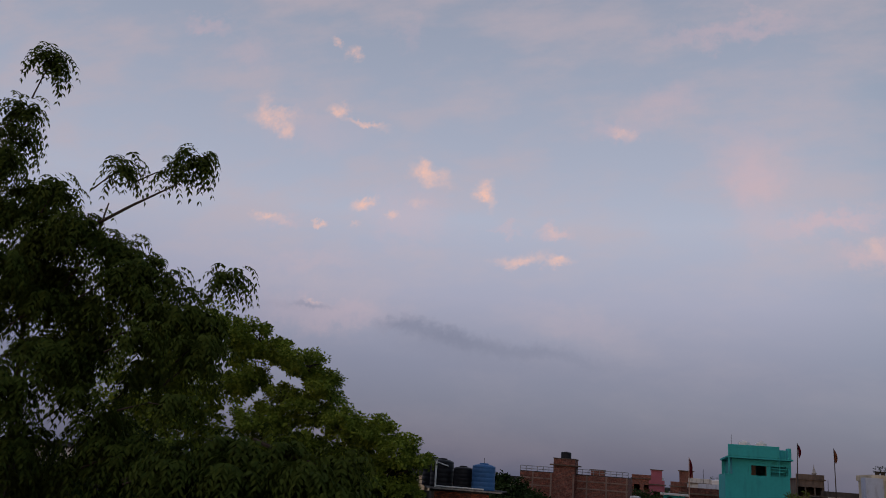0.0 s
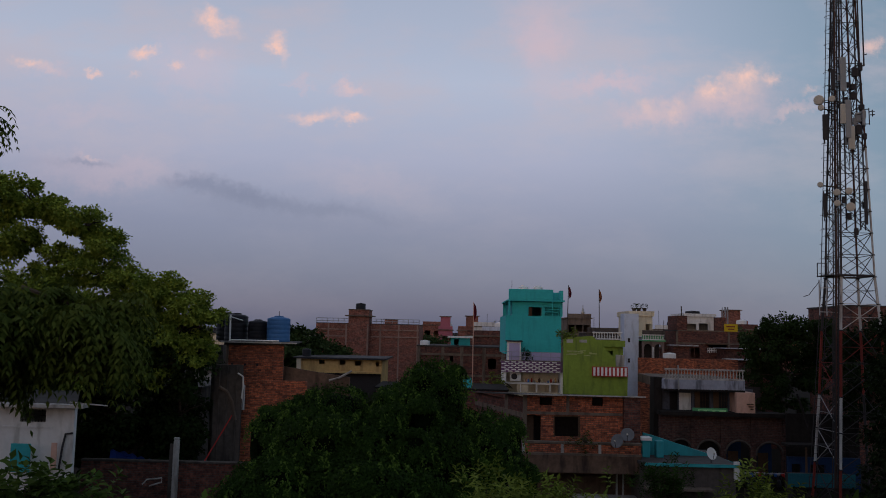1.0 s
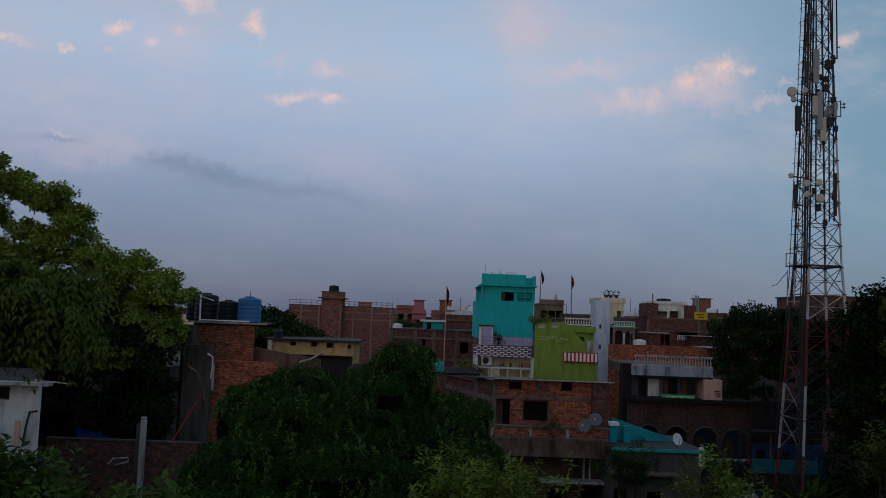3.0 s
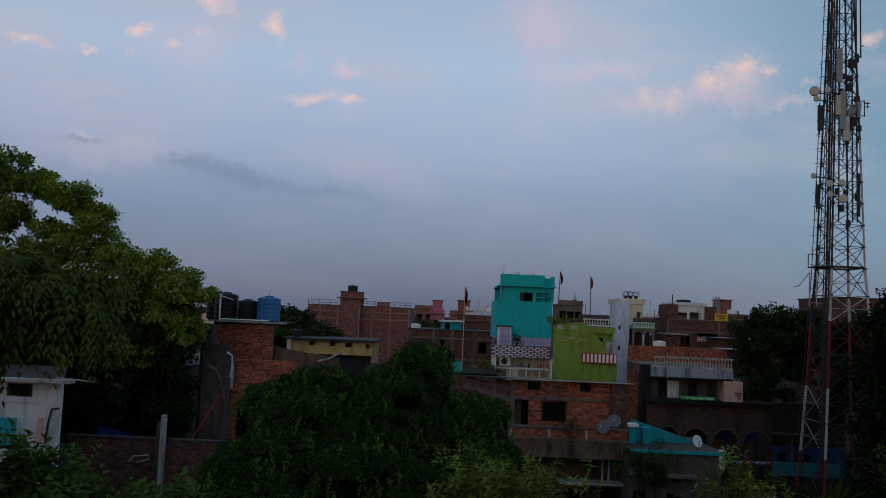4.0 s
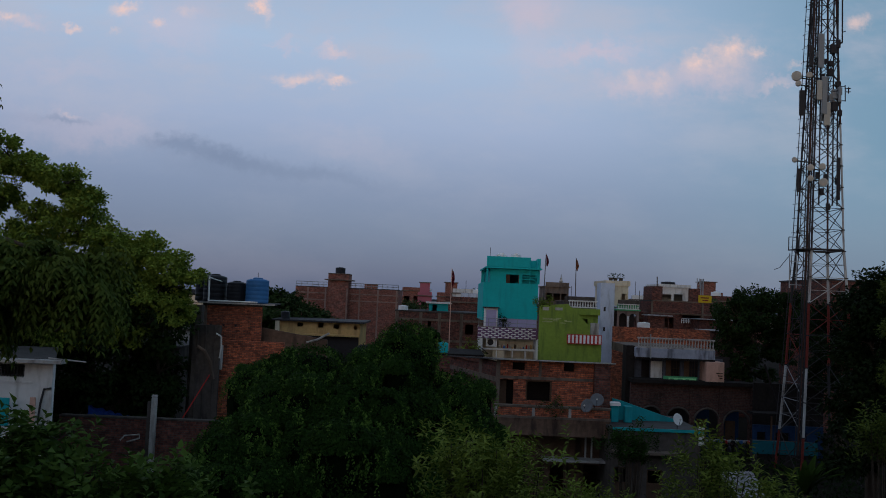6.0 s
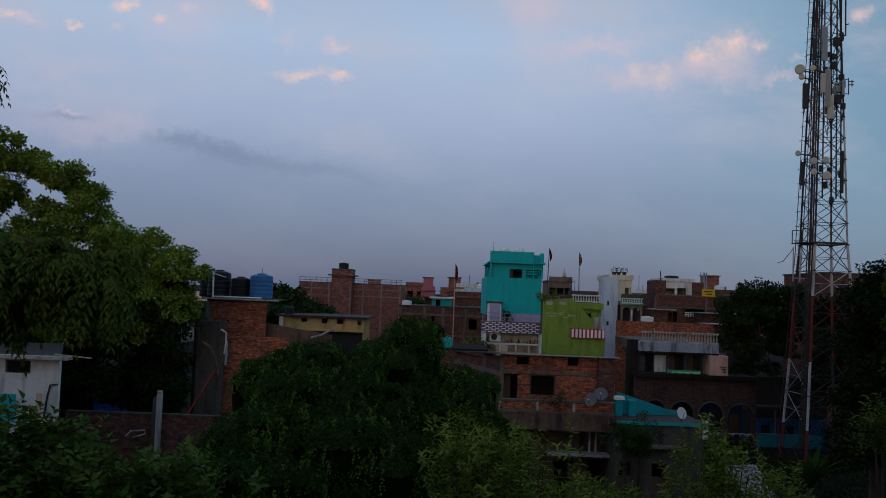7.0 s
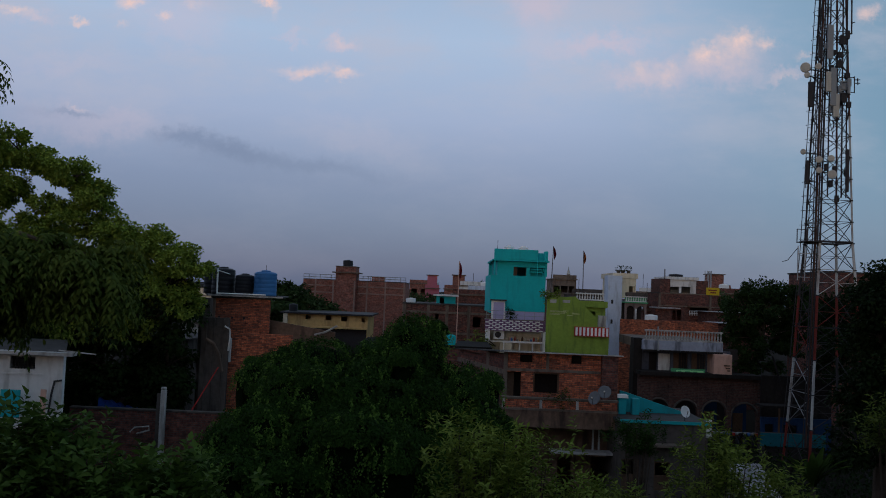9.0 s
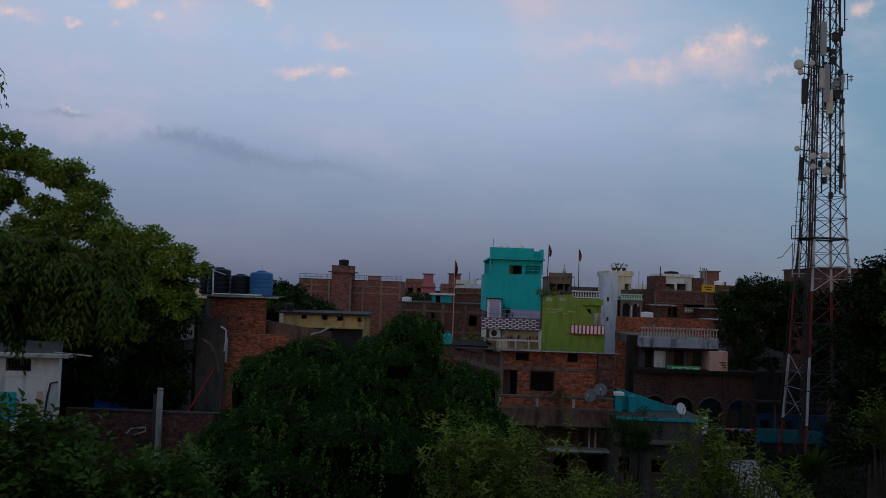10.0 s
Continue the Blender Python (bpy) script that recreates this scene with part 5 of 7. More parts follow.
for i in range(9):
    x = 17.64 + 0.5 * i
    mo = thing("motorcycle", (x, 54.8, 0.0), "parked motorcycle in front of the arches, dark", "motorcycle", "parked motorcycles")
    for y in (54.2, 55.4):
        bm = lathe(bmesh.new(), [(0.2, -0.05), (0.30, -0.045), (0.31, 0), (0.30, 0.045), (0.2, 0.05)], 0, 0, 0, 14)
        bmesh.ops.transform(bm, matrix=Matrix.Translation((x, y, 0.31)) @ Matrix.Rotation(radians(90), 4, "Y"), verts=bm.verts)
        part("wheel", bm, BLACK, mo)
    part("tank", boxes((x - 0.12, x + 0.12, 54.45, 54.85, 0.72, 0.95), bev=0.05), (BLUE_WALL, RED, BLACK)[i % 3], mo)
    part("seat", boxes((x - 0.11, x + 0.11, 54.87, 55.5, 0.72, 0.84), bev=0.03), BLACK, mo)
    part("frame", tube(bmesh.new(), [(x, 54.2, 0.31), (x, 54.4, 0.85), (x, 55.0, 0.5), (x, 55.4, 0.31)], 0.05, 6), STEEL, mo)
    part("handlebar", tube(bmesh.new(), [(x - 0.35, 54.5, 1.0), (x, 54.4, 0.95), (x + 0.35, 54.5, 1.0)], 0.018, 5), GALV, mo)
    part("headlight", lathe(bmesh.new(), [(0.04, 0), (0.09, 0.02), (0.1, 0.14), (0.03, 0.18)], x, 54.25, 0.85, 10), GALV, mo)
# buildings further along the lane
ln = thing("blue_stall", (21.59, 52.00, 1.00), "blue painted stall with a teal counter", "stall")
part("wall", wall_with_holes(20.74, 25.24, 0, 2.24, 53.0, 53.2, [(20.98, 21.56, 0, 1.81), (22.17, 23.08, 0.9, 1.80), (23.62, 24.17, 0, 1.86)]), BLUE_DIM, ln)
part("post", boxes((21.44, 21.54, 52.0, 52.1, 0, 3.04)), WOOD, ln)
part("upper_wall", boxes((21.10, 25.69, 54.0, 54.2, 0, 4.82)), NEAR_BLACK_PLASTER, ln)
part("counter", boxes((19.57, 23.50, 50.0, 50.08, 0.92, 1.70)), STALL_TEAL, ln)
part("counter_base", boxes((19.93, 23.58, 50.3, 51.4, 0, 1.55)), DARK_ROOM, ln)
part("awning", boxes((20.33, 23.68, 51.8, 53.0, 2.99, 3.13)), NEAR_BLACK_PLASTER, ln)
part("leaning_pole", tube(bmesh.new(), [(20.98, 52.00, 6.21), (21.97, 52.00, 3.14)], 0.06, 6), NEAR_BLACK_PLASTER, ln)
house_r = thing("brick_house", (32.62, 66.00, 9.76), "dark brick house behind trees", "house")
shell(house_r, 31.04, 35.36, 66.0, 74.0, 0, 12.21, BRICK_DULL, [(32.00, 32.68, 5.22, 7.03), (33.59, 34.50, 5.29, 7.10)], ROOF_DARK, 0.12, 0.1)

# ---- white house at the side ----
wh = thing("white_house", (-15.42, 31.00, 5.30), "small whitewashed house with a flat slab roof", "house")
WX1, WXL = -14.25, -17.31
WW = (-16.27, -15.31, 5.86, 6.33)
WZ = 6.43
part("wall", wall_with_holes(WXL, WX1, 0, WZ, 31.0, 31.23, [WW]), WHITEWASH, wh)
part("wall", prism([(WX1 - 0.2, 31.23), (WX1 - 0.02, 31.23), (WX1 * 1.17, 36.2), (WX1 * 1.17 - 0.23, 36.2)], 0, WZ), WHITEWASH, wh)
part("wall", prism([(WXL, 31.23), (WXL + 0.2, 31.23), (WXL * 1.17 + 0.2, 36.2), (WXL * 1.17, 36.2)], 0, WZ), WHITEWASH, wh)
part("wall", boxes((WXL * 1.17, WX1 * 1.17, 36.2, 36.4, 0, WZ)), WHITEWASH, wh)
part("roof", prism([(WXL, 30.88), (WX1 + 0.12, 30.88), (WX1 * 1.17 + 0.1, 36.5), (WXL * 1.17, 36.5)], WZ, WZ + 0.16), ROOF_DARK, wh)
part("roof_edge", boxes((WXL, -13.69, 30.4, 30.878, WZ + 0.02, WZ + 0.14)), PALE_CONCRETE, wh)
part("roof_rod", tube(bmesh.new(), [(-14.22, 30.50, 6.66), (-12.82, 30.50, 6.56)], 0.025, 6), PALE_CONCRETE, wh)
bars_in(wh, WW[0], WW[1], WW[2], WW[3], 31.06, STEEL, 8, 3, 0.014)
part("plaster_band", boxes((WXL, -14.98, 30.96, 30.997, 5.64, 5.71)), WHITEWASH, wh)
part("corner_strip", boxes((-14.60, WX1 + 0.03, 30.95, 30.996, 0, WZ)), WHITEWASH, wh)
part("drain_pipe", tube(bmesh.new(), [(-14.22, 30.90, 5.50), (-14.49, 30.90, 5.46), (-14.54, 30.80, 4.95), (-14.61, 30.80, 4.21)], 0.04, 6), STEEL, wh)
part("washing", boxes((-16.30, -15.56, 30.5, 30.56, 4.10, 5.13), bev=0.02), TEAL_DEEP, wh)
part("board", boxes((-14.85, -14.65, 30.6, 30.66, 4.24, 5.17)), SALMON, wh)

# ---- compound wall, post, tarpaulin ----
cw = thing("compound_wall", (-12.72, 38.50, 2.87), "old brick compound wall with a dark coping", "wall")
part("wall", boxes((-17.20, -9.04, 38.5, 38.75, 0, 3.29)), BRICK_DULL, cw)
part("coping", boxes((-17.20, -9.04, 38.45, 38.8, 3.29, 3.36)), OLD_PLASTER, cw)
ps = thing("gate_post", (-12.69, 38.20, 2.32), "pale concrete post with a rough top", "post")
part("post", boxes((-12.86, -12.63, 38.1, 38.35, 0, 4.34), bev=0.03), PALE_CONCRETE, ps)
part("post_cap", boxes((-12.87, -12.63, 38.13, 38.32, 4.34, 4.47), bev=0.03), PALE_CONCRETE, ps)
part("side_post", boxes((-13.07, -12.89, 38.25, 38.45, 0, 4.15)), OLD_PLASTER, ps)
tr = thing("tarpaulin", (-15.72, 40.00, 3.18), "crumpled dark blue tarpaulin over a stack", "tarpaulin")
bm = bmesh.new()
rows = []
TX = (-16.61, -14.86, 2.91, 3.51)
for i in range(13):
    f = i / 12
    rows.append([bm.verts.new((TX[0] + (TX[1] - TX[0]) * f, 40 + 1.6 * k / 5, TX[2] - 1.2 if k == 0 else TX[3] - 0.45 * f + 0.10 * math.sin(i * 2.1 + k) - 0.05 * k)) for k in range(6)])
for a, b in zip(rows, rows[1:]):
    for k in range(5):
        bm.faces.new((a[k], b[k], b[k + 1], a[k + 1]))
bmesh.ops.solidify(bm, geom=bm.faces, thickness=0.02)
part("cloth", bm, TARP, tr)
part("stack", boxes((TX[0] + 0.1, TX[1] - 0.1, 40.2, 41.4, 0, TX[2] - 0.1)), WOOD, tr)
rp = thing("red_pole", (-12.30, 41.50, 2.41), "thin red pole leaning on a wall", "pole")
hi, lo = Vector((-11.50, 42.80, 5.01)), Vector((-12.31, 41.50, 3.06))
part("pole", tube(bmesh.new(), [hi + (lo - hi) * (hi.z / (hi.z - lo.z)), hi], 0.035, 6), RED, rp)
hs = thing("hose", (-13.69, 38.00, 2.39), "pale hose lying in loops on a heap", "hose")
part("hose", tube(bmesh.new(), [(-14.14, 38.00, 2.37), (-13.94, 38.00, 2.59), (-13.27, 38.00, 2.67), (-13.26, 38.00, 2.49), (-13.82, 38.00, 2.31)], 0.035, 6), PALE_CONCRETE, hs)
bk = thing("dark_house", (-18.41, 50.00, 3.70), "dark plastered house behind the trees", "house")
shell(bk, -19.27, -15.33, 50.0, 56.0, 0, 5.79, OLD_PLASTER, [(-18.66, -18.04, 2.34, 4.04), (-16.63, -15.87, 1.75, 3.45)], ROOF_DARK, 0.12, 0.1)

# ---- lattice mast ----
mast = thing("radio_mast", (22.52, 48.00, 0.15), "red and white steel lattice mast with antennas", "mast")
AXW, AYW = 22.50, 48.0
MTOP = 34.0


def mast_r(z):
    """Half diagonal of the mast's square plan at a height."""
    return float(np.interp(z, (0, 2.6, 6.4, 10.2, 13.15, 18, 27.8, 34), (2.38, 2.15, 1.84, 1.61, 1.34, 1.16, 0.74, 0.55)))


def leg_at(k, z):
    a = radians(136.5 + 90 * k)
    r = mast_r(z)
    return Vector((AXW + r * math.cos(a), AYW + r * math.sin(a), z))


levels = [0, 2.5, 4.45, 6.4, 8.25, 10.1, 11.6, 13.15]
while levels[-1] < MTOP:
    levels.append(levels[-1] + 1.25)
TONES = (RED_OXIDE, STEEL_WHITE, STEEL_WHITE, RED_OXIDE, RED_OXIDE, STEEL_WHITE, STEEL_WHITE)


def tone(i, k):
    """Paint of a leg's piece: banded low down; higher up one leg pale, one rusty, the others dark."""
    if i < len(TONES):
        return STEEL if (k == 0 and i in (5, 6)) or (k > 1 and i < 3) else TONES[i]
    return (STEEL, STEEL, STEEL_WHITE if i < 13 else RUST, RUST)[k]


for k in range(4):
    for i, (za, zb) in enumerate(zip(levels, levels[1:])):
        r = 0.075 if i < 7 else 0.055
        part("leg", tube(bmesh.new(), [leg_at(k, za), leg_at(k, zb)], r, 6, False), tone(i, k), mast)
        part("flange", tube(bmesh.new(), [leg_at(k, zb - 0.03), leg_at(k, zb + 0.03)], r * 1.7, 6), STEEL, mast)
for i, (za, zb) in enumerate(zip(levels, levels[1:])):
    for k in range(4):
        a0, b0, a1, b1 = leg_at(k, za), leg_at((k + 1) % 4, za), leg_at(k, zb), leg_at((k + 1) % 4, zb)
        r = 0.024
        t = (STEEL, GALV if k == 0 else STEEL, GALV if k == 0 else STEEL, RED_OXIDE if k == 0 else STEEL, RED_OXIDE if k == 1 else STEEL, STEEL_WHITE if k == 1 else STEEL, STEEL)[i] if i < 7 else STEEL
        if i % 2 or i > 7:
            part("strut", tube(bmesh.new(), [a1, b1], r, 4, False), t, mast)
        part("brace", tube(bmesh.new(), [a0, b1], r, 4, False), t, mast)
        part("brace", tube(bmesh.new(), [b0, a1], r, 4, False), t, mast)
        if i < 7:
            mid_p = (a0 + b0 + a1 + b1) / 4
            part("sub_strut", tube(bmesh.new(), [(a0 + a1) / 2, mid_p, (b0 + b1) / 2], 0.016, 4, False), t, mast)
# cable run, ladder with hoops, rest platform
for j, off_ in enumerate((0.10, 0.20, 0.30, 0.40)):
    pts = [leg_at(1, z) + Vector((-off_ * 0.9, 0.12 + 0.05 * (j % 2), 0)) for z in (1.5, 6, 10, 13, 17, 21, 25, MTOP - 1)]
    part("cable_run", tube(bmesh.new(), pts, 0.050 - 0.006 * j, 5), (STEEL, RUST, STEEL, STEEL)[j], mast)
LADX = lambda z: leg_at(0, z).x - 0.14
for s in (-0.2, 0.2):
    part("ladder_stile", tube(bmesh.new(), [(LADX(z) + s, leg_at(0, z).y - 0.25, z) for z in (1, 6, 12.6, 20, MTOP)], 0.024, 4), STEEL, mast)
z = 1.2
while z < MTOP:
    part("ladder_rung", tube(bmesh.new(), [(LADX(z) - 0.2, leg_at(0, z).y - 0.25, z), (LADX(z) + 0.2, leg_at(0, z).y - 0.25, z)], 0.014, 4, False), STEEL, mast)
    z += 0.45
z = 13.4
while z < MTOP:
    pts = [(LADX(z) + 0.36 * math.cos(a), leg_at(0, z).y - 0.28 + 0.36 * math.sin(a) - 0.1, z) for a in [math.pi * (0.9 + 1.2 * k / 8) for k in range(9)]]
    part("ladder_hoop", tube(bmesh.new(), pts, 0.016, 4), STEEL, mast)
    z += 0.85
PZ = 13.22
for k in range(4):
    part("platform_beam", tube(bmesh.new(), [leg_at(k, PZ), leg_at((k + 1) % 4, PZ)], 0.065, 5), STEEL, mast)
part("platform", boxes((AXW - 1.75, AXW - 0.95, AYW - 1.2, AYW + 0.3, PZ - 0.05, PZ)), STEEL, mast)
for x, y in ((-1.75, -1.2), (-1.2, -1.2), (-1.75, 0.2), (-1.2, 0.2)):
    part("guard_post", tube(bmesh.new(), [(AXW + x, AYW + y, PZ), (AXW + x, AYW + y, PZ + 0.75)], 0.03, 4), STEEL, mast)
for y in (-1.2, 0.2):
    part("guard_rail", tube(bmesh.new(), [(AXW - 1.75, AYW + y, PZ + 0.75), (AXW - 1.2, AYW + y, PZ + 0.75)], 0.03, 4), STEEL, mast)
for x in (-2.1, -1.7):
    part("side_frame", tube(bmesh.new(), [(AXW + x, AYW - 0.8, PZ - 2.3), (AXW + x, AYW - 0.8, PZ - 0.3)], 0.035, 4), GALV, mast)
part("side_frame", tube(bmesh.new(), [(AXW - 2.1, AYW - 0.8, PZ - 0.75), (AXW - 1.0, AYW - 0.8, PZ - 0.7)], 0.03, 4), GALV, mast)
part("side_frame", tube(bmesh.new(), [(AXW - 2.1, AYW - 0.8, PZ - 2.1), (AXW - 1.0, AYW - 0.8, PZ - 2.1)], 0.03, 4), GALV, mast)
part("loose_cable", tube(bmesh.new(), [(19.42, 47.00, 11.95), (19.74, 47.00, 12.06), (19.99, 47.00, 12.40), (20.31, 47.00, 12.80)], 0.02, 5), STEEL, mast)


def panel_antenna(x, y, z0, z1, w, mat):
    a = thing("panel_antenna", (x, y, z0), "upright grey panel antenna fixed to the mast", "antenna", "panel antennas")
    part("radome", boxes((x - w / 2, x + w / 2, y - 0.09, y + 0.03, z0, z1), bev=0.03), mat, a)
    part("bracket", tube(bmesh.new(), [(x, y + 0.03, z1 - 0.2), (x + (AXW - x) * 0.5, y + 0.35, z1 - 0.2)], 0.025, 4), STEEL, a)
    part("bracket", tube(bmesh.new(), [(x, y + 0.03, z0 + 0.2), (x + (AXW - x) * 0.5, y + 0.35, z0 + 0.2)], 0.025, 4), STEEL, a)
    part("pole", tube(bmesh.new(), [(x, y + 0.10, z0 - 0.2), (x, y + 0.10, z1 + 0.15)], 0.03, 5), STEEL, a)


for x0, y0, x1, y1, m_ in (
    (21.64, 25.78, 21.98, 23.76, ANTENNA), (21.09, 25.05, 21.32, 23.79, STEEL), (20.53, 22.36, 20.85, 20.88, STEEL),
    (21.60, 23.02, 21.89, 21.87, ANTENNA_PALE), (21.88, 23.27, 22.21, 21.04, ANTENNA), (22.05, 21.76, 22.41, 20.40, ANTENNA_PALE),
    (22.86, 22.70, 23.02, 21.80, ANTENNA), (22.83, 18.56, 23.02, 16.08, STEEL), (20.46, 17.79, 20.65, 16.42, STEEL),
):
    panel_antenna((x0 + x1) / 2, 47.0 - abs((x0 + x1) / 2 - AXW) * 0.1 - 0.2, min(y0, y1), max(y0, y1), max(abs(x1 - x0), 0.16), m_)


def drum(at, r, label):
    a = thing("microwave_dish", at, label, "antenna", "round microwave dishes")
    bm = lathe(bmesh.new(), [(r * 0.45, 0), (r * 0.8, 0.06), (r, 0.14), (r, 0.34), (r * 0.96, 0.355), (r * 0.5, 0.365)], 0, 0, 0, 18)
    bmesh.ops.transform(bm, matrix=Matrix.Translation(at) @ Vector((-0.5, -1, 0)).to_track_quat("Z", "Y").to_matrix().to_4x4(), verts=bm.verts)
    for f in bm.faces:
        f.smooth = False
    part("drum", bm, ANTENNA_PALE, a)
    part("arm", tube(bmesh.new(), [at, (at[0] + (AXW - at[0]) * 0.6, at[1] + 0.5, at[2])], 0.04, 5), STEEL, a)


rgm = random.Random(3)
for i in range(18):
    x, z = AXW + rgm.uniform(-0.75, 0.8), 20.60 + rgm.uniform(0, 4.6)
    w, h = rgm.uniform(0.10, 0.17), rgm.uniform(0.3, 0.55)
    y = AYW - rgm.uniform(0.55, 0.95)
    ru = thing("radio_unit", (x, y, z), "small dark radio box fixed to the mast", "radio unit", "radio units")
    part("body", boxes((x - w, x + w, y - 0.1, y + 0.08, z, z + h), bev=0.02), (STEEL, ANTENNA, STEEL)[i % 3], ru)
    part("bracket", tube(bmesh.new(), [(x, y + 0.08, z + h / 2), (x * 0.6 + AXW * 0.4, y + 0.5, z + h / 2)], 0.025, 4), STEEL, ru)
    part("cable", tube(bmesh.new(), [(x, y, z), (x + rgm.uniform(-0.15, 0.15), y + 0.1, z - 0.6), (AXW - 0.1, AYW - 0.5, z - 1.4)], 0.018, 4), STEEL, ru)
for i in range(5):
    x, z = AXW + rgm.uniform(-0.6, 0.6), 15.49 + rgm.uniform(0, 3.0)
    ru = thing("radio_unit", (x, AYW - 0.8, z), "small dark radio box fixed to the mast", "radio unit", "radio units")
    part("body", boxes((x - 0.11, x + 0.11, AYW - 0.9, AYW - 0.74, z, z + 0.4), bev=0.02), STEEL, ru)
    part("bracket", tube(bmesh.new(), [(x, AYW - 0.74, z + 0.2), (x, AYW - 0.3, z + 0.2)], 0.025, 4), STEEL, ru)
for s in (-0.45, 0.35, 0.62):
    part("antenna_pole", tube(bmesh.new(), [(AXW + s, AYW - 0.75, 15.82), (AXW + s * 0.85, AYW - 0.6, MTOP)], 0.045, 5), STEEL, mast)
drum((20.54, 47.00, 23.23), 0.28, "round pale microwave dish on the mast")
drum((20.65, 47.00, 22.80), 0.16, "small round microwave dish on the mast")
drum((21.11, 46.60, 23.21), 0.17, "small round cream dish on the mast")
drum((20.51, 47.00, 18.32), 0.15, "small round dish low on the mast")
drum((21.26, 46.60, 17.83), 0.19, "round cream dish in the mast's middle")
drum((21.94, 46.60, 17.92), 0.19, "round cream dish in the mast's middle")
drum((21.97, 46.50, 17.00), 0.24, "round cream dish in the mast's middle")
drum((21.27, 46.60, 17.21), 0.17, "round cream dish in the mast's middle")
yg = thing("aerial_frame", (23.24, 47.50, 22.10), "outrigger frame with a small aerial", "antenna")
for a, b in (((23.23, 47.50, 22.94), (23.62, 47.50, 22.96)), ((23.24, 47.50, 22.07), (23.67, 47.50, 22.09)), ((23.62, 47.50, 23.03), (23.64, 47.50, 22.05)), ((23.63, 47.50, 22.82), (23.96, 47.50, 22.84)), ((23.63, 47.50, 22.62), (23.96, 47.50, 22.64)), ((23.82, 47.50, 22.93), (23.83, 47.50, 22.53))):
    part("bar", tube(bmesh.new(), [a, b], 0.03, 4), STEEL, yg)
yg = thing("aerial_frame", (23.18, 47.50, 25.57), "upright whip aerial on an outrigger", "antenna")
part("bar", tube(bmesh.new(), [(23.11, 47.50, 25.50), (23.44, 47.50, 25.58)], 0.05, 5), STEEL, yg)
part("whip", tube(bmesh.new(), [(23.41, 47.50, 25.55), (23.37, 47.50, 29.72)], 0.045, 5), STEEL, yg)
part("whip", tube(bmesh.new(), [(23.40, 47.50, 26.19), (23.60, 47.50, 26.27)], 0.03, 5), STEEL, yg)

# ---- far town along the skyline ----
rng = random.Random(11)


def far_house(x, y, w, d, h, mat, room=0.0, tank=None, label="small flat-roofed house in the distance", wins=2):
    t = thing("far_house", (x, y, 0), label, "house", "distant houses")
    holes = []
    for k in range(wins):
        cx = x - w / 2 + w * (k + 0.5) / wins
        holes.append((cx - 0.5, cx + 0.5, h - 2.1, h - 0.9))
    shell(t, x - w / 2, x + w / 2, y, y + d, 0, h, mat, holes, CONCRETE, 0.15, 0.2)
    if room:
        rx = x + rng.uniform(-0.2, 0.2) * w
        part("roof_room", boxes((rx - room, rx + room, y + 1, y + 4, h + 0.15, h + 2.2)), mat, t)
        part("roof_room_slab", boxes((rx - room - 0.2, rx + room + 0.2, y + 0.8, y + 4.2, h + 2.2, h + 2.32)), CONCRETE, t)
    part("parapet", boxes((x - w / 2, x + w / 2, y - 0.2, y - 0.05, h + 0.152, h + 0.7)), mat, t)
    if rng.random() < 0.45:
        part("aerial", tube(bmesh.new(), [(x - w * 0.3, y + 1, h + 0.15), (x - w * 0.3, y + 1, h + rng.uniform(1.6, 3.0))], 0.035, 4), STEEL, t)
    if tank:
        water_tank((x + w * 0.2, y + 2, h + 0.16), 0.6, 1.1, tank, "distant rooftop water tank")


far_house(-1.76, 135, 2.3, 6, 9.64, PINK, 0.8, TANK_WHITE, "small pink roofed house in the distance", 1)
far_house(-4.34, 150, 3.4, 6, 10.48, BRICK_FAR, 0, None)
far_house(2.42, 125, 4.4, 8, 9.63, BRICK_FAR, 0.9, TANK_WHITE, "distant brick house with a roof room")
far_house(3.93, 118, 3.0, 6, 10.20, WHITEWASH, 0, None, "distant pale house with dark windows")
far_house(4.78, 104, 3.2, 6, 9.52, LIME_BLUE, 0.0, TANK_WHITE, "pale blue house among brick ones")
far_house(3.43, 95, 4.5, 6, 9.01, BRICK_DULL, 0.0, None, "dull brick house behind a flag pole")
far_house(17.61, 120, 3.4, 7, 11.75, CONCRETE, 0, None, "pale concrete house behind the teal one", 3)
far_house(18.92, 105, 5.0, 7, 9.70, OLD_PLASTER, 0, None, "dark plastered house behind the green one")
far_house(29.99, 118, 4.0, 7, 10.35, WHITEWASH, 0.0, BLACK, "distant whitewashed house with a black tank")
far_house(24.18, 96, 4.0, 7, 9.19, LIME_BLUE, 0.0, None, "pale blue house behind an arcade")
far_house(22.92, 88, 3.0, 6, 8.21, BRICK_DULL, 0.0, None, "brick house behind a parapet")
far_house(39.22, 120, 5.0, 7, 11.24, BRICK_FAR, 0.9, None)
far_house(33.89, 100, 4.0, 7, 10.45, BRICK_DULL, 0.0, TANK_WHITE)
far_house(-11.46, 160, 9, 8, 9.30, BRICK_FAR, 1.2, BLACK)
far_house(-18.55, 62, 2.0, 6, 6.23, PALE_CONCRETE, 0.0, None, "pale house seen past the tree", 1)
for i in range(34):
    x = -170 + 11 * i + rng.uniform(-4, 4)
    y = rng.uniform(180, 330)
    far_house(x, y, rng.uniform(6, 11), 9, rng.uniform(4.5, 7.4), (BRICK_FAR, PALE_CONCRETE, WHITEWASH, BRICK_DULL, CREAM)[i % 5], rng.choice((0, 1.2, 1.5)), rng.choice((None, BLACK, TANK_WHITE)), "flat-roofed town house far off")
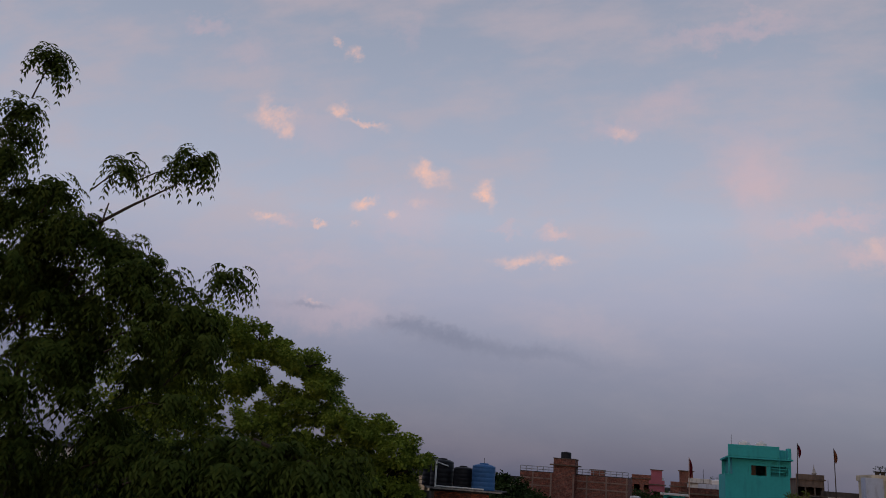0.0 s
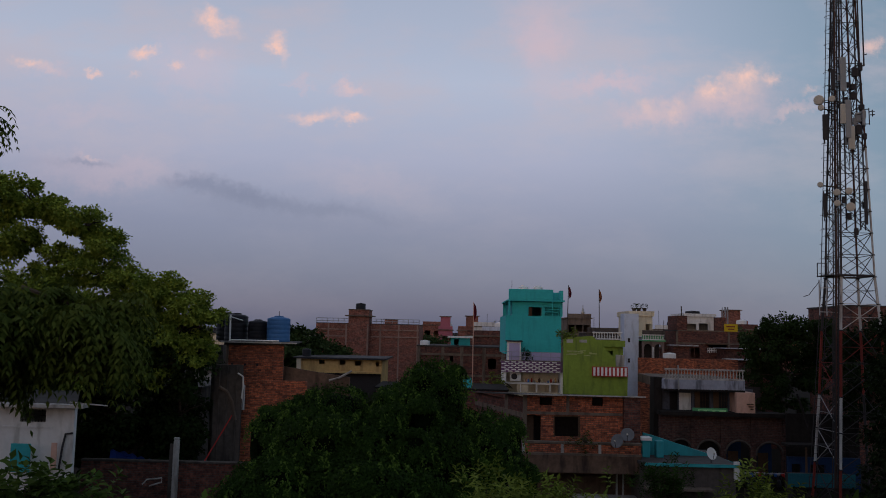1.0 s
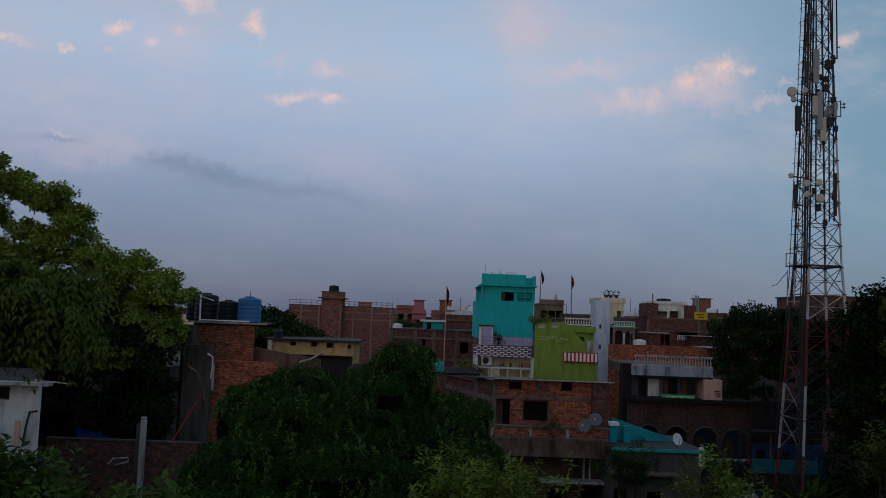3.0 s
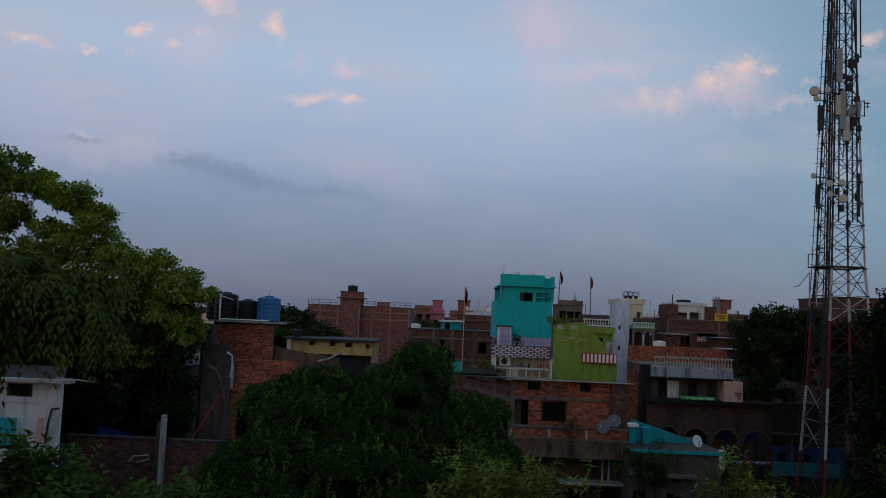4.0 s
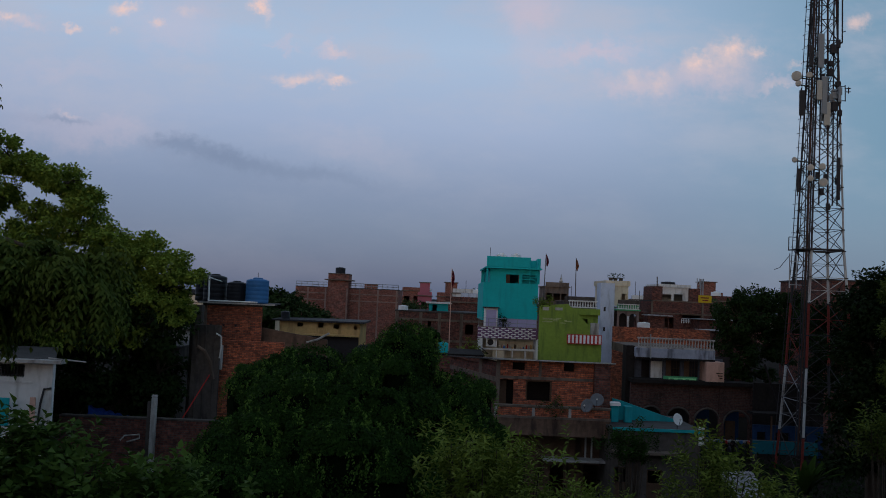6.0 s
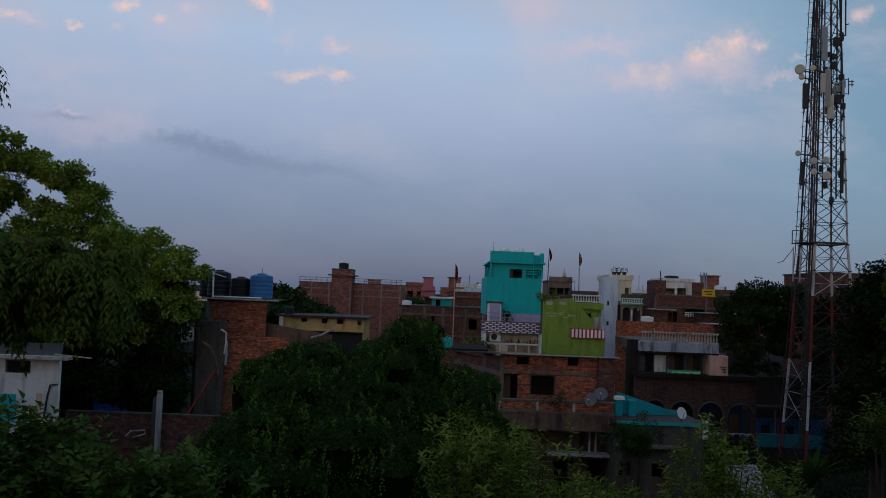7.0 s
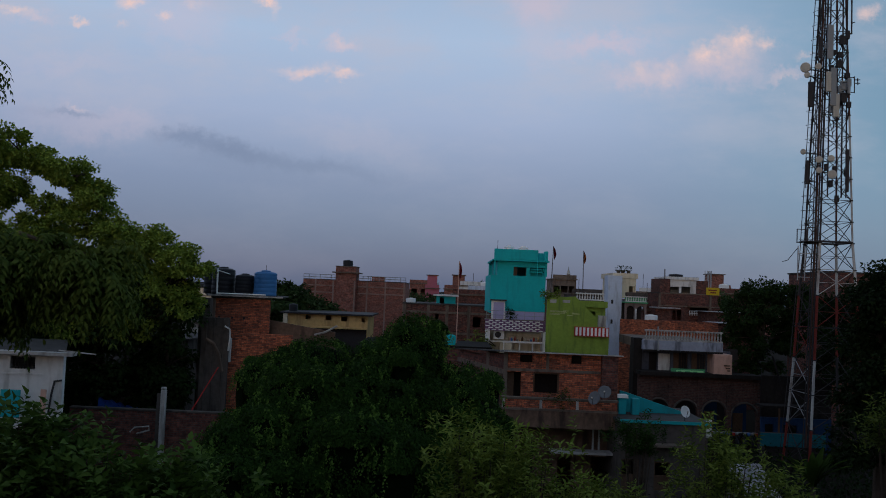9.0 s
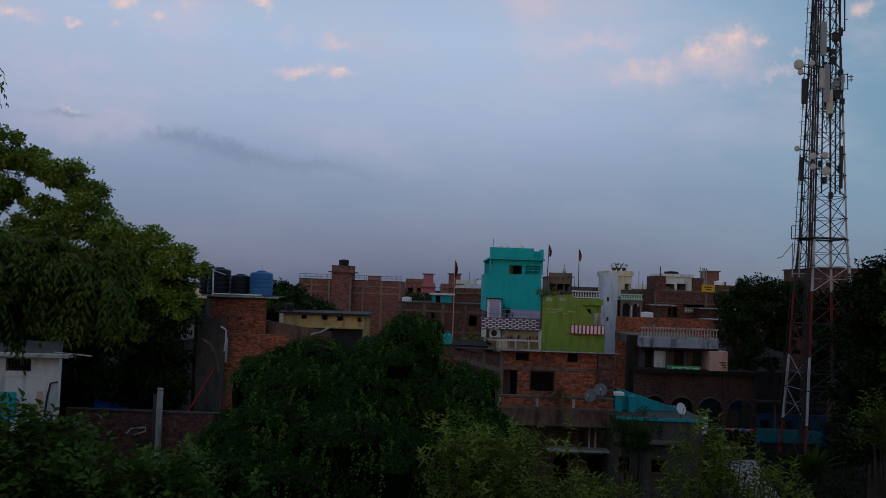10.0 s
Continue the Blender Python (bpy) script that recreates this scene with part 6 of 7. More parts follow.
mn = thing("minaret", (18.01, 119.00, 12.29), "small pale minaret with a dark tip", "tower")
part("shaft", lathe(bmesh.new(), [(0.22, -1.0), (0.22, 0.3), (0.32, 0.35), (0.32, 0.45), (0.2, 0.5), (0.18, 0.8), (0.07, 1.0), (0.03, 1.5)], 18.30, 121, 12.25, 12), PALE_CONCRETE, mn)
am = thing("antenna_pair", (35.41, 110.00, 12.14), "two thin aerials on a far roof", "antenna")
for x in (35.33, 35.63):
    part("pole", tube(bmesh.new(), [(x, 110, 0), (x, 110, 13.51)], 0.10, 5), GALV, am)

# ---- trees ----
def far_tree(x, y, z, r, seed, mat=LEAF_FAR):
    tree((x, y, 0), z * 0.45, [(x, y, z - r * 0.75, r, r, r * 0.75), (x + r * 0.6, y, z - r, r * 0.7, r * 0.7, r * 0.6), (x - r * 0.6, y + 1, z - r * 1.1, r * 0.7, r * 0.7, r * 0.6)], mat, "round leafy tree among far houses", seed, 60, 70, r * 0.28, 0.34, 0.6, 0.25)


far_tree(-13.10, 72.00, 9.49, 2.7, 21, LEAF_DARK)
far_tree(-11.83, 72.00, 8.95, 2.4, 22)
far_tree(-13.83, 70.00, 9.10, 2.2, 26)
far_tree(-3.45, 115.00, 9.30, 3.6, 23)
far_tree(-2.17, 112.00, 8.81, 3.2, 27)
far_tree(7.13, 170.00, 11.49, 5.0, 24)
far_tree(42.86, 130.00, 11.94, 4.0, 25)
far_tree(33.52, 96.00, 10.59, 3.0, 28)
belt = thing("tree_belt", (0, 380, 0), "dark belt of far trees along the horizon", "trees", kind="stuff")
rg = np.random.default_rng(3)
mass = [(rg.uniform(-300, 330), rg.uniform(340, 460), rg.uniform(2.5, 4.0), rg.uniform(5, 9), 5, rg.uniform(3.0, 5.5)) for _ in range(90)]
pos, out = clumped(rg, mass, 900, 18, 2.2)
tagged(leaves("crown", pos, out + unit(rg, len(pos)), unit(rg, len(pos)) + [0, 0, 1], 1.8, 1.3, LEAF_FAR, belt), kind="stuff")

# big broad-leaved tree on one side, reaching above the roofs
tree((-19.24, 41.0, 0), 4.6, [
    (-22.18, 41.00, 15.85, 1.15, 1.94, 0.97), (-20.77, 41.60, 15.19, 1.07, 1.90, 0.72), (-18.72, 40.50, 14.56, 0.92, 1.81, 0.72), (-17.99, 41.30, 13.68, 0.87, 1.78, 0.72),
    (-22.09, 41.00, 13.64, 0.92, 1.81, 0.77), (-20.14, 41.60, 13.00, 1.02, 1.87, 0.41), (-20.65, 40.50, 11.52, 1.63, 2.21, 0.87), (-18.36, 41.30, 12.09, 1.15, 1.94, 0.72),
    (-16.34, 41.00, 11.48, 1.07, 1.90, 0.82), (-14.83, 41.60, 11.23, 1.23, 1.98, 0.82), (-13.14, 40.50, 10.44, 0.92, 1.81, 0.72), (-12.17, 41.30, 10.11, 0.56, 1.61, 0.31),
    (-13.80, 41.00, 9.19, 1.23, 1.98, 0.97), (-16.33, 41.60, 9.67, 1.53, 2.15, 1.07), (-18.44, 40.50, 9.91, 1.69, 2.24, 1.23), (-21.35, 41.30, 9.40, 1.53, 2.15, 1.28),
    (-12.84, 41.00, 8.29, 0.66, 1.67, 0.87), (-15.63, 41.60, 7.46, 1.53, 2.15, 0.97), (-18.01, 40.50, 7.41, 1.53, 2.15, 1.02), (-17.40, 41.30, 12.90, 0.46, 1.56, 0.36),
    ], LEAF_PEEPAL, "large broad-leaved tree with gaps in its crown", 1, 900, 135, 0.46, 0.16, 0.78, 0.20, droop=0.2, low=-0.95)
tree((-27.20, 42.0, 0), 4.6, [(-25.45, 42.00, 14.64, 3.2, 3.0, 3.4), (-26.80, 42.00, 9.32, 4.2, 3.4, 3.6), (-28.30, 42.00, 13.63, 3.4, 3.4, 3.4)], LEAF_PEEPAL, "large broad-leaved tree beside another like it", 2, 420, 110, 0.62, 0.2, 0.75, 0.24, low=-0.95)
# lower masses take a darker leaf colour to paint the shade below the crown
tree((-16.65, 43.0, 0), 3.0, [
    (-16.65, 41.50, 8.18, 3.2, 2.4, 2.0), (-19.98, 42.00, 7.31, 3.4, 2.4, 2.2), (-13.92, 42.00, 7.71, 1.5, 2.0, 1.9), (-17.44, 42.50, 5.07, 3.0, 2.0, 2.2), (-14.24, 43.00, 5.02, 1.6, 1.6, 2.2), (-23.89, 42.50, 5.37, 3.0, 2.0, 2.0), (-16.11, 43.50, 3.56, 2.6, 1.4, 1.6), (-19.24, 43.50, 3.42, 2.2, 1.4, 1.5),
], LEAF_DARK, "dense tree under a taller crown, shade put into its leaves", 3, 420, 120, 0.72, 0.23, 0.72, 0.3, low=-0.95)
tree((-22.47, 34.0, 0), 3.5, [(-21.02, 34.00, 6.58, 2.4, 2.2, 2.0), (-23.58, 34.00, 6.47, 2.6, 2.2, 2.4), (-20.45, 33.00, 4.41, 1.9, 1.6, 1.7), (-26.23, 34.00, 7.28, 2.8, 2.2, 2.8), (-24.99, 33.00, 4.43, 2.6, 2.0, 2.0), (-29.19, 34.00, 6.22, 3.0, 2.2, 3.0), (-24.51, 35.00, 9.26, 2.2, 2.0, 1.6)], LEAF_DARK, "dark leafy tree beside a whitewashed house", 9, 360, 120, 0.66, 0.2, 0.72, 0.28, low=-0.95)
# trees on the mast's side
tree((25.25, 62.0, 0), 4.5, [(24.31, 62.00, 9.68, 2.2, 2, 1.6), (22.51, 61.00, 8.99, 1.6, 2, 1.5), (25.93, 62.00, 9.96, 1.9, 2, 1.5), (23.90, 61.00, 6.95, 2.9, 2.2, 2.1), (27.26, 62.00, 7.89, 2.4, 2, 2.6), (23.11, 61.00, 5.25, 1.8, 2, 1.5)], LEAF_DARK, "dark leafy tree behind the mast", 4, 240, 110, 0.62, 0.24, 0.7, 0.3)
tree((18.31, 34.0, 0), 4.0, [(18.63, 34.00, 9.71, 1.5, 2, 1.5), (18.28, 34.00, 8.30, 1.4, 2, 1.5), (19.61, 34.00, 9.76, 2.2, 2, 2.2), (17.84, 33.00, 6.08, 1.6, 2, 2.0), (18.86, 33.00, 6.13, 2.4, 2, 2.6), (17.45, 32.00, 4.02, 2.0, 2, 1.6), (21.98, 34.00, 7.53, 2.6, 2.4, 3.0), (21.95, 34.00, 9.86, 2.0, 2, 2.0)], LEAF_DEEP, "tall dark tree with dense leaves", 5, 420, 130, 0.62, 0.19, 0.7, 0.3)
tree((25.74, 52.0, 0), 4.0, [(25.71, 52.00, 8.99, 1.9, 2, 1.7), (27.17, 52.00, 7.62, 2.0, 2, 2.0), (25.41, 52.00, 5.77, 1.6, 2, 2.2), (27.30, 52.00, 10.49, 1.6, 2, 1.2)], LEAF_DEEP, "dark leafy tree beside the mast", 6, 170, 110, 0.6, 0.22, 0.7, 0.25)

tree((18.43, 31.0, 0), 4.0, [(17.59, 30.00, 10.41, 1.0, 1.0, 0.55), (18.42, 30.00, 9.30, 1.1, 1.0, 0.8), (17.14, 30.00, 8.94, 0.5, 0.8, 0.6), (17.81, 30.20, 7.42, 1.0, 1.0, 0.8)], LEAF_NEEM, "olive green tree in front of a darker one", 12, 130, 130, 0.36, 0.15, 0.6, 0.15)

# ---- creeper mound: leafy sheets over low trees ----
mound = thing("creeper_mound", (-2.15, 24, 0), "dense green creeper draped over low trees", "creeper")
HUMPS = [(-0.81, 25.00, 7.68, 1.02, 1.3, 1.0), (-1.46, 24.50, 6.99, 1.3, 1.5, 1.1), (-3.66, 24.00, 7.02, 1.25, 1.5, 0.95), (-5.22, 25.00, 6.64, 0.85, 1.1, 0.72), (-2.27, 23.00, 6.16, 1.25, 1.4, 1.25),
         (0.56, 25.00, 6.24, 1.2, 1.5, 1.1), (-3.76, 22.50, 6.01, 1.4, 1.4, 1.3), (-0.82, 23.00, 5.29, 1.8, 1.6, 1.7), (-4.71, 21.50, 5.10, 1.5, 1.4, 1.2), (-2.43, 21.00, 4.87, 2.2, 1.5, 1.7), (1.11, 24.00, 5.35, 1.0, 1.4, 1.2), (-0.12, 21.50, 4.29, 1.8, 1.4, 1.5), (-4.74, 20.00, 4.45, 1.5, 1.4, 1.0)]
rg = np.random.default_rng(70)
BIG = len(HUMPS)
for h in list(HUMPS):
    for _ in range(5):
        a, e, k = rg.uniform(-math.pi * 1.05, 0.05), rg.uniform(-0.5, 1.15), rg.uniform(0.24, 0.42)
        HUMPS.append((h[0] + math.cos(a) * math.cos(e) * h[3] * 0.9, h[1] + math.sin(a) * math.cos(e) * h[4] * 0.95, h[2] + math.sin(e) * h[5] * 0.8, h[3] * k, h[4] * k, h[5] * k * 1.1))
# dark core under the leaves paints the shade of gaps and valleys
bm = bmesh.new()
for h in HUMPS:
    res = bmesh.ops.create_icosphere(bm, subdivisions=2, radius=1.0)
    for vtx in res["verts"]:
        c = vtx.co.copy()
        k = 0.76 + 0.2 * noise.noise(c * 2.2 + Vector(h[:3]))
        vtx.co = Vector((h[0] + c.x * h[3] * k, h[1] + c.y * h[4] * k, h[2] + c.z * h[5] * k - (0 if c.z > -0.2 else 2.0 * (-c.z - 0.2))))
part("shade_core", bm, SHADE_GREEN, mound, "near-black core standing in for shade between the leaves")
rg = np.random.default_rng(7)
P_, W_, U_ = [], [], []
for number, h in enumerate(HUMPS):
    n = int((9500 if number < BIG else 15000) * h[3] * h[5])
    d = unit(rg, n * 2)
    # small humps get no leaves underneath, so the core darkens their undersides
    d = d[(d[:, 2] > (-0.75 if number < BIG else -0.1)) & (d[:, 1] < 0.45)][:n]
    c3 = d * np.array(h[3:])
    keep = np.array([noise.noise((Vector(w) + Vector(h[:3])) * 2.6) for w in c3]) > -0.16 + 0.2 * rg.normal(size=len(c3))
    d, c3 = d[keep], c3[keep]
    lump = np.array([noise.noise((Vector(q) + Vector(h[:3])) * 1.3) for q in c3])
    k = (0.93 if number < BIG else 0.96) + 0.22 * lump + rg.normal(0, 0.06, len(d))
    P_.append(np.array(h[:3]) + c3 * k[:, None])
    W_.append(d * 0.35 + np.array((0, 0, -0.8)) + unit(rg, len(d)) * 0.6)
    U_.append(d * 1.1 + unit(rg, len(d)) * 0.35 + np.array((0, 0, 0.35)))
# hanging strands down the front of the humps
LEAFY = sum(len(q) for q in P_)
for h in HUMPS:
    for s in range(int(2 + 13 * h[3])):
        a = rg.uniform(-math.pi * 0.95, -math.pi * 0.05)
        e = rg.uniform(-0.2, 1.2)
        start = np.array(h[:3]) + np.array((math.cos(a) * math.cos(e) * h[3], math.sin(a) * math.cos(e) * h[4], math.sin(e) * h[5])) * rg.uniform(0.98, 1.12)
        n = int(rg.uniform(14, 34))
        f = np.linspace(0, 1, n)[:, None]
        run = rg.uniform(0.3, 0.8)
        line = start + f * np.array((math.cos(a) * 0.35 * run, math.sin(a) * 0.35 * run, 0)) + np.array((0, 0, -1.0)) * (f ** 1.8) * run + rg.normal(0, 0.028, (n, 3))
        P_.append(line)
        W_.append(unit(rg, n) * 0.8 + np.array((0, -0.2, -0.8)))
        U_.append(unit(rg, n) * 0.5 + np.array((0, -0.7, 0.8)))
P_, W_, U_ = np.concatenate(P_), np.concatenate(W_), np.concatenate(U_)
L = 0.070 * rg.uniform(0.6, 1.4, len(P_))
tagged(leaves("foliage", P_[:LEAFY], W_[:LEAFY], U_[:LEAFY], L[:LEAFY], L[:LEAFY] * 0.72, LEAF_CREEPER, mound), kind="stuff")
tagged(leaves("trailing_growth", P_[LEAFY:], W_[LEAFY:], U_[LEAFY:], L[LEAFY:] * 0.95, L[LEAFY:] * 0.62, LEAF_HIGHLIGHT, mound), kind="stuff")


# ---- nearer bushes: long leaves in whorls at the shoot tips ----
def whorl_bush(base, tips, label, seed, mat=LEAF_BUSH, leaf=0.14, per=13, name="bush", spread=0.32, shoots=5, wide=0.36):
    rng = np.random.default_rng(seed)
    t = thing(name, base, label, "bush", "bushes")
    pos, way, up = [], [], []
    for q in tips:
        c = Vector(q)
        foot = Vector(base) + (c - Vector(base)) * 0.25
        foot.z = base[2]
        part("stem", tube(bmesh.new(), [foot, foot.lerp(c, 0.55) + Vector((0, 0, 0.1)), c], [0.03, 0.02, 0.008], 5), BARK, t)
        for s in range(shoots):
            tip = np.array(c) + rng.normal(0, 1, 3) * np.array((spread, spread, spread * 0.75))
            grow = unit(rng, 1)[0] * 0.6 + np.array((0, 0, 1.0))
            grow /= np.linalg.norm(grow)
            for k in range(per):
                a = 2.4 * k + rng.uniform(-0.3, 0.3)
                f = k / per
                o = np.cross(grow, [math.cos(a), math.sin(a), 0.2])
                o /= np.linalg.norm(o)
                pos.append(tip - grow * 0.30 * (1 - f))
                way.append(o + grow * (0.15 + 0.8 * f) + np.array((0, 0, -0.25)))
                up.append(grow * 1.2 + rng.normal(0, 0.2, 3))
    n = len(pos)
    L = leaf * rng.uniform(0.65, 1.2, n)
    tagged(leaves("foliage", np.array(pos), np.array(way), np.array(up), L, L * wide, mat, t, 0.22), kind="stuff")
    return t


def spray(rng, n, x, y, z, rx, ry, rz):
    """Shoot tips scattered over the top and front of a bush."""
    out = []
    for d in unit(rng, n):
        out.append((x + d[0] * rx * rng.uniform(0.5, 1), y - abs(d[1]) * ry * rng.uniform(0.3, 1), z + d[2] * rz * rng.uniform(0.6, 1)))
    return out


rg = np.random.default_rng(19)
whorl_bush((1.26, 14.0, 0), spray(rg, 62, 1.26, 13.50, 6.15, 1.15, 1.0, 0.95) + spray(rg, 18, 0.63, 13.50, 6.95, 0.33, 0.4, 0.28) + spray(rg, 10, 1.51, 13.50, 6.94, 0.3, 0.3, 0.2), "pale green bush of long drooping leaves", 31)
whorl_bush((2.47, 15.0, 0), spray(rg, 26, 2.49, 14.50, 5.79, 0.75, 0.7, 0.5), "low green bush of long leaves", 32)
whorl_bush((5.19, 15.5, 0), spray(rg, 36, 5.40, 15.00, 6.18, 0.72, 0.8, 0.72) + spray(rg, 14, 6.17, 15.00, 5.91, 0.7, 0.7, 0.45) + spray(rg, 7, 5.17, 15.00, 6.93, 0.25, 0.25, 0.16), "green bush of long leaves over a tin roof", 33)
whorl_bush((7.34, 30.0, 0), spray(rg, 26, 7.33, 30.00, 4.68, 0.75, 0.6, 0.5), "climbing bush on a roof edge", 34, LEAF_CREEPER, 0.17)
whorl_bush((3.45, 16.0, 0), spray(rg, 18, 3.45, 15.50, 5.49, 0.5, 0.6, 0.35), "low leafy bush in the yard", 35)
whorl_bush((-5.45, 12.0, 0), spray(rg, 70, -5.55, 12.00, 6.29, 1.2, 0.9, 0.75) + spray(rg, 22, -6.39, 12.50, 6.90, 0.45, 0.5, 0.42) + spray(rg, 16, -5.96, 12.50, 6.88, 0.4, 0.4, 0.3), "dark green bush of broad leaves", 36, LEAF_BROAD, 0.19, 10, wide=0.55)
whorl_bush((-4.40, 13.0, 0), spray(rg, 60, -4.46, 13.00, 6.02, 0.95, 0.8, 0.52), "dark green bush of broad leaves", 37, LEAF_BROAD, 0.19, 10, wide=0.55)
whorl_bush((-7.55, 12.5, 0), spray(rg, 60, -7.49, 12.50, 6.26, 1.2, 0.9, 0.9), "dark green bush of broad leaves", 38, LEAF_BROAD, 0.19, 10, wide=0.55)
whorl_bush((4.61, 63.8, 5.35), spray(rg, 8, 3.21, 63.60, 5.72, 0.5, 0.3, 0.4), "potted bush beside a tiled parapet", 39, LEAF_BUSH, 0.3, 8)
whorl_bush((5.42, 65.0, TFZ), spray(rg, 6, 5.50, 65.00, 7.95, 0.25, 0.2, 0.2), "green potted plant on a terrace", 40, LEAF_DARK, 0.2, 8, spread=0.2)
whorl_bush((8.15, 62.6, 9.18), spray(rg, 7, 8.23, 62.60, 9.57, 0.4, 0.3, 0.3), "green plant on a wall top", 41, LEAF_BUSH, 0.3, 8)
whorl_bush((5.68, 36.8, 4.87), spray(rg, 6, 5.54, 36.80, 4.99, 0.4, 0.15, 0.12), "weeds growing on the veranda parapet", 42, LEAF_CREEPER, 0.14, 8)
whorl_bush((12.42, 22.0, 0), spray(rg, 40, 12.42, 22.00, 6.54, 0.9, 0.6, 0.5), "yellowish green bush under a dark tree", 43, LEAF_NEEM, 0.2, 9)
# scrub that covers the yard floor
sc = thing("scrub", (0, 22, 0), "dark low scrub covering the yard", "scrub", kind="stuff")
rg = np.random.default_rng(23)
n = 34000
pos = np.column_stack([rg.uniform(-22, 26, n), rg.uniform(10, 41, n), np.zeros(n)])
pos[:9000, 0], pos[:9000, 1] = rg.uniform(9, 27, 9000), rg.uniform(22, 50, 9000)
pos[:, 2] = np.abs(rg.normal(0, 0.55, n)) * (0.6 + 0.8 * np.array([noise.noise(Vector((p[0] * 0.35, p[1] * 0.35, 0))) + 0.5 for p in pos]).clip(0, 1.3))
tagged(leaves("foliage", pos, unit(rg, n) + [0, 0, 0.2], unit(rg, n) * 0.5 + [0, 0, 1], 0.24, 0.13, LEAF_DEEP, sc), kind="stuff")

# ---- tin roofs and the white wall low at the side ----
tin = thing("tin_roof_shed", (9.35, 24.00, 3.93), "low shed with a grey sheet roof", "shed")
bm = bmesh.new()
q = [(9.61, 27.00, 4.18), (10.68, 27.00, 4.23), (9.48, 22.00, 4.14), (8.28, 22.00, 4.09)]
N = 24
top = []
for i in range(N + 1):
    f = i / N
    up = 0.03 * math.sin(i * math.pi)
    a = Vector(q[0]).lerp(Vector(q[1]), f) + Vector((0, 0, 0.03 if i % 2 else 0))
    b = Vector(q[3]).lerp(Vector(q[2]), f) + Vector((0, 0, 0.03 if i % 2 else 0))
    top.append((bm.verts.new(a), bm.verts.new(b)))
for a, b in zip(top, top[1:]):
    bm.faces.new((a[0], a[1], b[1], b[0]))
bmesh.ops.solidify(bm, geom=bm.faces, thickness=0.01)
part("roof", bm, SHEET, tin)
part("wall", boxes((9.02 , 9.84, 23.5, 26.5, 0, 4.13 - 0.6)), OLD_PLASTER, tin)
ww = thing("white_wall", (12.71, 20.00, 5.49), "white rendered yard building with a dark opening", "wall")
R_ = (12.22, 20.00, 6.09)
part("wall", wall_with_holes(R_[0], R_[0] + 4.0, 0, R_[2], 20.0, 20.25, [(R_[0] + 0.5, R_[0] + 1.4, 0, R_[2] - 0.75)]), WHITEWASH, ww)
part("back", boxes((R_[0] + 0.4, R_[0] + 4.0, 20.9, 21.1, 0, R_[2] - 0.3)), DARK_ROOM, ww)
path_bm = boxes((13.31, 16.50, 22.0, 30.0, 0.004, 0.03))
tagged(new("pavement", mesh_of("pavement", path_bm, OLD_PLASTER)), "grey concrete strip of yard paving", "pavement", kind="structure")

# ---- broad-leaved clump below the mast ----
bn = thing("banana_plant", (13.62, 30.00, 3.23), "clump of long upright banana leaves", "plant")
rgp = random.Random(8)
BC = Vector((13.80, 30.00, 3.22))
for i in range(19):
    a = rgp.uniform(0, 2 * math.pi)
    lean = rgp.uniform(0.25, 1.05)
    length = rgp.uniform(1.1, 1.7)
    bm = bmesh.new()
    rows = []
    for k in range(9):
        f = k / 8
        out_ = lean * length * f * (0.5 + 0.5 * f)
        zz = length * (f - 0.35 * lean * f * f)
        w = 0.15 * math.sin(math.pi * min(1, 0.12 + 0.88 * f)) + 0.015
        c = BC + Vector((math.cos(a) * out_, math.sin(a) * out_, zz - 0.4))
        s = Vector((-math.sin(a), math.cos(a), 0)) * w
        rows.append((bm.verts.new(c - s + Vector((0, 0, 0.05 * (f > 0)))), bm.verts.new(c), bm.verts.new(c + s + Vector((0, 0, 0.05 * (f > 0))))))
    for r0, r1 in zip(rows, rows[1:]):
        bm.faces.new((r0[0], r0[1], r1[1], r1[0])), bm.faces.new((r0[1], r0[2], r1[2], r1[1]))
    bmesh.ops.solidify(bm, geom=bm.faces, thickness=0.004)
    part("leaf", bm, LEAF_BROAD, bn)
part("stem", tube(bmesh.new(), [(BC.x, BC.y, 0), (BC.x, BC.y, BC.z - 0.3)], [0.14, 0.09], 8), BARK, bn)

# ---- neem tree close to the camera ----
neem = thing("neem_tree", (-9.77, 9.63, 0), "neem tree with drooping feathery leaves, close by", "tree", "trees")
FORK = Vector((-8.57, 9.63, 6.91))
part("trunk", tube(bmesh.new(), [(-9.77, 9.63, 0), (-9.65, 9.49, 2.05), FORK], [0.26, 0.2, 0.15], 9), BARK, neem)
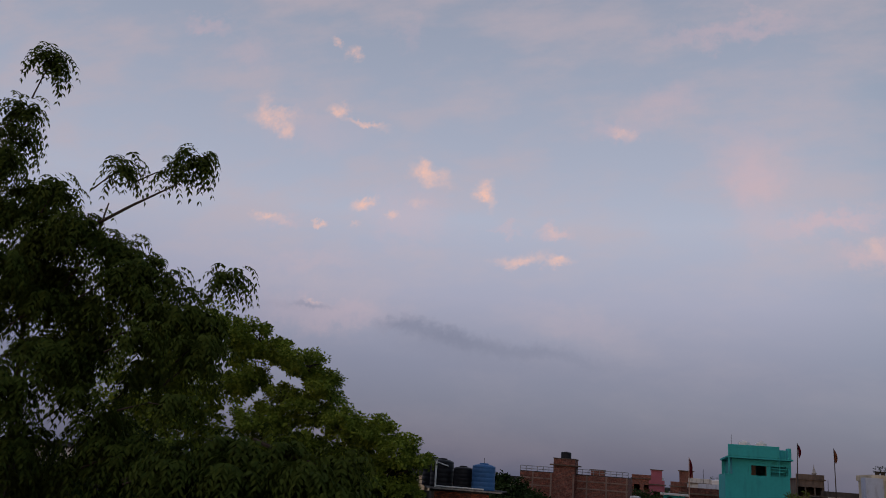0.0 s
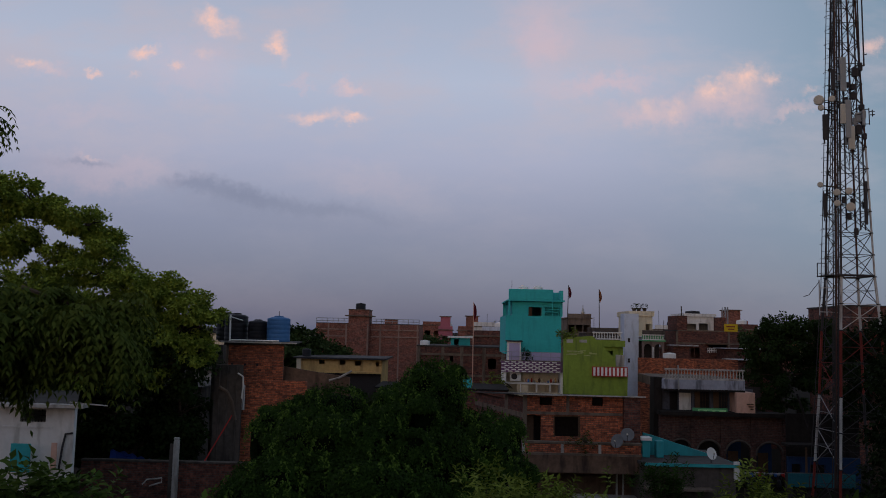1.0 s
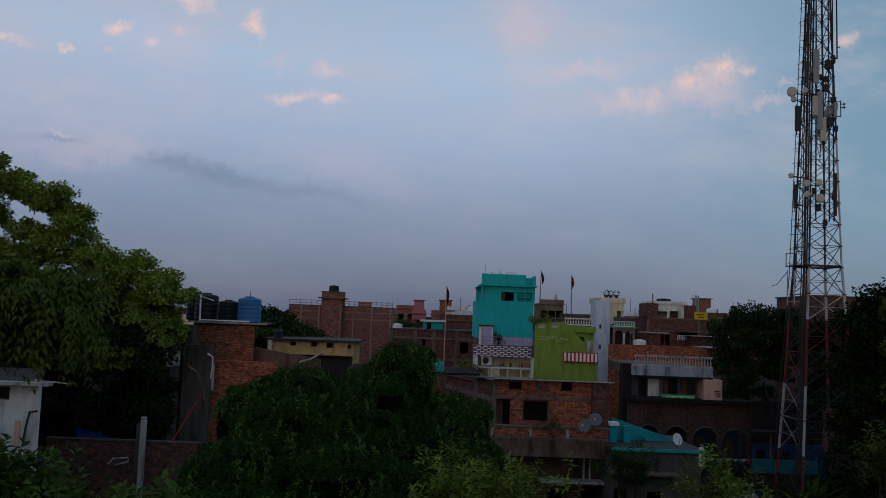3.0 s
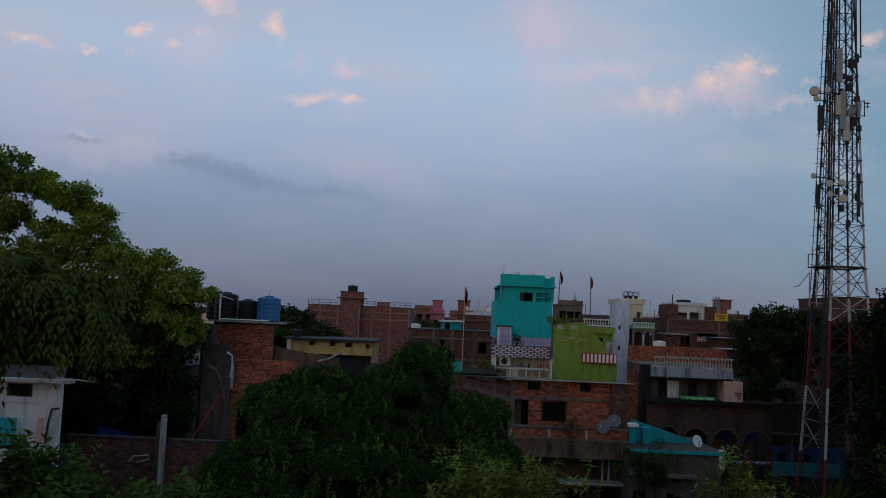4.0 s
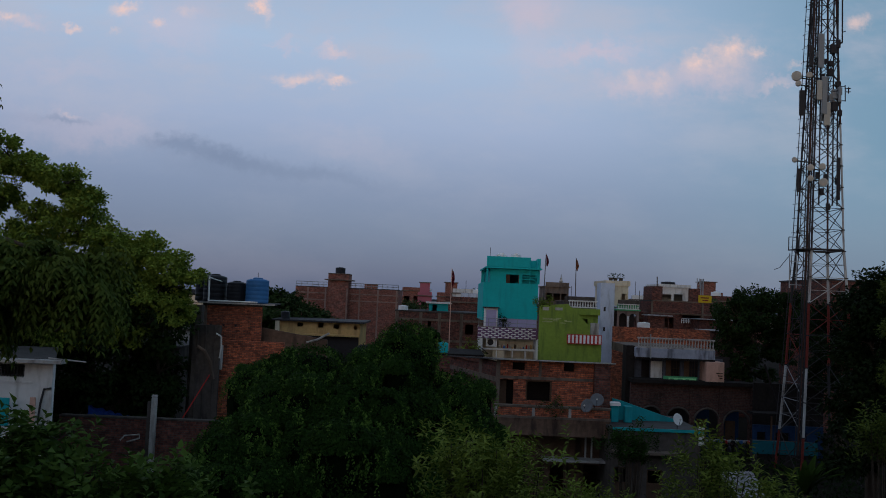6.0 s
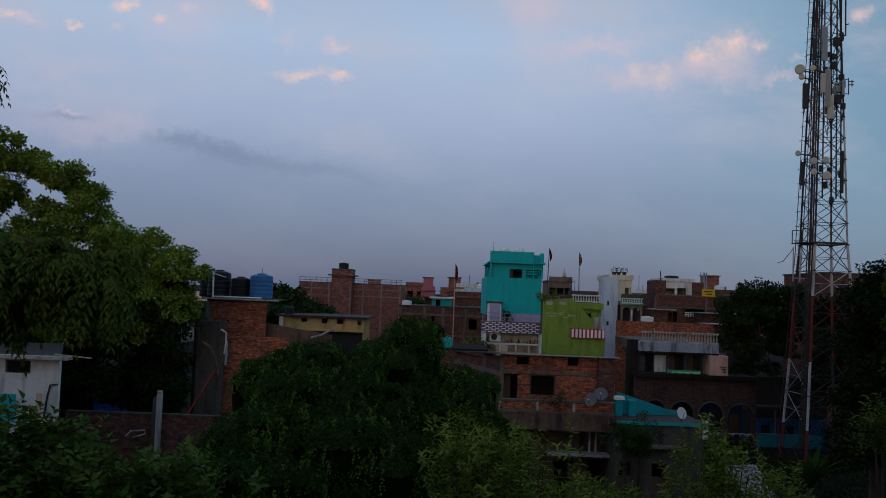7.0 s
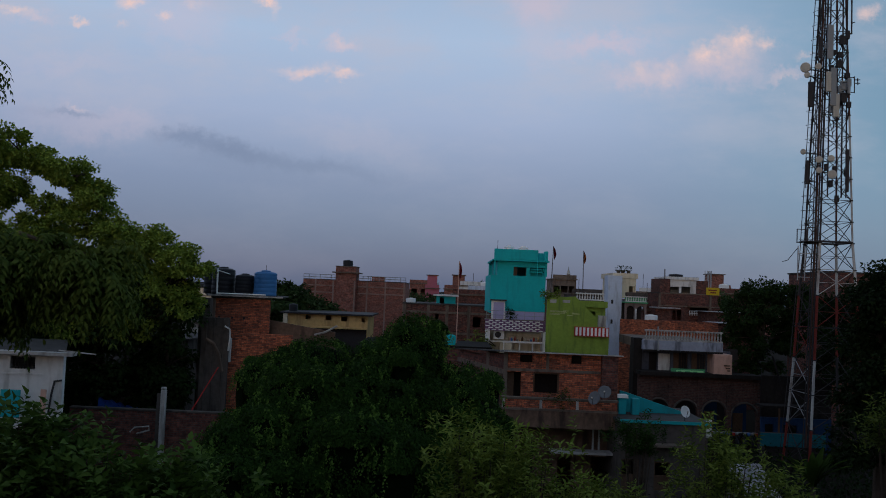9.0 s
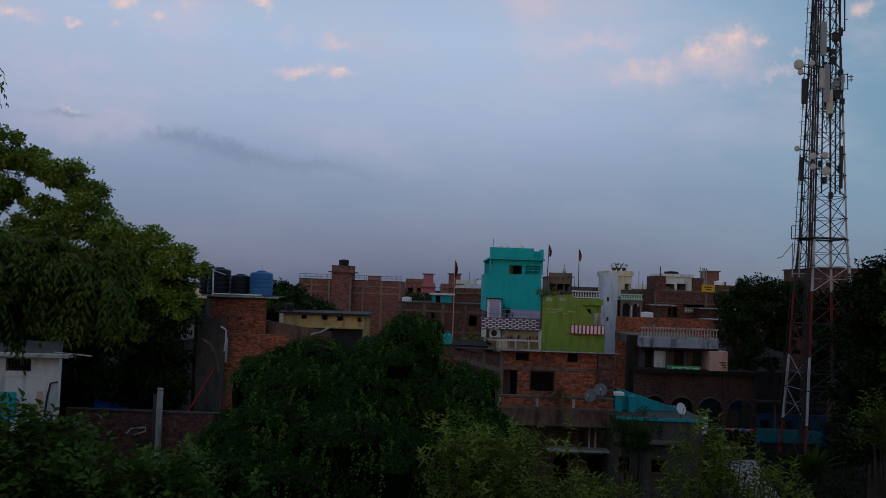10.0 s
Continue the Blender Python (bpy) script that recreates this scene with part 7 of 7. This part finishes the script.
# tip of each twig and how many leaves it bears
TWIGS = [
    (-7.93, 8.01, 14.39, 42), (-8.20, 8.01, 13.68, 40), (-8.57, 8.41, 13.52, 40), (-6.80, 8.28, 12.98, 30), (-5.88, 8.41, 13.12, 36), (-6.20, 8.41, 13.02, 14), (-7.45, 8.01, 12.64, 34), (-8.20, 8.28, 12.72, 30),
    (-6.83, 8.01, 12.02, 50), (-7.53, 8.01, 11.97, 50), (-6.61, 8.28, 11.90, 40), (-7.38, 8.41, 11.64, 46), (-7.72, 8.01, 11.40, 40), (-6.03, 8.28, 11.59, 32), (-5.93, 8.68, 11.52, 18), (-5.20, 8.41, 11.63, 32), (-6.00, 8.01, 11.36, 40),
    (-7.23, 8.01, 10.75, 40), (-8.01, 8.01, 11.00, 40), (-5.58, 7.47, 10.77, 34), (-5.08, 7.74, 10.77, 30), (-6.14, 7.47, 10.16, 30), (-5.04, 7.33, 10.15, 30), (-6.73, 7.47, 9.73, 36), (-5.45, 7.33, 9.63, 34),
    (-3.79, 7.33, 9.48, 30), (-3.44, 7.33, 9.42, 26), (-3.19, 7.47, 9.57, 16), (-3.56, 7.20, 9.34, 30), (-4.14, 7.33, 9.36, 36),
]
rg = np.random.default_rng(77)
# denser masses: middle, half width, depth and half height, twigs
for cx, cy, cz, rx, ry, rz, count in ((-7.06, 8.01, 11.69, 0.84, 0.68, 0.49, 20), (-6.03, 8.28, 10.89, 0.81, 0.54, 0.38, 12), (-6.81, 7.74, 9.98, 0.94, 0.68, 0.74, 22), (-3.69, 7.33, 9.43, 0.68, 0.54, 0.32, 13), (-8.31, 8.28, 12.79, 0.41, 0.54, 0.41, 7), (-4.41, 7.20, 9.24, 0.41, 0.54, 0.54, 12)):
    for e in unit(rg, count):
        TWIGS.append((cx + e[0] * rx, cy + e[1] * ry, cz + e[2] * rz, 40))
pos, way, up, ln_ = [], [], [], []
for tx, ty, tz, count in TWIGS:
    tip = Vector((tx, ty, tz))
    root = tip + Vector((-0.47, 0.13, -0.22)) + Vector(rg.uniform(-0.16, 0.16, 3))
    part("twig", tube(bmesh.new(), [root, root.lerp(tip, 0.6) + Vector((0, 0, 0.05)), tip], [0.011, 0.008, 0.004], 5), BARK, neem)
    for _ in range(int(count * 1.3)):
        a = rg.uniform(0, 2 * math.pi)
        o = np.array((math.cos(a), math.sin(a), 0.0))
        start = np.array(tip) + rg.normal(0, 0.06, 3) + np.array((0, 0, 0.03))
        rise, length = rg.uniform(0.15, 1.0), rg.uniform(0.30, 0.54)
        pairs = 7
        sd = np.cross(o, [0, 0, 1.0])
        for j in range(1, pairs + 1):
            f = j / pairs
            c = start + o * length * 0.78 * f * (1 - 0.18 * f) + np.array((0, 0, 1.0)) * length * (rise * f - 0.95 * f * f)
            fwd = o * (1 - 0.5 * f) + np.array((0, 0, 1.0)) * (rise - 2.1 * f) * 0.7
            for sgn in (-1, 1):
                pos.append(c)
                way.append(sd * sgn * 0.75 + fwd * 0.55 + np.array((0, 0, -0.45)) + rg.normal(0, 0.12, 3))
                up.append(np.array((0, 0, 1.0)) + o * 0.4 + rg.normal(0, 0.15, 3))
                ln_.append(0.084 * (1.1 - 0.35 * abs(f - 0.45)) * rg.uniform(0.85, 1.15))
ln_ = np.array(ln_)
tagged(leaves("crown", np.array(pos), np.array(way), np.array(up), ln_, ln_ * 0.36, LEAF_NEEM, neem, 0.14), kind="stuff")
for a, b, c_ in (((-8.01, 8.28, 10.67), (-6.70, 8.01, 10.82), (-5.87, 8.01, 11.04)), ((-6.87, 8.01, 12.20), (-6.47, 8.14, 12.50), (-6.10, 8.41, 12.85)), ((-4.15, 7.47, 9.89), (-3.65, 7.33, 9.75), (-3.30, 7.33, 9.70)), ((-7.54, 8.28, 11.06), (-6.99, 8.28, 12.18), (-6.91, 8.28, 12.58))):
    part("branch", tube(bmesh.new(), [a, b, c_], [0.022, 0.016, 0.008], 6), BARK, neem)
for b in ((-7.85, 8.28, 11.69), (-7.39, 8.01, 10.48), (-8.93, 8.41, 13.02)):
    part("limb", tube(bmesh.new(), [FORK, FORK.lerp(Vector(b), 0.5) + Vector((0.0, 0, -0.15)), b], [0.09, 0.05, 0.018], 8), BARK, neem)
